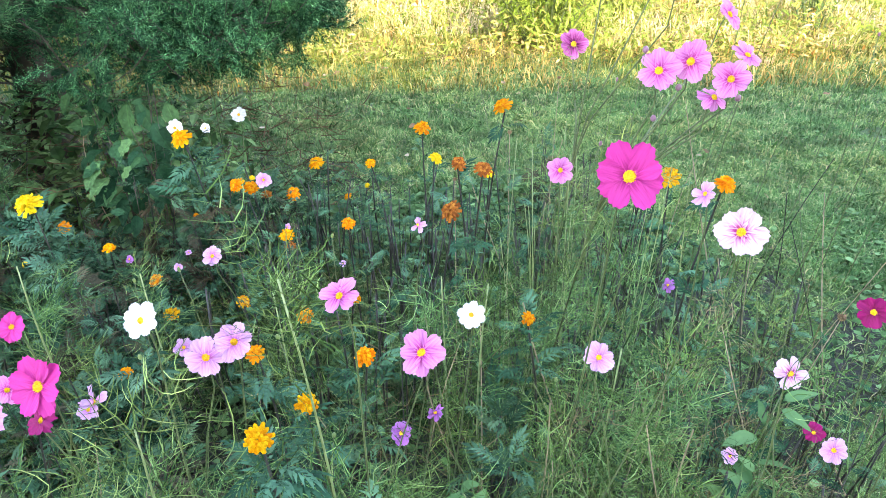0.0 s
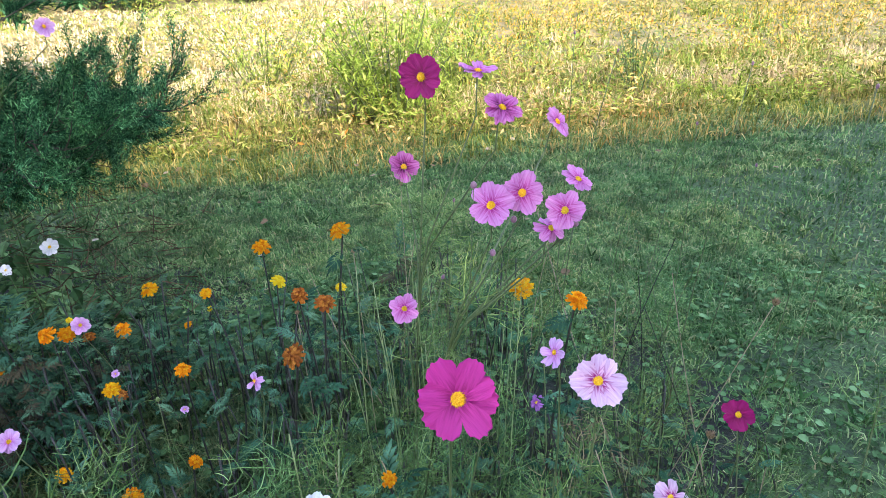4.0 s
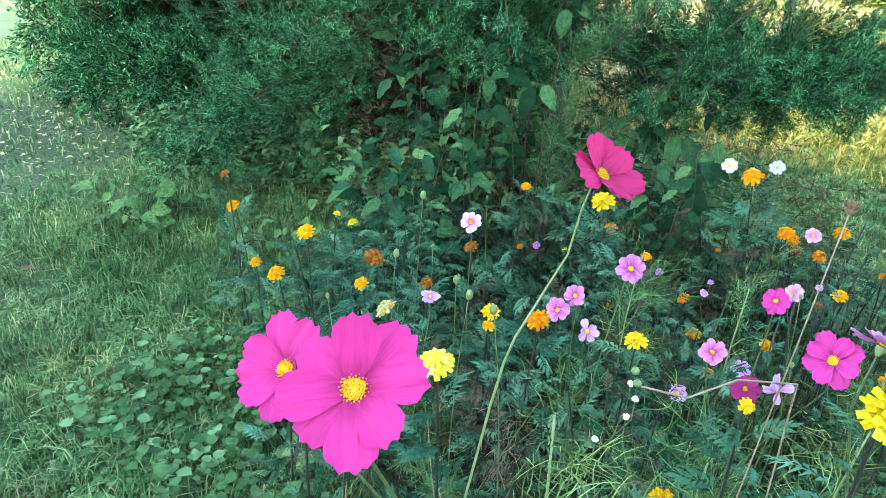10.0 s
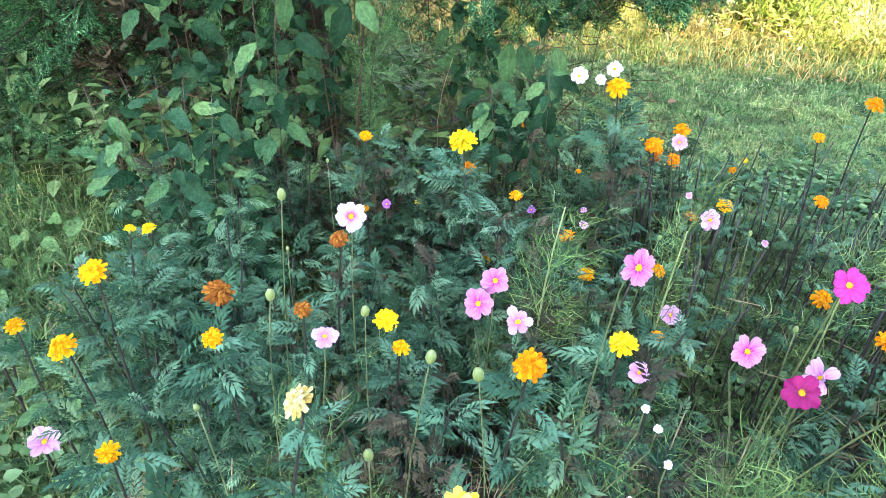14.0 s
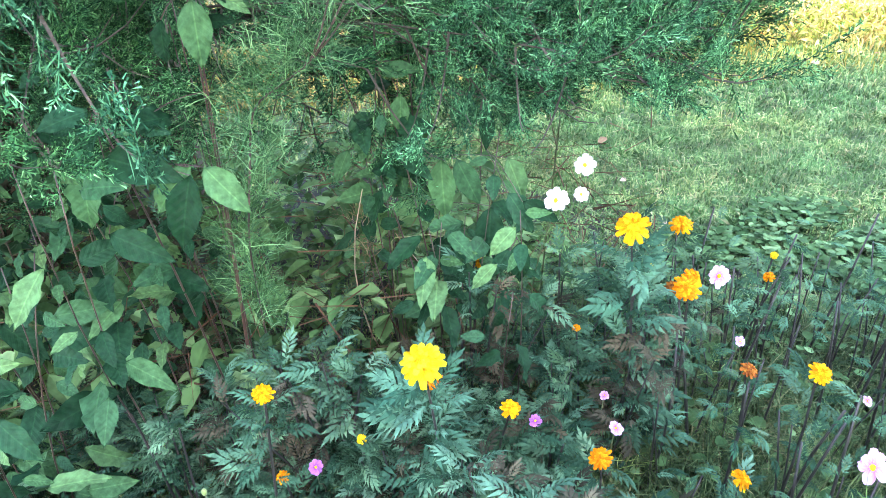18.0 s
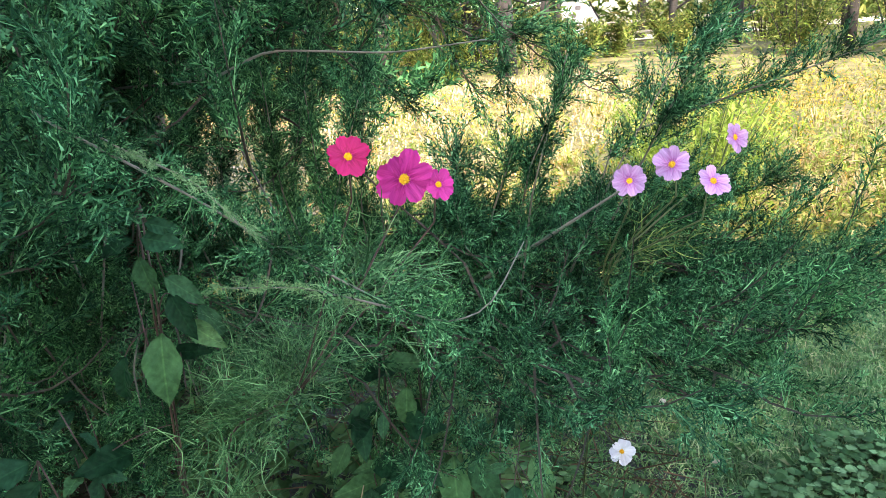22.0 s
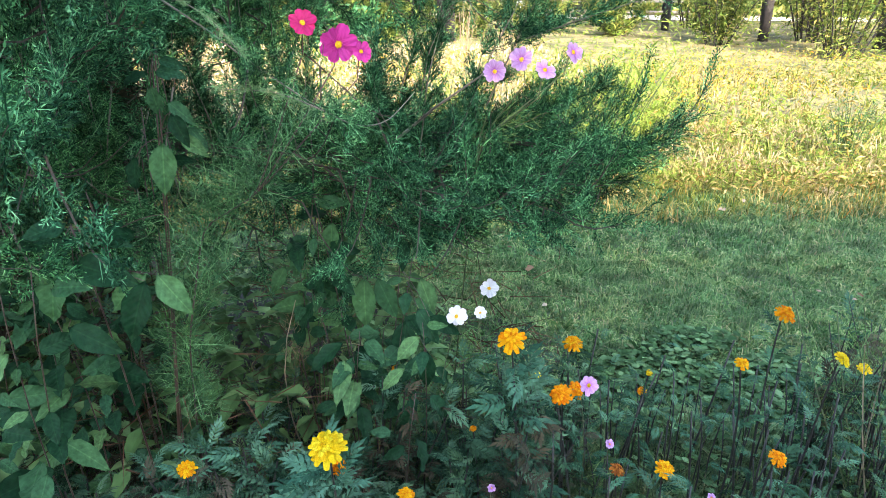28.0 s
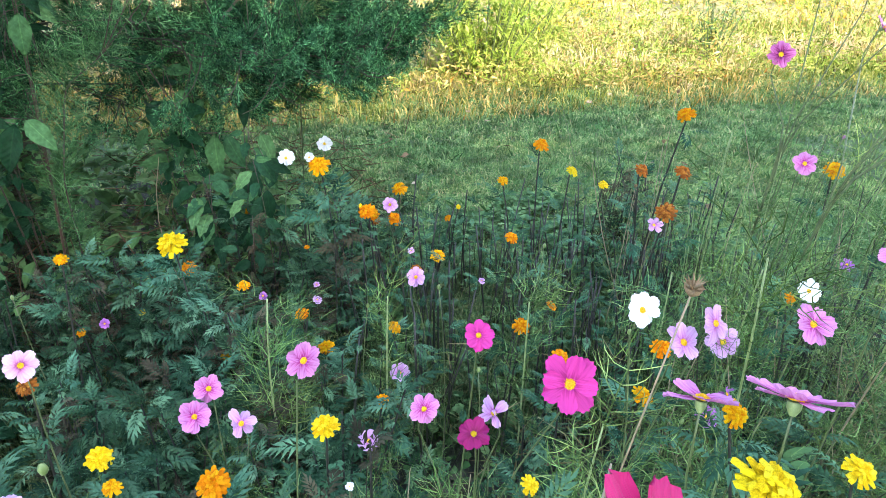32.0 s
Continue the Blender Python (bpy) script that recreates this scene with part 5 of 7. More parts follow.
def broad_plant(name, label, category, group, x, y, h, stems, leaves, reach, size, toward=(0, -1), low=0.15, meshes=POKE, stem_mat=red_stem, petiole=0.07, lift=(-55, 20)):
    root = tagged(new(name), label, category, group)
    root.location = (x, y, 0)
    tw = np.array([*toward, 0.0])
    for i in range(stems):
        a = 2 * math.pi * (i + RNG.random()) / stems
        tip = np.array([math.cos(a) * reach, math.sin(a) * reach, 0]) * RNG.uniform(0.4, 1) + tw * 0.1 + np.array([0, 0, h * RNG.uniform(0.62, 1.05)])
        pts = curve_points(tip * (0.2, 0.2, 0) - (0, 0, 0.03), tip, tw * 0.03 + RNG.normal(0, 0.03, 3), 7)
        stem = part("stem", tube(pts, np.linspace(0.0024, 0.0011, 7), 6), stem_mat, root, smooth=True)
        for j in range(leaves):
            q = low + (1 - low) * (j + RNG.random()) / leaves
            s = np.array([np.interp(q, np.linspace(0, 1, 7), pts[:, c]) for c in range(3)])
            w = unit(any_way(1, *lift)[0] + tw * 0.35)
            s = s + unit(w * (1, 1, 0.2)) * RNG.uniform(0.01, petiole)
            if meshes is POKE and x < -1.5 and not off_sight_lines(np.array([s + w * size * 0.5 + (x - TRUNK[0], y - TRUNK[1], 0)]), 0.09, 0.4, False)[0]:
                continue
            ob = new("leaf", meshes[RNG.integers(len(meshes))])
            z = unit(np.array([0, 0, 1.0]) + tw * 0.9 + RNG.normal(0, 0.4, 3))
            xx = unit(np.cross(w, z))
            zz = np.cross(xx, w)
            sc = size * RNG.uniform(0.45, 1.3) * (1.15 - 0.35 * q)
            ob.matrix_basis = Matrix.Translation(s) @ Matrix(np.stack([xx, w, zz], 1).tolist()).to_4x4() @ Matrix.Diagonal((sc, sc, sc, 1))
            ob.parent = stem


def pokeweed(*values, **named):
    broad_plant("pokeweed_plant", "broad-leaved green pokeweed with red stems under the cedar", "shrub", "pokeweed under the cedar", *values, **named)


pokeweed(-2.12, 1.92, 0.92, 8, 16, 0.26, 0.108, (0.2, -1))
pokeweed(-1.98, 1.82, 0.62, 7, 15, 0.22, 0.112, (0.2, -1), 0.1)
pokeweed(-2.32, 2.0, 0.66, 6, 13, 0.2, 0.1, (0, -1), 0.1)
pokeweed(-1.86, 2.12, 1.2, 5, 13, 0.18, 0.108, (0.1, -1), 0.5)
pokeweed(-1.74, 2.3, 1.28, 5, 11, 0.16, 0.1, (0.1, -1), 0.5)
pokeweed(-1.97, 2.42, 1.2, 5, 13, 0.2, 0.11, (0.1, -1), 0.4)
pokeweed(-2.25, 2.3, 1.25, 6, 16, 0.25, 0.12, (0, -1), 0.5)
pokeweed(-1.14, 2.36, 0.92, 5, 10, 0.14, 0.12, (0.2, -1), 0.66)
pokeweed(-1.02, 2.14, 0.82, 2, 5, 0.05, 0.12, (0.2, -1), 0.8)
pokeweed(-1.3, 2.55, 0.98, 4, 9, 0.14, 0.11, (0, -1), 0.7)
pokeweed(-1.85, 1.55, 0.3, 4, 6, 0.16, 0.12, (0.1, -1), 0.2)
pokeweed(-2.03, 1.1, 0.66, 2, 9, 0.04, 0.085, (0.1, -1), 0.45)


def pokeweed_shoot(x, y, h, stalks):
    """A plant whose stems each carry a few large leaves: top of the stem, then the leaves' feet, lengths and the way they point."""
    root = tagged(new("pokeweed_plant"), "tall pokeweed with large drooping leaves before the cedar", "shrub", "pokeweed under the cedar")
    root.location = (x, y, 0)
    for top, leaves in stalks:
        t = np.array(top) - (x, y, 0)
        pts = curve_points((0.03 * t[0], 0.03 * t[1], -0.03), t, (0.02, -0.02, h), 9)
        stem = part("stem", tube(pts, np.linspace(0.0034, 0.0014, 9), 6), red_stem, root, smooth=True)
        for fx, fy, fz, ln, wx, wz in leaves:
            f = np.array((fx, fy, fz)) - (x, y, 0)
            near = pts[np.argmin(np.linalg.norm(pts - f - (0, 0, 0.03), axis=1))]
            part("petiole", tube(curve_points(near, f, (0, 0, 0.012), 5), np.full(5, 0.0011), 4), red_stem, stem, smooth=True)
            w = unit(np.array([wx, -0.25 + 0.1 * RNG.normal(), wz]))
            side = unit(np.cross(w, np.array([0.15 * RNG.normal(), -1.0, 0.75])))
            ob = new("leaf", POKE[RNG.integers(len(POKE))])
            ob.matrix_basis = Matrix.Translation(f) @ Matrix(np.stack([side, w, np.cross(side, w)], 1).tolist()).to_4x4() @ Matrix.Diagonal((ln, ln, ln, 1))
            ob.parent = stem


pokeweed_shoot(-1.72, 2.18, 0.04, [
    ((-1.565, 2.1, 1.469), [(-1.555, 2.08, 1.449, 0.061, 1, -0.25), (-1.586, 2.1, 1.42, 0.063, -0.8, -0.3), (-1.584, 2.1, 1.393, 0.068, 0.2, -1), (-1.554, 2.1, 1.36, 0.072, 0.7, -0.6), (-1.547, 2.09, 1.337, 0.081, 0.5, -0.9), (-1.573, 2.09, 1.274, 0.116, 0, -1), (-1.522, 2.12, 1.303, 0.069, 0.6, -0.7)]),
    ((-1.574, 2.1, 1.447), [(-1.564, 2.08, 1.427, 0.072, 1, -0.1), (-1.63, 2.08, 1.245, 0.077, -0.1, -1), (-1.537, 2.1, 1.286, 0.075, 0.8, -0.5), (-1.576, 2.12, 1.226, 0.068, 1, 0.1), (-1.721, 2.06, 1.065, 0.073, 1, -0.1)]),
    ((-1.763, 2.02, 1.114), [(-1.764, 2.0, 1.034, 0.154, 1, -0.2), (-1.613, 1.98, 1.014, 0.116, -0.8, -0.8), (-1.588, 1.98, 1.012, 0.115, 0.7, -0.8), (-1.608, 1.96, 1.007, 0.143, -0.3, -1), (-1.753, 2.0, 1.094, 0.11, -0.7, -0.7), (-1.782, 1.96, 0.902, 0.128, 1, -0.5), (-1.805, 2.0, 1.016, 0.126, -0.2, -1)])])
pokeweed_shoot(-1.16, 2.42, 0.03, [
    ((-1.292, 2.4, 1.059), [(-1.157, 2.36, 0.823, 0.154, 0, -1), (-1.12, 2.36, 0.82, 0.136, 0.4, -0.9), (-1.178, 2.36, 0.95, 0.106, -0.4, -0.9), (-1.241, 2.38, 0.984, 0.095, -0.1, -1), (-1.282, 2.38, 1.039, 0.094, 0.9, 0.1), (-1.04, 2.33, 0.7, 0.147, -0.1, -1), (-1.0, 2.33, 0.829, 0.122, 0.3, -0.8)]),
    ((-1.052, 2.38, 0.959), [(-0.989, 2.2, 0.67, 0.115, 0, -1), (-0.983, 2.2, 0.777, 0.098, 0.9, -0.5), (-1.014, 2.22, 0.792, 0.116, 0.5, -0.8), (-1.042, 2.36, 0.939, 0.095, -0.1, -1)]),
    ((-1.396, 2.42, 1.084), [(-1.38, 2.4, 0.846, 0.089, -0.4, -0.7), (-1.343, 2.4, 0.942, 0.098, -0.1, -1), (-1.386, 2.4, 1.064, 0.107, 0.9, 0.1)])])
PALE = [data_mesh("leaf", *broad_leaf(4, 7, wd, wv), ivy_mat, True) for wd, wv in ((0.75, 0.06), (0.62, 0.05))]
milk_mat = leaf_mat("milkweed_leaf", [(0, (0.055, 0.13, 0.05)), (1, (0.095, 0.19, 0.075))], 0.5, 0.12, 3, "object", patch=(0.9, 1.1))
MILK = [data_mesh("leaf", *broad_leaf(4, 7, wd, 0.02), milk_mat, True) for wd in (0.42, 0.36)]
broad_plant("mallow_weed", "grey-green broad-leaved weed at the lawn edge", "weed", "", -3.6, 1.6, 0.32, 7, 7, 0.25, 0.13, (0.2, -0.6), meshes=PALE, stem_mat=green_stem)
broad_plant("mallow_weed", "grey-green broad-leaved weed at the bed edge", "weed", "", -2.75, 1.75, 0.3, 6, 6, 0.2, 0.10, (0.2, -0.6), meshes=PALE, stem_mat=green_stem)
for x, y, h in ((0.03, 0.86, 0.86), (0.63, 0.93, 0.84), (0.66, 0.98, 0.7), (0.06, 0.9, 0.7)):
    broad_plant("milkweed_shoot", "pale green lance-leaved weed shoot among the cosmos", "weed", "lance-leaved weed shoots", x, y, h, 1, 10, 0.02, 0.085, (0, -0.3), 0.6, MILK, green_stem, 0.01, (-5, 60))

# ---- marigolds ----
def mari_head_shape(seed):
    """A double marigold flower, 1 across: rings of ruffled ray petals."""
    r = np.random.default_rng(seed)
    ps = []
    for ring, (rad, z, n, lift) in enumerate(((0.5, 0.0, 13, -0.1), (0.42, 0.09, 12, 0.1), (0.33, 0.16, 10, 0.35), (0.23, 0.22, 8, 0.6), (0.12, 0.26, 6, 0.9))):
        for i in range(n):
            a = 2 * math.pi * (i + r.uniform(-0.3, 0.3)) / n + ring
            rr = rad * r.uniform(0.85, 1.1)
            w = rr * 2.2 * math.pi / n * 0.55 + 0.03
            c, s = math.cos(a), math.sin(a)
            pts = []
            for u, ww, zz in ((0.15, 0.4, 0), (0.7, 1.0, 0.03), (1.0, 0.75, -0.02)):
                for sd in (-1, 0, 1):
                    y, x = rr * u + (0.03 if sd == 0 and u == 1 else 0), sd * w * ww * 0.5
                    pts.append((c * y - s * x, s * y + c * x, z + lift * rr * u * 0.6 + zz + (0.035 if sd == 0 else r.uniform(-0.02, 0.03))))
            ps.append((pts, [(0, 1, 4), (0, 4, 3), (1, 2, 5), (1, 5, 4), (3, 4, 7), (3, 7, 6), (4, 5, 8), (4, 8, 7)]))
    return join(ps)


def cup(r0, r1, h, n=8):
    v, t = [], []
    for z, r in ((0, r0), (h * 0.5, r1 * 0.9), (h, r1)):
        v += [(r * math.cos(2 * math.pi * i / n), r * math.sin(2 * math.pi * i / n), z) for i in range(n)]
    for j in range(2):
        for i in range(n):
            a, b = j * n + i, j * n + (i + 1) % n
            t += [(a, b, b + n), (a, b + n, a + n)]
    return np.array(v), np.array(t)


HEADS = {c: [data_mesh("flower_head", *mari_head_shape(i), m) for i in range(3)] for c, m in MARIGOLD.items()}
CALYX = data_mesh("calyx", *cup(0.06, 0.16, 0.42), calyx_mat, True)


def turn_to(normal):
    n = Vector(normal).normalized()
    return n.to_track_quat("Z", "Y").to_matrix().to_4x4()


def mari_foliage(base, top, n, size, r):
    """Leaves along and round a bushy stem."""
    q = 1 - 0.8 * r.random(n) ** 1.25
    p = base[None] * (1 - q[:, None]) + top[None] * q[:, None]
    w = any_way(n, -5, 60, r)
    off = unit(w * (1, 1, 0)) * (r.uniform(0, 0.08, n) * (1.2 - q))[:, None]
    return spread(PINNATE, p + off, w, size * r.uniform(0.5, 1.15, n), roll=r.normal(0, 0.45, n))


def marigold(colour, x, y, z, d):
    r = np.random.default_rng(int(abs(x * 997 + y * 613 + z * 331) * 10))
    base = np.array([x + r.normal(0, 0.025), y + r.uniform(0.0, 0.05), 0.0])
    root = tagged(new("marigold_plant"), f"{MARI_WORDS[colour]} marigold on a dark stem with ferny leaves", "marigold", "marigolds in the bed")
    root.location = base
    n = unit(np.array([r.normal(0, 0.3), -0.45 + r.normal(0, 0.2), 0.85]))
    top = np.array([x, y, z]) - base - n * d * 0.3
    stem = part("stem", tube(curve_points((0, 0, -0.02), top, (r.normal(0, 0.02), r.normal(0, 0.02), 0), 6), np.linspace(0.0042, 0.0022, 6), 5), dark_stem, root)
    bare = -0.7 < x < 0.6 and 1.3 < y < 2.3
    lush = math.hypot(x + 0.81, y - 1.96) < 0.05 or math.hypot(x + 1.226, y - 1.766) < 0.05
    part("foliage", mari_foliage(np.zeros(3) if not bare else top * 0.6, top * 0.97, 9 if bare else (70 if lush else 34), 0.065 if bare else (0.105 if lush else 0.08), r), mari_leaf, root)
    head = new("flower_head", HEADS[colour][r.integers(3)])
    head.parent = root
    head.matrix_basis = Matrix.Translation(top + n * d * 0.28) @ turn_to(n) @ pose(0, 0, 0, 0, 0, r.uniform(0, 360)) @ Matrix.Diagonal((d, d, d * r.uniform(0.8, 1.15), 1))
    cal = new("calyx", CALYX)
    cal.parent = head
    cal.matrix_basis = Matrix.Translation((0, 0, -0.36))


marigold("gold", 0.561, 1.477, 0.914, 0.054)
marigold("orange", 0.605, 1.263, 0.996, 0.044)
marigold("orange", 0.169, 1.607, 1.049, 0.050)
marigold("orange", -0.059, 2.084, 0.815, 0.055)
marigold("gold", -0.808, 1.963, 0.834, 0.067)
marigold("gold", -0.504, 2.433, 0.542, 0.062)
marigold("orange", -0.670, 1.983, 0.661, 0.056)
marigold("orange", -0.553, 2.217, 0.516, 0.054)
marigold("rust", -0.629, 2.145, 0.547, 0.040)
marigold("gold", -0.221, 1.972, 0.741, 0.036)
marigold("yellow", -0.011, 1.911, 0.782, 0.042)
marigold("yellow", 0.158, 2.028, 0.676, 0.037)
marigold("rust", 0.042, 1.413, 0.860, 0.053)
marigold("gold", -0.472, 1.792, 0.582, 0.045)
marigold("orange", -0.263, 1.715, 0.664, 0.040)
marigold("gold", -0.620, 1.720, 0.382, 0.046)
marigold("orange", -0.331, 1.375, 0.585, 0.046)
marigold("orange", -0.128, 1.056, 0.718, 0.046)
marigold("gold", -0.225, 0.939, 0.701, 0.046)
marigold("orange", -0.353, 1.061, 0.720, 0.039)
marigold("orange", 0.202, 1.110, 0.772, 0.030)
marigold("gold", -1.061, 1.824, 0.518, 0.043)
marigold("orange", -1.217, 1.872, 0.568, 0.047)
marigold("yellow", -1.226, 1.766, 0.703, 0.080)
marigold("gold", -1.806, 0.804, 0.649, 0.053)
marigold("gold", -2.003, 0.905, 0.581, 0.040)
marigold("gold", -2.282, 1.071, 0.641, 0.050)
marigold("rust", -2.093, 0.901, 0.848, 0.031)
marigold("gold", -1.800, 0.922, 0.737, 0.052)
marigold("yellow", -1.830, 1.090, 0.725, 0.026)
marigold("yellow", -1.902, 1.247, 0.622, 0.036)
marigold("rust", -1.411, 1.193, 0.699, 0.044)
marigold("rust", -1.550, 0.919, 0.731, 0.055)
marigold("gold", -1.526, 0.833, 0.700, 0.037)
marigold("cream", -1.279, 0.612, 0.825, 0.048)
marigold("rust", -1.411, 0.964, 0.683, 0.034)
marigold("gold", -1.617, 0.635, 0.612, 0.037)
marigold("yellow", -1.358, 0.455, 0.780, 0.023)
marigold("yellow", -1.284, 1.101, 0.571, 0.052)
marigold("gold", -1.223, 0.975, 0.614, 0.037)
marigold("orange", -0.983, 0.713, 0.856, 0.046)
marigold("yellow", -0.834, 0.895, 0.766, 0.048)
marigold("orange", -0.712, 1.176, 0.565, 0.033)
marigold("yellow", -0.589, 0.565, 0.933, 0.025)
marigold("gold", -0.651, 0.398, 0.851, 0.041)
marigold("yellow", -0.459, 0.361, 1.120, 0.062)
marigold("lemon", -1.038, 0.434, 0.893, 0.063)
marigold("orange", -0.646, 2.051, 0.621, 0.050)
marigold("gold", -1.496, 1.716, 0.709, 0.038)
marigold("orange", -0.896, 1.746, 0.446, 0.046)
marigold("gold", -0.830, 1.659, 0.378, 0.05)
marigold("gold", -1.127, 1.700, 0.354, 0.029)
marigold("gold", -0.224, 0.689, 0.876, 0.042)
marigold("yellow", -0.062, 0.602, 0.816, 0.050)
marigold("orange", -0.216, 1.469, 0.573, 0.036)
marigold("rust", 0.120, 1.493, 0.932, 0.045)
marigold("rust", 0.060, 1.600, 0.900, 0.042)
marigold("yellow", -0.681, 2.174, 0.600, 0.020)
marigold("orange", -0.872, 2.080, 0.500, 0.020)
marigold("orange", -0.352, 2.223, 0.500, 0.030)
marigold("yellow", -0.293, 2.316, 0.500, 0.020)
marigold("yellow", -1.366, 1.837, 0.450, 0.024)
marigold("orange", -1.515, 1.756, 0.450, 0.026)
marigold("orange", -1.073, 2.307, 0.550, 0.030)
marigold("rust", -0.514, 1.951, 0.450, 0.040)

# bushes without an open flower
BUSHES = []
for i in range(6):
    r = np.random.default_rng(50 + i)
    root = tagged(new("marigold_bush"), "bushy marigold plant with blue-green ferny leaves and no open flower", "marigold", "marigold bushes in the bed")
    hgt = 0.42 + 0.03 * i
    for s in range(4):
        tip = np.array([r.normal(0, 0.08), r.normal(0, 0.08), hgt * r.uniform(0.8, 1.1)])
        stem = part("stem", tube(curve_points((0, 0, -0.02), tip, (0, 0, 0), 5), np.linspace(0.004, 0.002, 5), 4), dark_stem, root)
        part("foliage", mari_foliage(np.zeros(3), tip, 26, 0.08, r), mari_dead if (i == 5 and s < 3) or (i == 2 and s == 0) else mari_leaf, stem)
    BUSHES.append(root)
spots = []
r = np.random.default_rng(9)
while len(spots) < 100:
    x, y = r.uniform(-2.15, 0.7), r.uniform(0.45, 2.45)
    dense = (0.55 if x > -1.3 and y < 1.1 else 1.0) if x < -0.75 else (0.22 if y > 2.2 else (0.16 if y < 1.25 else 0.0))
    if x < -1.7 and y < 1.05:
        dense = 0.25
    if r.random() < dense and bool(in_bed(np.array([x]), np.array([y]))[0]):
        spots.append((x, y))
for i, (x, y) in enumerate(spots):
    m = pose(x, y, 0, r.uniform(-8, 8), r.uniform(-8, 8), r.uniform(0, 360)) @ Matrix.Scale(r.uniform(0.75, 1.1), 4)
    if i < 6:
        BUSHES[i].matrix_basis = m
    else:
        copy_thing(BUSHES[i % 6], m.normalized()).scale = (r.uniform(0.75, 1.1),) * 3

# bare dark stems in the middle of the bed
stand = tagged(new("bare_marigold_stand"), "stand of bare blackened marigold stems in the bed", "stems")
BARE = [data_mesh("stem", *tube(curve_points((0, 0, -0.03), (r.normal(0, 0.03), r.normal(0, 0.03), 0.5), (r.normal(0, 0.012), r.normal(0, 0.012), 0), 5), np.linspace(0.004, 0.002, 5), 5), dark_stem, True) for _ in range(14)]
lp = []
for i in range(290):
    x, y = (r.uniform(-0.75, 0.75), r.uniform(1.35, 2.4)) if i < 225 else (r.uniform(0.3, 1.15), r.uniform(0.75, 1.6))
    h = r.uniform(0.75, 1.25)
    ob = new("stem", BARE[i % 14])
    ob.parent = stand
    ob.matrix_basis = pose(x, y, 0, r.normal(0, 5), r.normal(0, 5), r.uniform(0, 360)) @ Matrix.Diagonal((h, h, h, 1))
    lp += [(x + r.normal(0, 0.04), y + r.normal(0, 0.04), 0.5 * h * q) for q in r.uniform(0.72, 1.04, 4)]
lp = np.array(lp)
stuff("sparse_marigold_leaves", spread(PINNATE, lp, any_way(len(lp), -15, 45), r.uniform(0.03, 0.06, len(lp))), mari_leaf, "sparse ferny leaves on the bare marigold stems", "leaves")

# ---- cosmos ----
def petal_shape(seed, cup_z, ruffle=0.04):
    """One petal, 1 long, grooved, with a notched tip."""
    r = np.random.default_rng(seed)
    nx, ny = 8, 7
    v, t = [], []
    for j in range(ny + 1):
        s = j / ny
        w = 0.065 + 0.268 * math.sin(min(1, s * 1.12) * math.pi * 0.52) ** 1.2
        w *= 1 - 0.2 * max(0, s - 0.8) / 0.2
        for i in range(nx + 1):
            u = i / nx * 2 - 1
            notch = 0.036 * math.cos(u * 3 * math.pi + seed) - 0.1 * u ** 4 - 0.04 * u * u if j == ny else -0.05 * u * u * s
            z = cup_z * s * s + 0.028 * math.cos(u * 7.5) * s + 0.05 * u * u * s + ruffle * math.sin(u * 4 + seed) * s * s + r.normal(0, 0.006)
            v.append((u * w, s + notch, z))
    for j in range(ny):
        for i in range(nx):
            a = j * (nx + 1) + i
            t += [(a, a + 1, a + nx + 2), (a, a + nx + 2, a + nx + 1)]
    return np.array(v), np.array(t)


PETAL_MESH = {c: [data_mesh("petal", *petal_shape(i, cz, rf), m, True) for i, (cz, rf) in enumerate(((0.04, 0.03), (-0.08, 0.05), (0.1, 0.04), (-0.35, 0.12), (0.5, 0.15)))] for c, m in PETALS.items()}


def disc_shape():
    """The flower's centre, 1 across: a dome of upright florets."""
    ps = [cup(0.3, 0.46, 0.12, 9)]
    ps.append(([(0, 0, 0.36)] + [(0.46 * math.cos(i * 0.698), 0.46 * math.sin(i * 0.698), 0.1) for i in range(9)], [(0, 1 + i, 1 + (i + 1) % 9) for i in range(9)]))
    n = 80
    for i in range(n):
        q = math.sqrt((i + 0.5) / n)
        a = i * 2.39996
        p = np.array([math.cos(a) * q * 0.47, math.sin(a) * q * 0.47, 0.28 * (1 - q * q) + 0.05])
        w = unit(np.array([p[0] * 0.9, p[1] * 0.9, 0.8]))
        ps.append(spike(p, p + w * (0.1 + 0.06 * q), 0.06))
    return join(ps)


DISC = data_mesh("flower_disc", *disc_shape(), disc_mat)


def feather_foliage(pts, n, size, r, lo=0.15, hi=0.8, shapes=FEATHERS):
    q = r.uniform(lo, hi, n)
    k = len(pts)
    p = np.stack([np.interp(q, np.linspace(0, 1, k), pts[:, j]) for j in range(3)], 1)
    return mixed_spread(shapes, p, any_way(n, -12, 58, r), size * r.uniform(0.6, 1.2, n), roll=r.uniform(-0.7, 0.7, n))


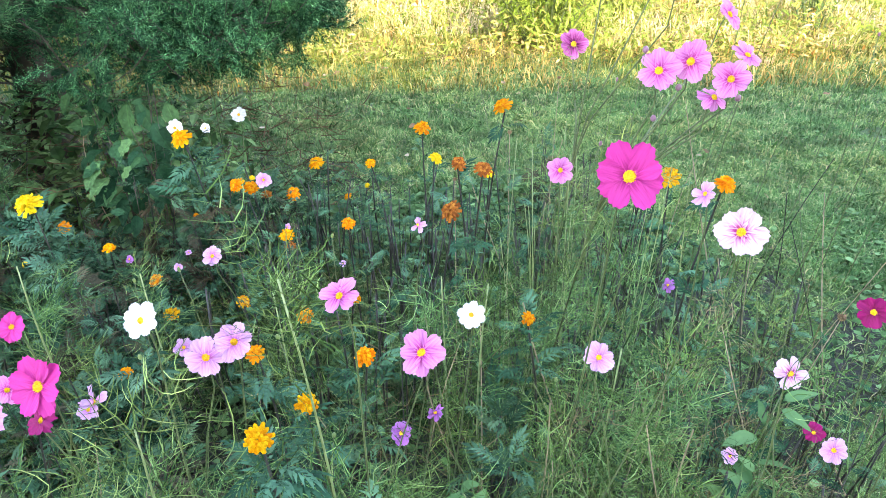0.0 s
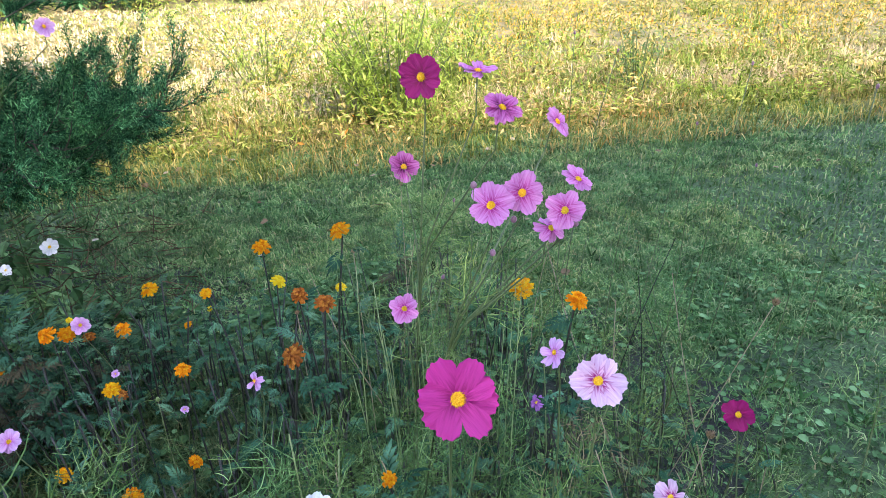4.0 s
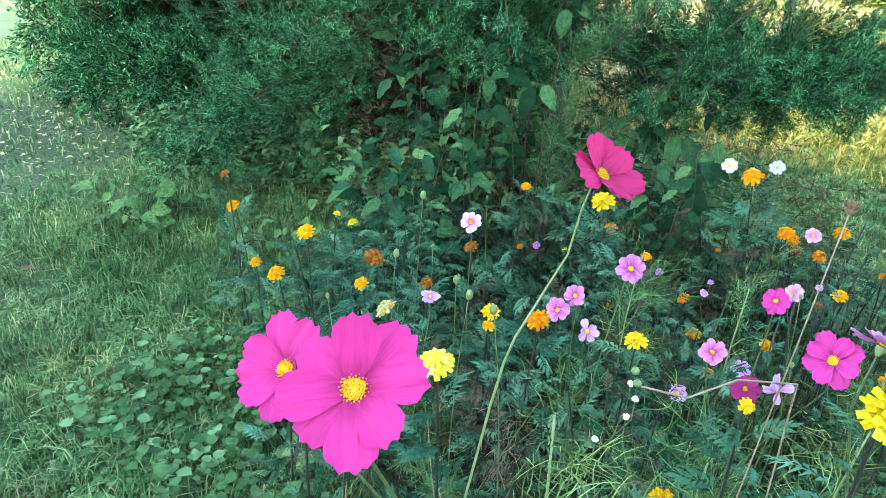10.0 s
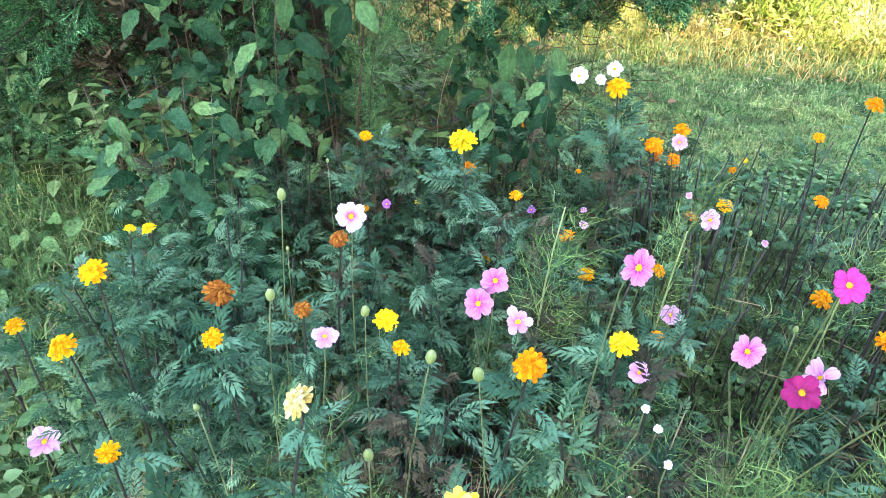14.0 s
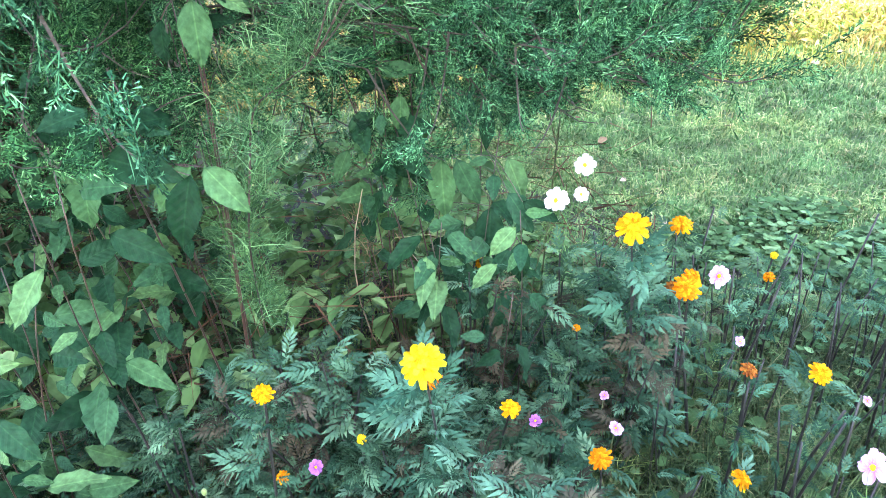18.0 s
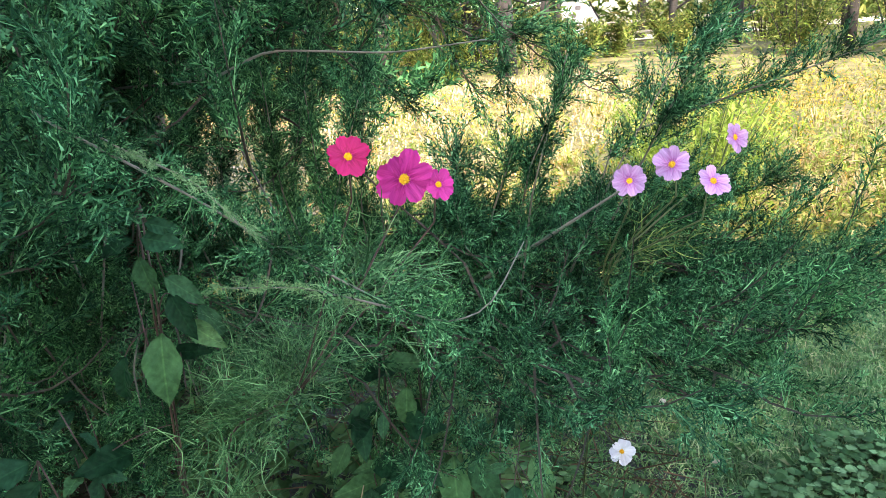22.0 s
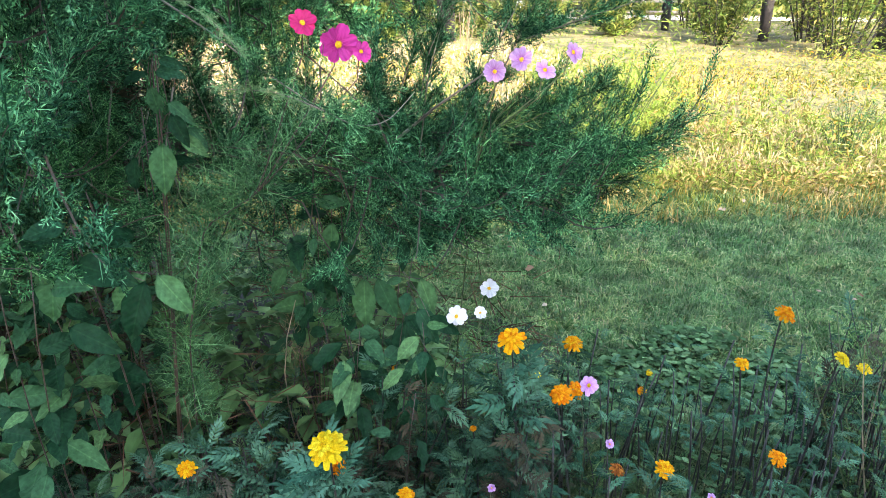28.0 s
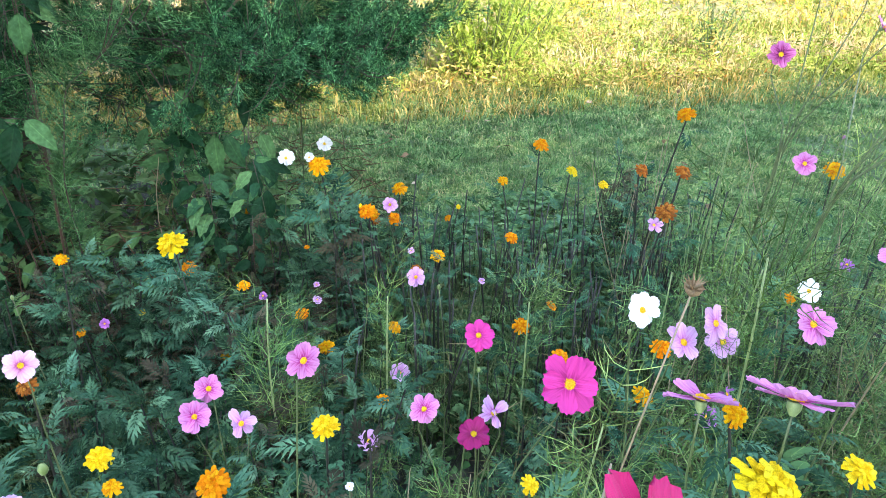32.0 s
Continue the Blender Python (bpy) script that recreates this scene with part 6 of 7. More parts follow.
def cosmos(colour, x, y, z, d, face, base=None, via=None, wilted=False, lush=0, lift=0, pale=False):
    r = np.random.default_rng(int(abs(x * 811 + y * 457 + z * 293) * 10))
    if base is None:
        base = (x + r.normal(0, 0.05), y + r.uniform(0.02, 0.14))
    b = np.array([*base, 0.0])
    state = "withering" if wilted else "open"
    root = tagged(new("cosmos_plant"), f"{state} {COLOUR_WORDS[colour]} cosmos on a thin green stem", "cosmos", "cosmos in the bed")
    root.location = b
    n = unit(np.array(face, float))
    c = np.array([x, y, z]) - b
    neck = c - n * d * 0.12
    joint = neck - n * d * 0.35 - np.array([0, 0, 0.05])
    low = curve_points((0, 0, -0.02), joint, (r.normal(0, 0.03), r.normal(0, 0.03), 0.0), 9)
    if via is not None:
        knots = np.vstack([[(0, 0, -0.02)], np.atleast_2d(via) - b, [joint]])
        k = np.linspace(0, len(knots) - 1, 6 * (len(knots) - 1) + 1)
        low = np.stack([np.interp(k, np.arange(len(knots)), knots[:, c_]) for c_ in range(3)], 1)
        low[1:-1] = (low[:-2] + 2 * low[1:-1] + low[2:]) / 4
    pts = np.vstack([low, [(joint + neck) / 2 + (0, 0, 0.008)], [neck]])
    part("stem", tube(pts, np.linspace(0.0023, 0.0011, len(pts)) * (1.25 if via is not None else 1.0) * (0.6 if pale else 1), 5), red_stem if lush else (calyx_mat if pale else green_stem), root, smooth=True)
    part("foliage", feather_foliage(pts[:-2], lush or int(3 + 5 * z), 0.145 if lush else 0.13, r, 0.2 if lush else 0.1, 0.84 if lush else (0.35 if pale else 0.72), FINE_FEATHERS if lush else FEATHERS), lush_thread if lush else thread_leaf, root)
    disc = new("flower_disc", DISC)
    disc.parent = root
    spin = r.uniform(0, 360)
    disc.matrix_basis = Matrix.Translation(c) @ turn_to(n) @ pose(0, 0, 0, 0, 0, spin) @ Matrix.Scale(d * 0.205, 4)
    count = 8 if not wilted else 6
    rel = 0.5 / 0.205
    for i in range(count):
        kind = r.choice([0, 1, 2, 1, 2, 3], p=[0.3, 0.2, 0.25, 0.1, 0.1, 0.05]) if not wilted else r.choice([3, 4, 1])
        pt = new("petal", PETAL_MESH[colour][kind])
        pt.parent = disc
        sc = rel * r.uniform(0.88, 1.08)
        pt.matrix_basis = pose(0, 0, 0.05 + 0.03 * (i % 2), 0, 0, 360 * i / count + r.uniform(-8, 8)) @ pose(0, 0, 0, r.uniform(-6, 14) + lift if not wilted else r.uniform(-60, 40), r.uniform(-6, 6), 0) @ Matrix.Diagonal((sc * r.uniform(0.95, 1.1), sc, sc, 1))
    cal = new("calyx", CALYX)
    cal.parent = root
    cal.matrix_basis = Matrix.Translation(c - n * d * 0.17) @ turn_to(n) @ Matrix.Diagonal((d * 0.5, d * 0.5, d * 0.36, 1))


# the tall stem that climbs through the cedar
LUSH_STEM = [(-1.643, 2.258, 0.392), (-1.586, 2.117, 0.768), (-1.533, 2.17, 1.049), (-1.38, 2.08, 1.16), (-1.26, 2.08, 1.34)]
cosmos("magenta", 0.242, 0.659, 1.295, 0.074, (0.02, -0.93, 0.36), base=(0.16, 1.02))
cosmos("pale", 0.490, 0.907, 1.087, 0.075, (-0.43, -0.81, 0.40), base=(0.44, 1.2))
cosmos("lilac", 0.414, 0.880, 1.165, 0.036, (-0.75, -0.47, 0.47), base=(0.38, 1.2), wilted=True)
cosmos("pink", 0.401, 1.145, 1.265, 0.071, (-0.24, -0.81, 0.54), base=(0.2, 1.3), via=(0.34, 1.22, 0.98))
cosmos("pink", 0.452, 1.148, 1.280, 0.071, (-0.28, -0.94, 0.21), base=(0.2, 1.3), via=(0.34, 1.22, 0.98))
cosmos("pink", 0.505, 1.098, 1.264, 0.064, (-0.39, -0.89, 0.22), base=(0.2, 1.3), via=(0.34, 1.22, 0.98))
cosmos("pink", 0.491, 1.118, 1.227, 0.052, (0.26, -0.68, 0.68), base=(0.2, 1.3), via=(0.34, 1.22, 0.98), wilted=True)
cosmos("pink", 0.556, 1.176, 1.281, 0.056, (0.30, -0.35, 0.89), base=(0.2, 1.3), via=(0.34, 1.22, 0.98))
cosmos("plum", 0.309, 1.474, 1.230, 0.063, (-0.22, -0.95, 0.24), base=(0.24, 1.42), via=(0.32, 1.4, 1.05))
cosmos("pink", 0.662, 1.566, 1.267, 0.073, (0.54, -0.59, 0.59), base=(0.2, 1.3), via=(0.34, 1.22, 0.98))
cosmos("dark", 0.342, 1.406, 1.418, 0.087, (-0.28, -0.91, 0.29), base=(0.24, 1.42), via=(0.32, 1.4, 1.05))
cosmos("pink", 0.445, 1.399, 1.422, 0.070, (0.10, -0.15, 0.98), base=(0.24, 1.42), via=(0.32, 1.4, 1.05))
cosmos("plum", 0.458, 1.285, 1.381, 0.070, (0.21, -0.52, 0.83), base=(0.24, 1.42), via=(0.32, 1.4, 1.05))
cosmos("pink", 0.266, 1.253, 1.035, 0.057, (-0.20, -0.87, 0.45))
cosmos("dark", 0.881, 1.101, 0.793, 0.067, (-0.67, -0.67, 0.33))
cosmos("white", -0.782, 2.446, 0.738, 0.060, (0.04, -0.83, 0.56))
cosmos("white", -0.914, 2.172, 0.790, 0.058, (0.02, -0.92, 0.39))
cosmos("white", -0.839, 2.244, 0.761, 0.036, (-0.03, -0.86, 0.51))
cosmos("lilac", -0.590, 2.019, 0.663, 0.053, (0.27, -0.88, 0.38))
cosmos("lilac", -0.031, 1.333, 0.868, 0.041, (-0.48, -0.62, 0.62), wilted=True)
cosmos("lilac", -0.586, 1.493, 0.689, 0.053, (0.14, -0.79, 0.60))
cosmos("pink", -0.075, 0.653, 1.148, 0.050, (-0.42, -0.32, 0.85))
cosmos("white", 0.083, 0.944, 0.905, 0.047, (-0.06, -0.84, 0.54))
cosmos("pink", 0.003, 0.831, 0.915, 0.075, (0.06, -0.62, 0.78))
cosmos("white", -0.374, 0.745, 1.044, 0.050, (0.05, -0.8, 0.6))
cosmos("lilac", -0.298, 0.746, 0.977, 0.060, (0.25, -0.66, 0.71))
cosmos("lilac", -0.252, 0.745, 1.006, 0.054, (0.27, -0.77, 0.57))
cosmos("magenta", -0.501, 0.680, 0.983, 0.084, (-0.15, -0.76, 0.63))
cosmos("magenta", -0.600, 0.793, 0.996, 0.046, (-0.06, -0.77, 0.64))
cosmos("lilac", -0.555, 0.840, 0.800, 0.053, (-0.68, -0.52, 0.52), wilted=True)
cosmos("lilac", 0.273, 0.801, 0.931, 0.049, (-0.16, -0.76, 0.63))
cosmos("violet", -0.054, 0.963, 0.600, 0.047, (-0.15, -0.70, 0.70))
cosmos("violet", 0.012, 1.000, 0.620, 0.039, (0.55, -0.59, 0.59), wilted=True)
cosmos("pale", 0.696, 1.003, 0.720, 0.063, (-0.77, -0.45, 0.45), wilted=True)
cosmos("dark", 0.741, 0.949, 0.620, 0.041, (-0.54, -0.60, 0.59))
cosmos("lilac", 0.772, 0.924, 0.600, 0.052, (-0.24, -0.71, 0.66))
cosmos("lilac", 0.562, 0.890, 0.620, 0.031, (-0.51, -0.46, 0.72))
cosmos("violet", 0.554, 1.336, 0.700, 0.037, (-0.21, -0.69, 0.69), wilted=True)
cosmos("eye", -1.335, 1.048, 0.849, 0.056, (0.23, -0.75, 0.62))
cosmos("lilac", -1.331, 0.861, 0.716, 0.048, (0.19, -0.19, 0.96))
cosmos("lilac", -1.978, 0.847, 0.310, 0.070, (0.10, -0.29, 0.95))
cosmos("pink", -1.092, 1.105, 0.645, 0.066, (0.26, -0.73, 0.63))
cosmos("pink", -1.063, 1.144, 0.680, 0.060, (0.04, -0.92, 0.39))
cosmos("pink", -0.854, 0.822, 0.964, 0.056, (0.51, -0.78, 0.35))
cosmos("lilac", -1.007, 1.112, 0.607, 0.063, (-0.18, -0.70, 0.70), wilted=True)
cosmos("pink", -0.677, 0.820, 0.846, 0.049, (0.26, -0.85, 0.45))
cosmos("dark", -0.605, 0.777, 0.821, 0.053, (-0.35, -0.60, 0.72))
cosmos("stripe", -0.408, 0.241, 1.276, 0.082, (0.05, -0.71, 0.71), base=(-0.33, 0.52), lift=9)
cosmos("stripe", -0.236, 0.278, 1.323, 0.089, (0.45, -0.25, 0.86), base=(-0.05, 0.62))
cosmos("crimson", -0.715, 0.136, 1.378, 0.064, (0.62, -0.15, 0.77), base=(-0.86, 0.06), via=[(-0.8, 0.07, 0.9), (-0.752, 0.078, 1.235)], lift=13, pale=True)
cosmos("hot", -0.760, -0.096, 1.308, 0.086, (0.41, -0.67, 0.62), base=(-0.62, 0.42), lift=9)
cosmos("hot", -0.855, -0.056, 1.255, 0.083, (0.05, -0.74, 0.67), base=(-0.7, 0.4), lift=9)
cosmos("violet", -1.447, 1.754, 0.474, 0.031, (0.23, -0.66, 0.71))
cosmos("violet", -1.010, 1.831, 0.472, 0.027, (-0.20, -0.73, 0.66))
cosmos("crimson", -1.255, 2.044, 1.526, 0.059, (0.20, -0.86, 0.47), base=(-1.68, 2.35), via=LUSH_STEM[:4], lush=24)
cosmos("magenta", -1.188, 2.088, 1.482, 0.083, (0.32, -0.95, -0.05), base=(-1.66, 2.33), via=LUSH_STEM, lush=140)
cosmos("magenta", -1.142, 2.104, 1.466, 0.048, (0.44, -0.78, 0.44), base=(-1.64, 2.36), via=LUSH_STEM[:4], lush=24)
cosmos("lilac", -0.821, 2.284, 1.404, 0.056, (-0.27, -0.92, 0.28), base=(-0.9, 2.5), via=(-0.84, 2.4, 1.2))
cosmos("lilac", -0.765, 2.238, 1.438, 0.060, (-0.58, -0.74, 0.34), base=(-0.9, 2.5), via=(-0.84, 2.4, 1.2))
cosmos("lilac", -0.722, 2.179, 1.421, 0.055, (0.21, -0.74, 0.64), base=(-0.9, 2.5), via=(-0.84, 2.4, 1.2))
cosmos("lilac", -0.594, 2.406, 1.440, 0.058, (0.51, -0.81, 0.30), base=(-0.9, 2.5), via=(-0.84, 2.4, 1.2))
cosmos("pink", -0.477, 0.445, 1.150, 0.072, (0.22, 0.42, 0.87))
cosmos("pink", -0.432, 0.388, 1.190, 0.078, (0.3, 0.4, 0.86))
cosmos("lilac", -0.019, 1.012, 0.753, 0.070, (-0.61, -0.69, 0.38))
cosmos("lilac", -0.652, 1.350, 0.500, 0.051, (-0.08, -0.61, 0.79))
cosmos("lilac", -0.754, 1.075, 0.550, 0.047, (-0.07, -0.66, 0.75))
cosmos("white", -0.802, 0.782, 0.741, 0.014, (0.1, -0.6, 0.8))
cosmos("white", -0.778, 0.686, 0.736, 0.014, (0.1, -0.6, 0.8))
cosmos("white", -0.783, 0.758, 0.727, 0.014, (0.1, -0.6, 0.8))
cosmos("white", -0.82, 0.66, 0.68, 0.014, (0.1, -0.6, 0.8))
cosmos("lilac", -0.526, 1.990, 0.500, 0.026, (0.1, -0.6, 0.8))
cosmos("lilac", -0.847, 1.908, 0.450, 0.022, (0.1, -0.6, 0.8))
cosmos("lilac", -0.848, 1.815, 0.450, 0.030, (0.1, -0.6, 0.8))
cosmos("lilac", -0.317, 1.836, 0.450, 0.024, (0.1, -0.6, 0.8))

# feathery clumps between the flowers
CLUMPS = []
for i in range(6):
    r = np.random.default_rng(80 + i)
    root = tagged(new("cosmos_clump"), "feathery green cosmos foliage without open flowers", "cosmos", "feathery cosmos clumps")
    hgt = 0.55 + 0.05 * i
    for s in range(4):
        tip = np.array([r.normal(0, 0.12), r.normal(0, 0.12), hgt * r.uniform(0.75, 1.15)])
        pts = curve_points((0, 0, -0.02), tip, (r.normal(0, 0.03), r.normal(0, 0.03), 0), 7)
        stem = part("stem", tube(pts, np.linspace(0.0032, 0.0012, 7), 4), (green_stem, dark_stem, green_stem, tan_stem)[(i + s) % 4], root)
        part("foliage", feather_foliage(pts, 9, 0.14, r, 0.2, 1.0), dry_thread if (i == 4 and s == 0) else thread_leaf, stem)
    CLUMPS.append(root)
spots = []
r = np.random.default_rng(19)
while len(spots) < 62:
    x, y = r.uniform(-1.5, 1.25), r.uniform(0.45, 2.2)
    dense = (0.45 if y < 0.8 else 0.02) if x < -0.75 else ((0.9 if x > 0.1 or y < 0.8 else 0.06) if y < 1.25 else (0.4 if x > 0.3 else 0.0))
    if r.random() < dense:
        spots.append((x, y))
for i, (x, y) in enumerate(spots):
    m = pose(x, y, 0, r.uniform(-10, 10), r.uniform(-10, 10), r.uniform(0, 360))
    sc = r.uniform(0.75, 1.1) * (0.85 if y < 0.7 else 1)
    if i < 6:
        CLUMPS[i].matrix_basis = m
    else:
        copy_thing(CLUMPS[i % 6], m).scale = (sc,) * 3

def feather_shoot(x, y, z, leaves, size, thick=0.0036):
    """One upright shoot set all round with feathery leaves."""
    r = np.random.default_rng(int(abs(x * 733 + y * 419) * 10))
    root = tagged(new("cosmos_shoot"), "upright bright green cosmos shoot with feathery leaves and no flower", "cosmos", "feathery cosmos shoots")
    root.location = (x + r.normal(0, 0.02), y + 0.03, 0)
    tip = np.array([x, y, z]) - np.array(root.location)
    pts = curve_points((0, 0, -0.02), tip, (r.normal(0, 0.015), 0, 0), 9)
    part("stem", tube(pts, np.linspace(thick, thick * 0.45, 9), 5), calyx_mat, root, smooth=True)
    part("foliage", feather_foliage(pts, leaves, size, r, 0.35, 1.0, FINE_FEATHERS), thread_leaf, root)


feather_shoot(-0.18, 0.76, 1.1, 30, 0.17)
feather_shoot(-0.68, 1.3, 0.76, 18, 0.14)
feather_shoot(-0.94, 1.27, 0.8, 28, 0.17)
feather_shoot(-0.36, 1.25, 0.74, 20, 0.15)
feather_shoot(-0.76, 0.24, 1.06, 20, 0.15)
feather_shoot(-0.62, 0.62, 0.8, 22, 0.17)
feather_shoot(-0.42, 0.72, 0.86, 22, 0.16)
feather_shoot(0.12, 1.12, 0.85, 22, 0.16)
feather_shoot(0.36, 0.98, 0.8, 26, 0.18)
feather_shoot(0.02, 1.3, 0.75, 16, 0.15)
# tall yellow-green stems with short threads
r = np.random.default_rng(77)
for _ in range(14):
    feather_shoot(r.uniform(0.16, 0.62), r.uniform(1.15, 1.75), r.uniform(0.75, 1.08), 8, r.uniform(0.09, 0.14), 0.002)

# dry tangle between the living stems
k = 2400
dp = np.stack([r.uniform(-1.0, 1.15, k), r.uniform(0.5, 1.5, k), 0.03 + 0.5 * r.random(k) ** 1.4], 1)
dp = dp[np.sin(4.1 * dp[:, 0] + 2 * np.sin(5 * dp[:, 1])) * np.cos(3.7 * dp[:, 1]) + r.normal(0, 0.35, k) > -0.05]
ARC = [(np.array(v), np.array(f)) for v, f in (strip((0, 0, 0), (0, 1, 0), (0.22, 0, 0.12), 0.02), strip((0, 0, 0), (0.2, 0.9, 0.1), (-0.15, 0, 0.2), 0.018), strip((0, 0, 0), (0, 1, -0.2), (0.08, 0, -0.1), 0.02))]
stuff("dry_cosmos_tangle", mixed_spread(ARC, dp, any_way(len(dp), -30, 60, r), r.uniform(0.06, 0.16, len(dp)), roll=r.uniform(0, 6, len(dp))), dry_thread, "tangle of dry tan cosmos threads between the green stems", "dry foliage")

# ---- seed heads, buds and wiry stems ----
def bud_shape(n=8):
    v, t = [], []
    prof = ((0.08, -0.5), (0.4, -0.3), (0.5, 0.0), (0.36, 0.32), (0.04, 0.5))
    for r_, z in prof:
        v += [(r_ * math.cos(2 * math.pi * i / n), r_ * math.sin(2 * math.pi * i / n), z) for i in range(n)]
    for j in range(len(prof) - 1):
        for i in range(n):
            a, c = j * n + i, j * n + (i + 1) % n
            t += [(a, c, c + n), (a, c + n, a + n)]
    return np.array(v), np.array(t)


SEED = data_mesh("seed_head", *cup(0.12, 0.3, 0.35, 8), litter_mat)
AWN = data_mesh("seed", *[np.array(q) for q in spike((0, 0.1, 0), (0, 0.55, 0), 0.06)], litter_mat)
GREEN_BUD_PLACES = ((0.375, 1.15, 1.30), (0.44, 1.15, 1.235), (0.545, 1.15, 1.215), (0.405, 1.15, 1.18))
bud_green = plain_mat("bud_green", [(0.3, (0.075, 0.125, 0.035)), (0.7, (0.14, 0.2, 0.06))], 0.5, 60, 0.1)
bud_dark = plain_mat("bud_purple", [(0.3, (0.12, 0.05, 0.09)), (0.7, (0.24, 0.12, 0.16))], 0.5, 60, 0.1)
BUD = {m.name: data_mesh("bud", *bud_shape(), m, True) for m in (bud_green, bud_dark)}


def topped_stem(name, label, category, group, top_name, top_mesh, x, y, z, size, base, mat, bow=(0, 0, 0), radius=0.0022, wide=1.0):
    root = tagged(new(name), label, category, group)
    root.location = (*base, 0)
    tip = np.array([x - base[0], y - base[1], z])
    pts = curve_points((0, 0, -0.02), tip, bow, 9)
    part("stem", tube(pts, np.linspace(radius * 1.5, radius * 0.7, 9), 5), mat, root, smooth=True)
    top = new(top_name, top_mesh)
    top.parent = root
    top.matrix_basis = Matrix.Translation(tip) @ turn_to(pts[-1] - pts[-2]) @ Matrix.Diagonal((size * wide, size * wide, size, 1))
    for i in range(16 if top_mesh is SEED else 0):
        awn = new("seed", AWN)
        awn.parent = top
        awn.matrix_basis = pose(0, 0, 0.2, 0, 0, i * 137.5) @ pose(0, 0, 0, math.degrees(math.atan2(0.3 + 0.12 * i, 1.0)), 0, 0)


for x, y, z, s, bx, by in ((-0.548, 0.392, 1.305, 0.024, -0.6, 0.62), (-0.336, 0.213, 1.3, 0.034, -0.36, 0.6), (0.36, 1.99, 1.0, 0.02, 0.36, 2.05), (0.2, 1.75, 0.92, 0.02, 0.22, 1.8), (0.05, 1.6, 0.85, 0.018, 0.05, 1.7), (0.95, 1.15, 1.0, 0.025, 0.8, 1.4), (0.75, 1.0, 0.85, 0.025, 0.7, 1.15)):
    topped_stem("dried_cosmos", "dry tan cosmos stem with a spiky brown seed head", "seed head", "dry cosmos seed heads", "seed_head", SEED, x, y, z, s, (bx, by), tan_stem, radius=0.0011)
BUDS = ((-1.428, 0.962, 0.928), (-1.255, 0.853, 0.792), (-1.392, 0.802, 0.84), (-1.112, 0.663, 0.89), (-1.048, 0.645, 0.889), (-1.19, 0.63, 0.72))
r = np.random.default_rng(31)
for x, y, z in GREEN_BUD_PLACES:
    topped_stem("budded_stem", "closed cosmos bud on a thin wiry stem", "flower bud", "closed buds over the bed", "bud", BUD["bud_purple"], x, y, z, 0.013, (0.22, 1.3), green_stem, (0.04, 0, 0.05), 0.0009, 0.85)
for i in range(27):
    if i < 8:
        x, y, z = r.uniform(0.3, 1.25), r.uniform(1.2, 2.0), r.uniform(1.0, 1.55)
        bx, by, kind, s = x - 0.1 * r.random(), y + 0.1, "bud_purple", 0.011
    else:
        x, y, z = BUDS[i - 8] if i - 8 < len(BUDS) else (r.uniform(-1.7, 0.6), r.uniform(0.55, 1.6), r.uniform(0.6, 0.85))
        bx, by, kind, s = x + r.normal(0, 0.03), y + 0.05, "bud_green", 0.025 if i - 8 < len(BUDS) else 0.014
    topped_stem("budded_stem", "closed cosmos bud on a thin wiry stem" if i < 8 else "closed green marigold bud on a pale stem", "flower bud", "closed buds over the bed", "bud", BUD[kind], x, y, z, s, (bx, by), green_stem, (r.normal(0, 0.03), 0, 0.02), 0.0014, 0.62)
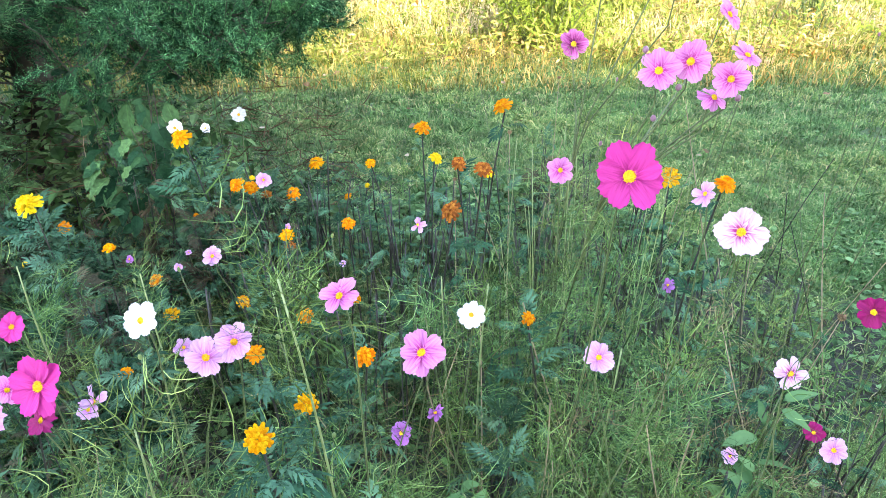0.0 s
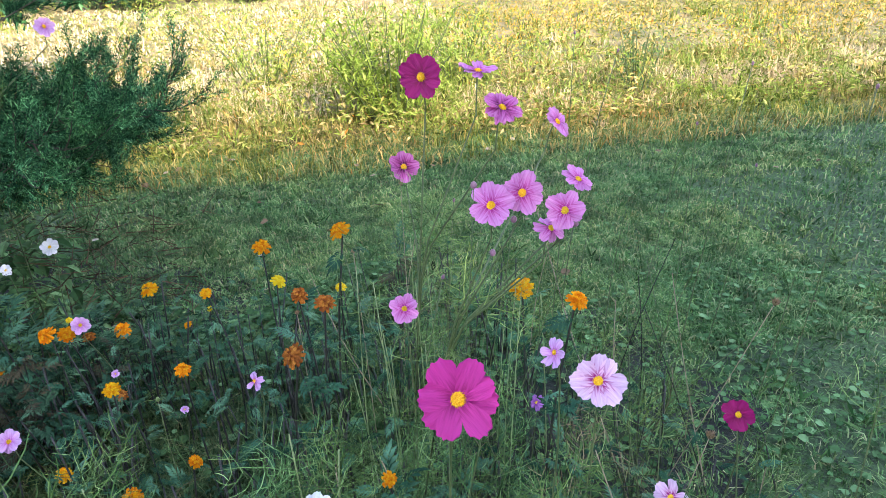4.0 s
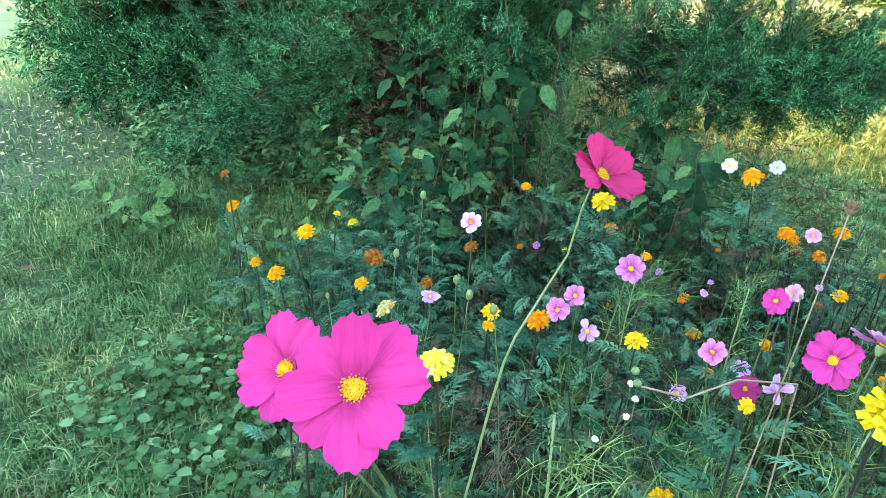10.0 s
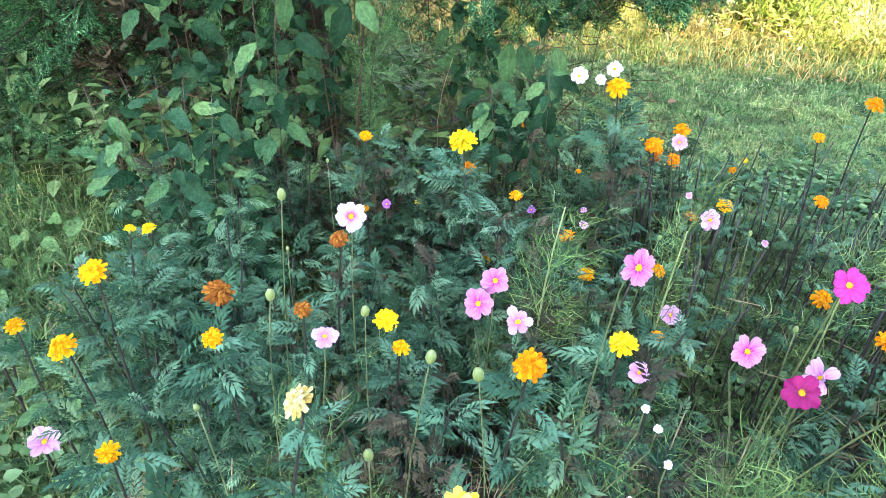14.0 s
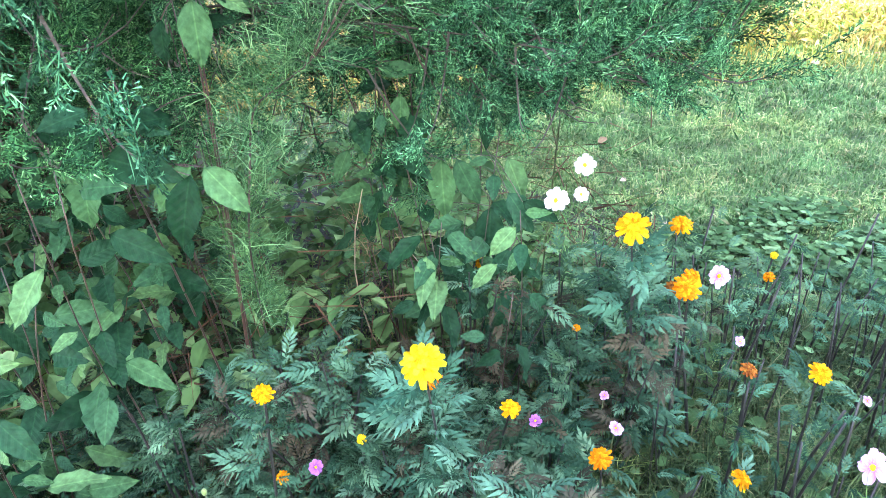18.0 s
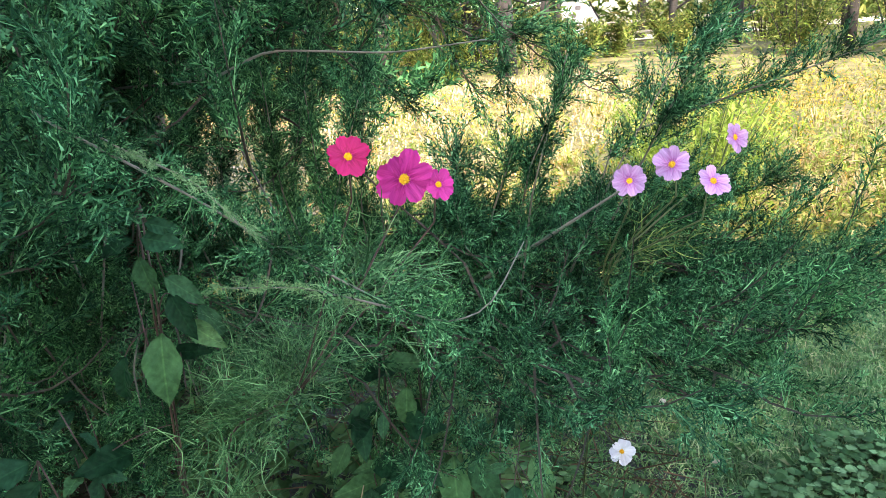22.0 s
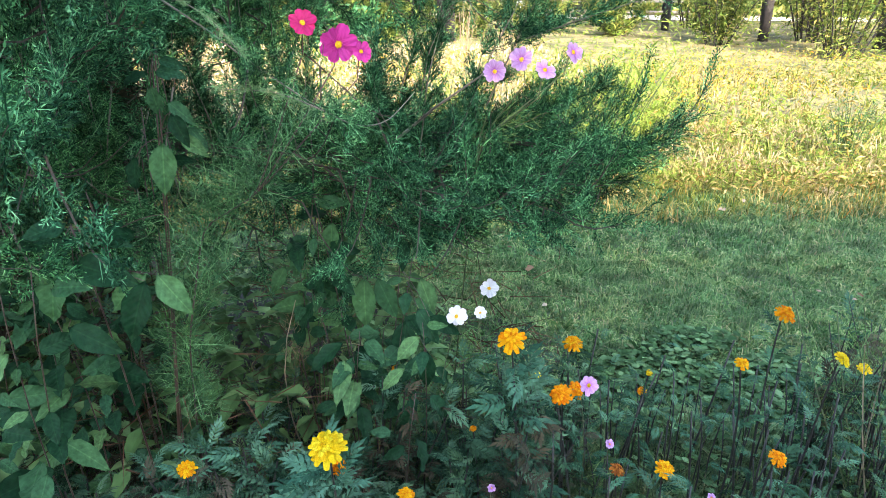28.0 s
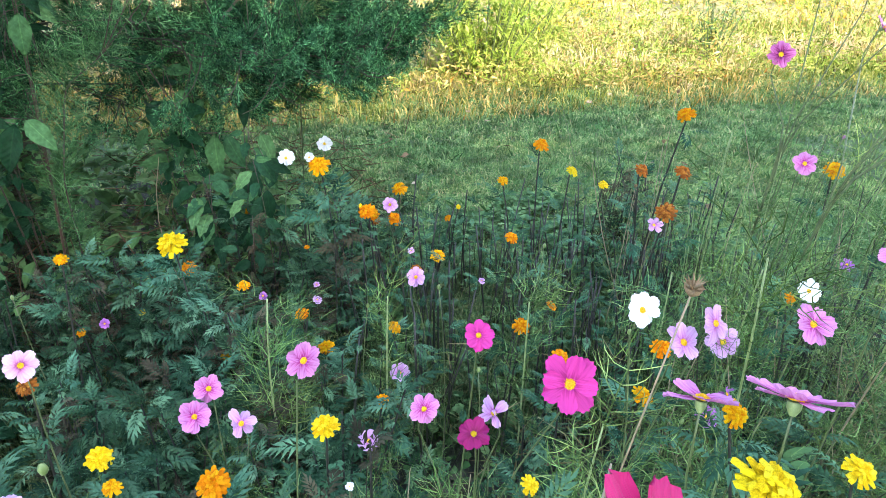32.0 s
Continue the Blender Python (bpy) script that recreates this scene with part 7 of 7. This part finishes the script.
# a fallen stem lying across the flowers
root = tagged(new("fallen_stem"), "fallen tan cosmos stem with two green buds", "stem")
lay = np.array([(-0.50, 0.62, -0.02), (-0.52, 0.52, 0.6), (-0.541, 0.473, 1.052), (-0.6, 0.38, 1.09), (-0.64, 0.32, 1.085), (-0.68, 0.265, 1.117)])
q = np.stack([np.interp(np.linspace(0, 5, 26), np.arange(6), lay[:, j]) for j in range(3)], 1)
part("stem", tube(q, 0.0012, 5), tan_stem, root, smooth=True)
for dx in (0.0, 0.014):
    bud = new("bud", BUD["bud_green"])
    bud.parent = root
    bud.matrix_basis = Matrix.Translation((-0.684 - dx * 0.3, 0.262, 1.121 + dx)) @ pose(0, 0, 0, 70, 30, 0) @ Matrix.Diagonal((0.009, 0.009, 0.014, 1))

# dried growth and a bent stem in the gap between cedar and marigolds
r = np.random.default_rng(91)
withered = tagged(new("withered_plant"), "withered brown plant hanging in the gap under the cedar", "dry plant")
withered.location = (-1.3, 2.46, 0)
for i in range(5):
    tip = np.array([r.normal(0, 0.09), r.normal(0, 0.06), r.uniform(0.55, 0.9)])
    pts = curve_points((0, 0, -0.02), tip, (r.normal(0, 0.04), 0, 0), 7)
    stem = part("stem", tube(pts, np.linspace(0.003, 0.0012, 7), 5), tan_stem if i % 2 else red_stem, withered, smooth=True)
    part("foliage", feather_foliage(pts, 8, 0.09, r, 0.5, 1.0), dry_thread, stem)
bent = tagged(new("bent_stem"), "thin pale green stem snapped over sideways", "stem")
bend_at = np.array([(-1.32, 2.47, -0.02), (-1.312, 2.49, 0.3), (-1.307, 2.5, 0.515), (-1.295, 2.5, 0.527), (-1.2, 2.49, 0.535), (-1.07, 2.46, 0.52)])
part("stem", tube(bend_at, np.linspace(0.0028, 0.0016, 6), 5), calyx_mat, bent, smooth=True)

# the rest of the lawn, round and behind the bed
stuff("far_lawn_grass", join([
    blades(15000, -6.0, 5.5, -5.0, 0.25, 0.03, 0.08, 0.014, 1.5),
    blades(5000, 3.6, 8.0, -2.0, 5.6, 0.03, 0.08, 0.014, 1.5)]), grass_mat, "short mown grass of the open lawn", "grass")
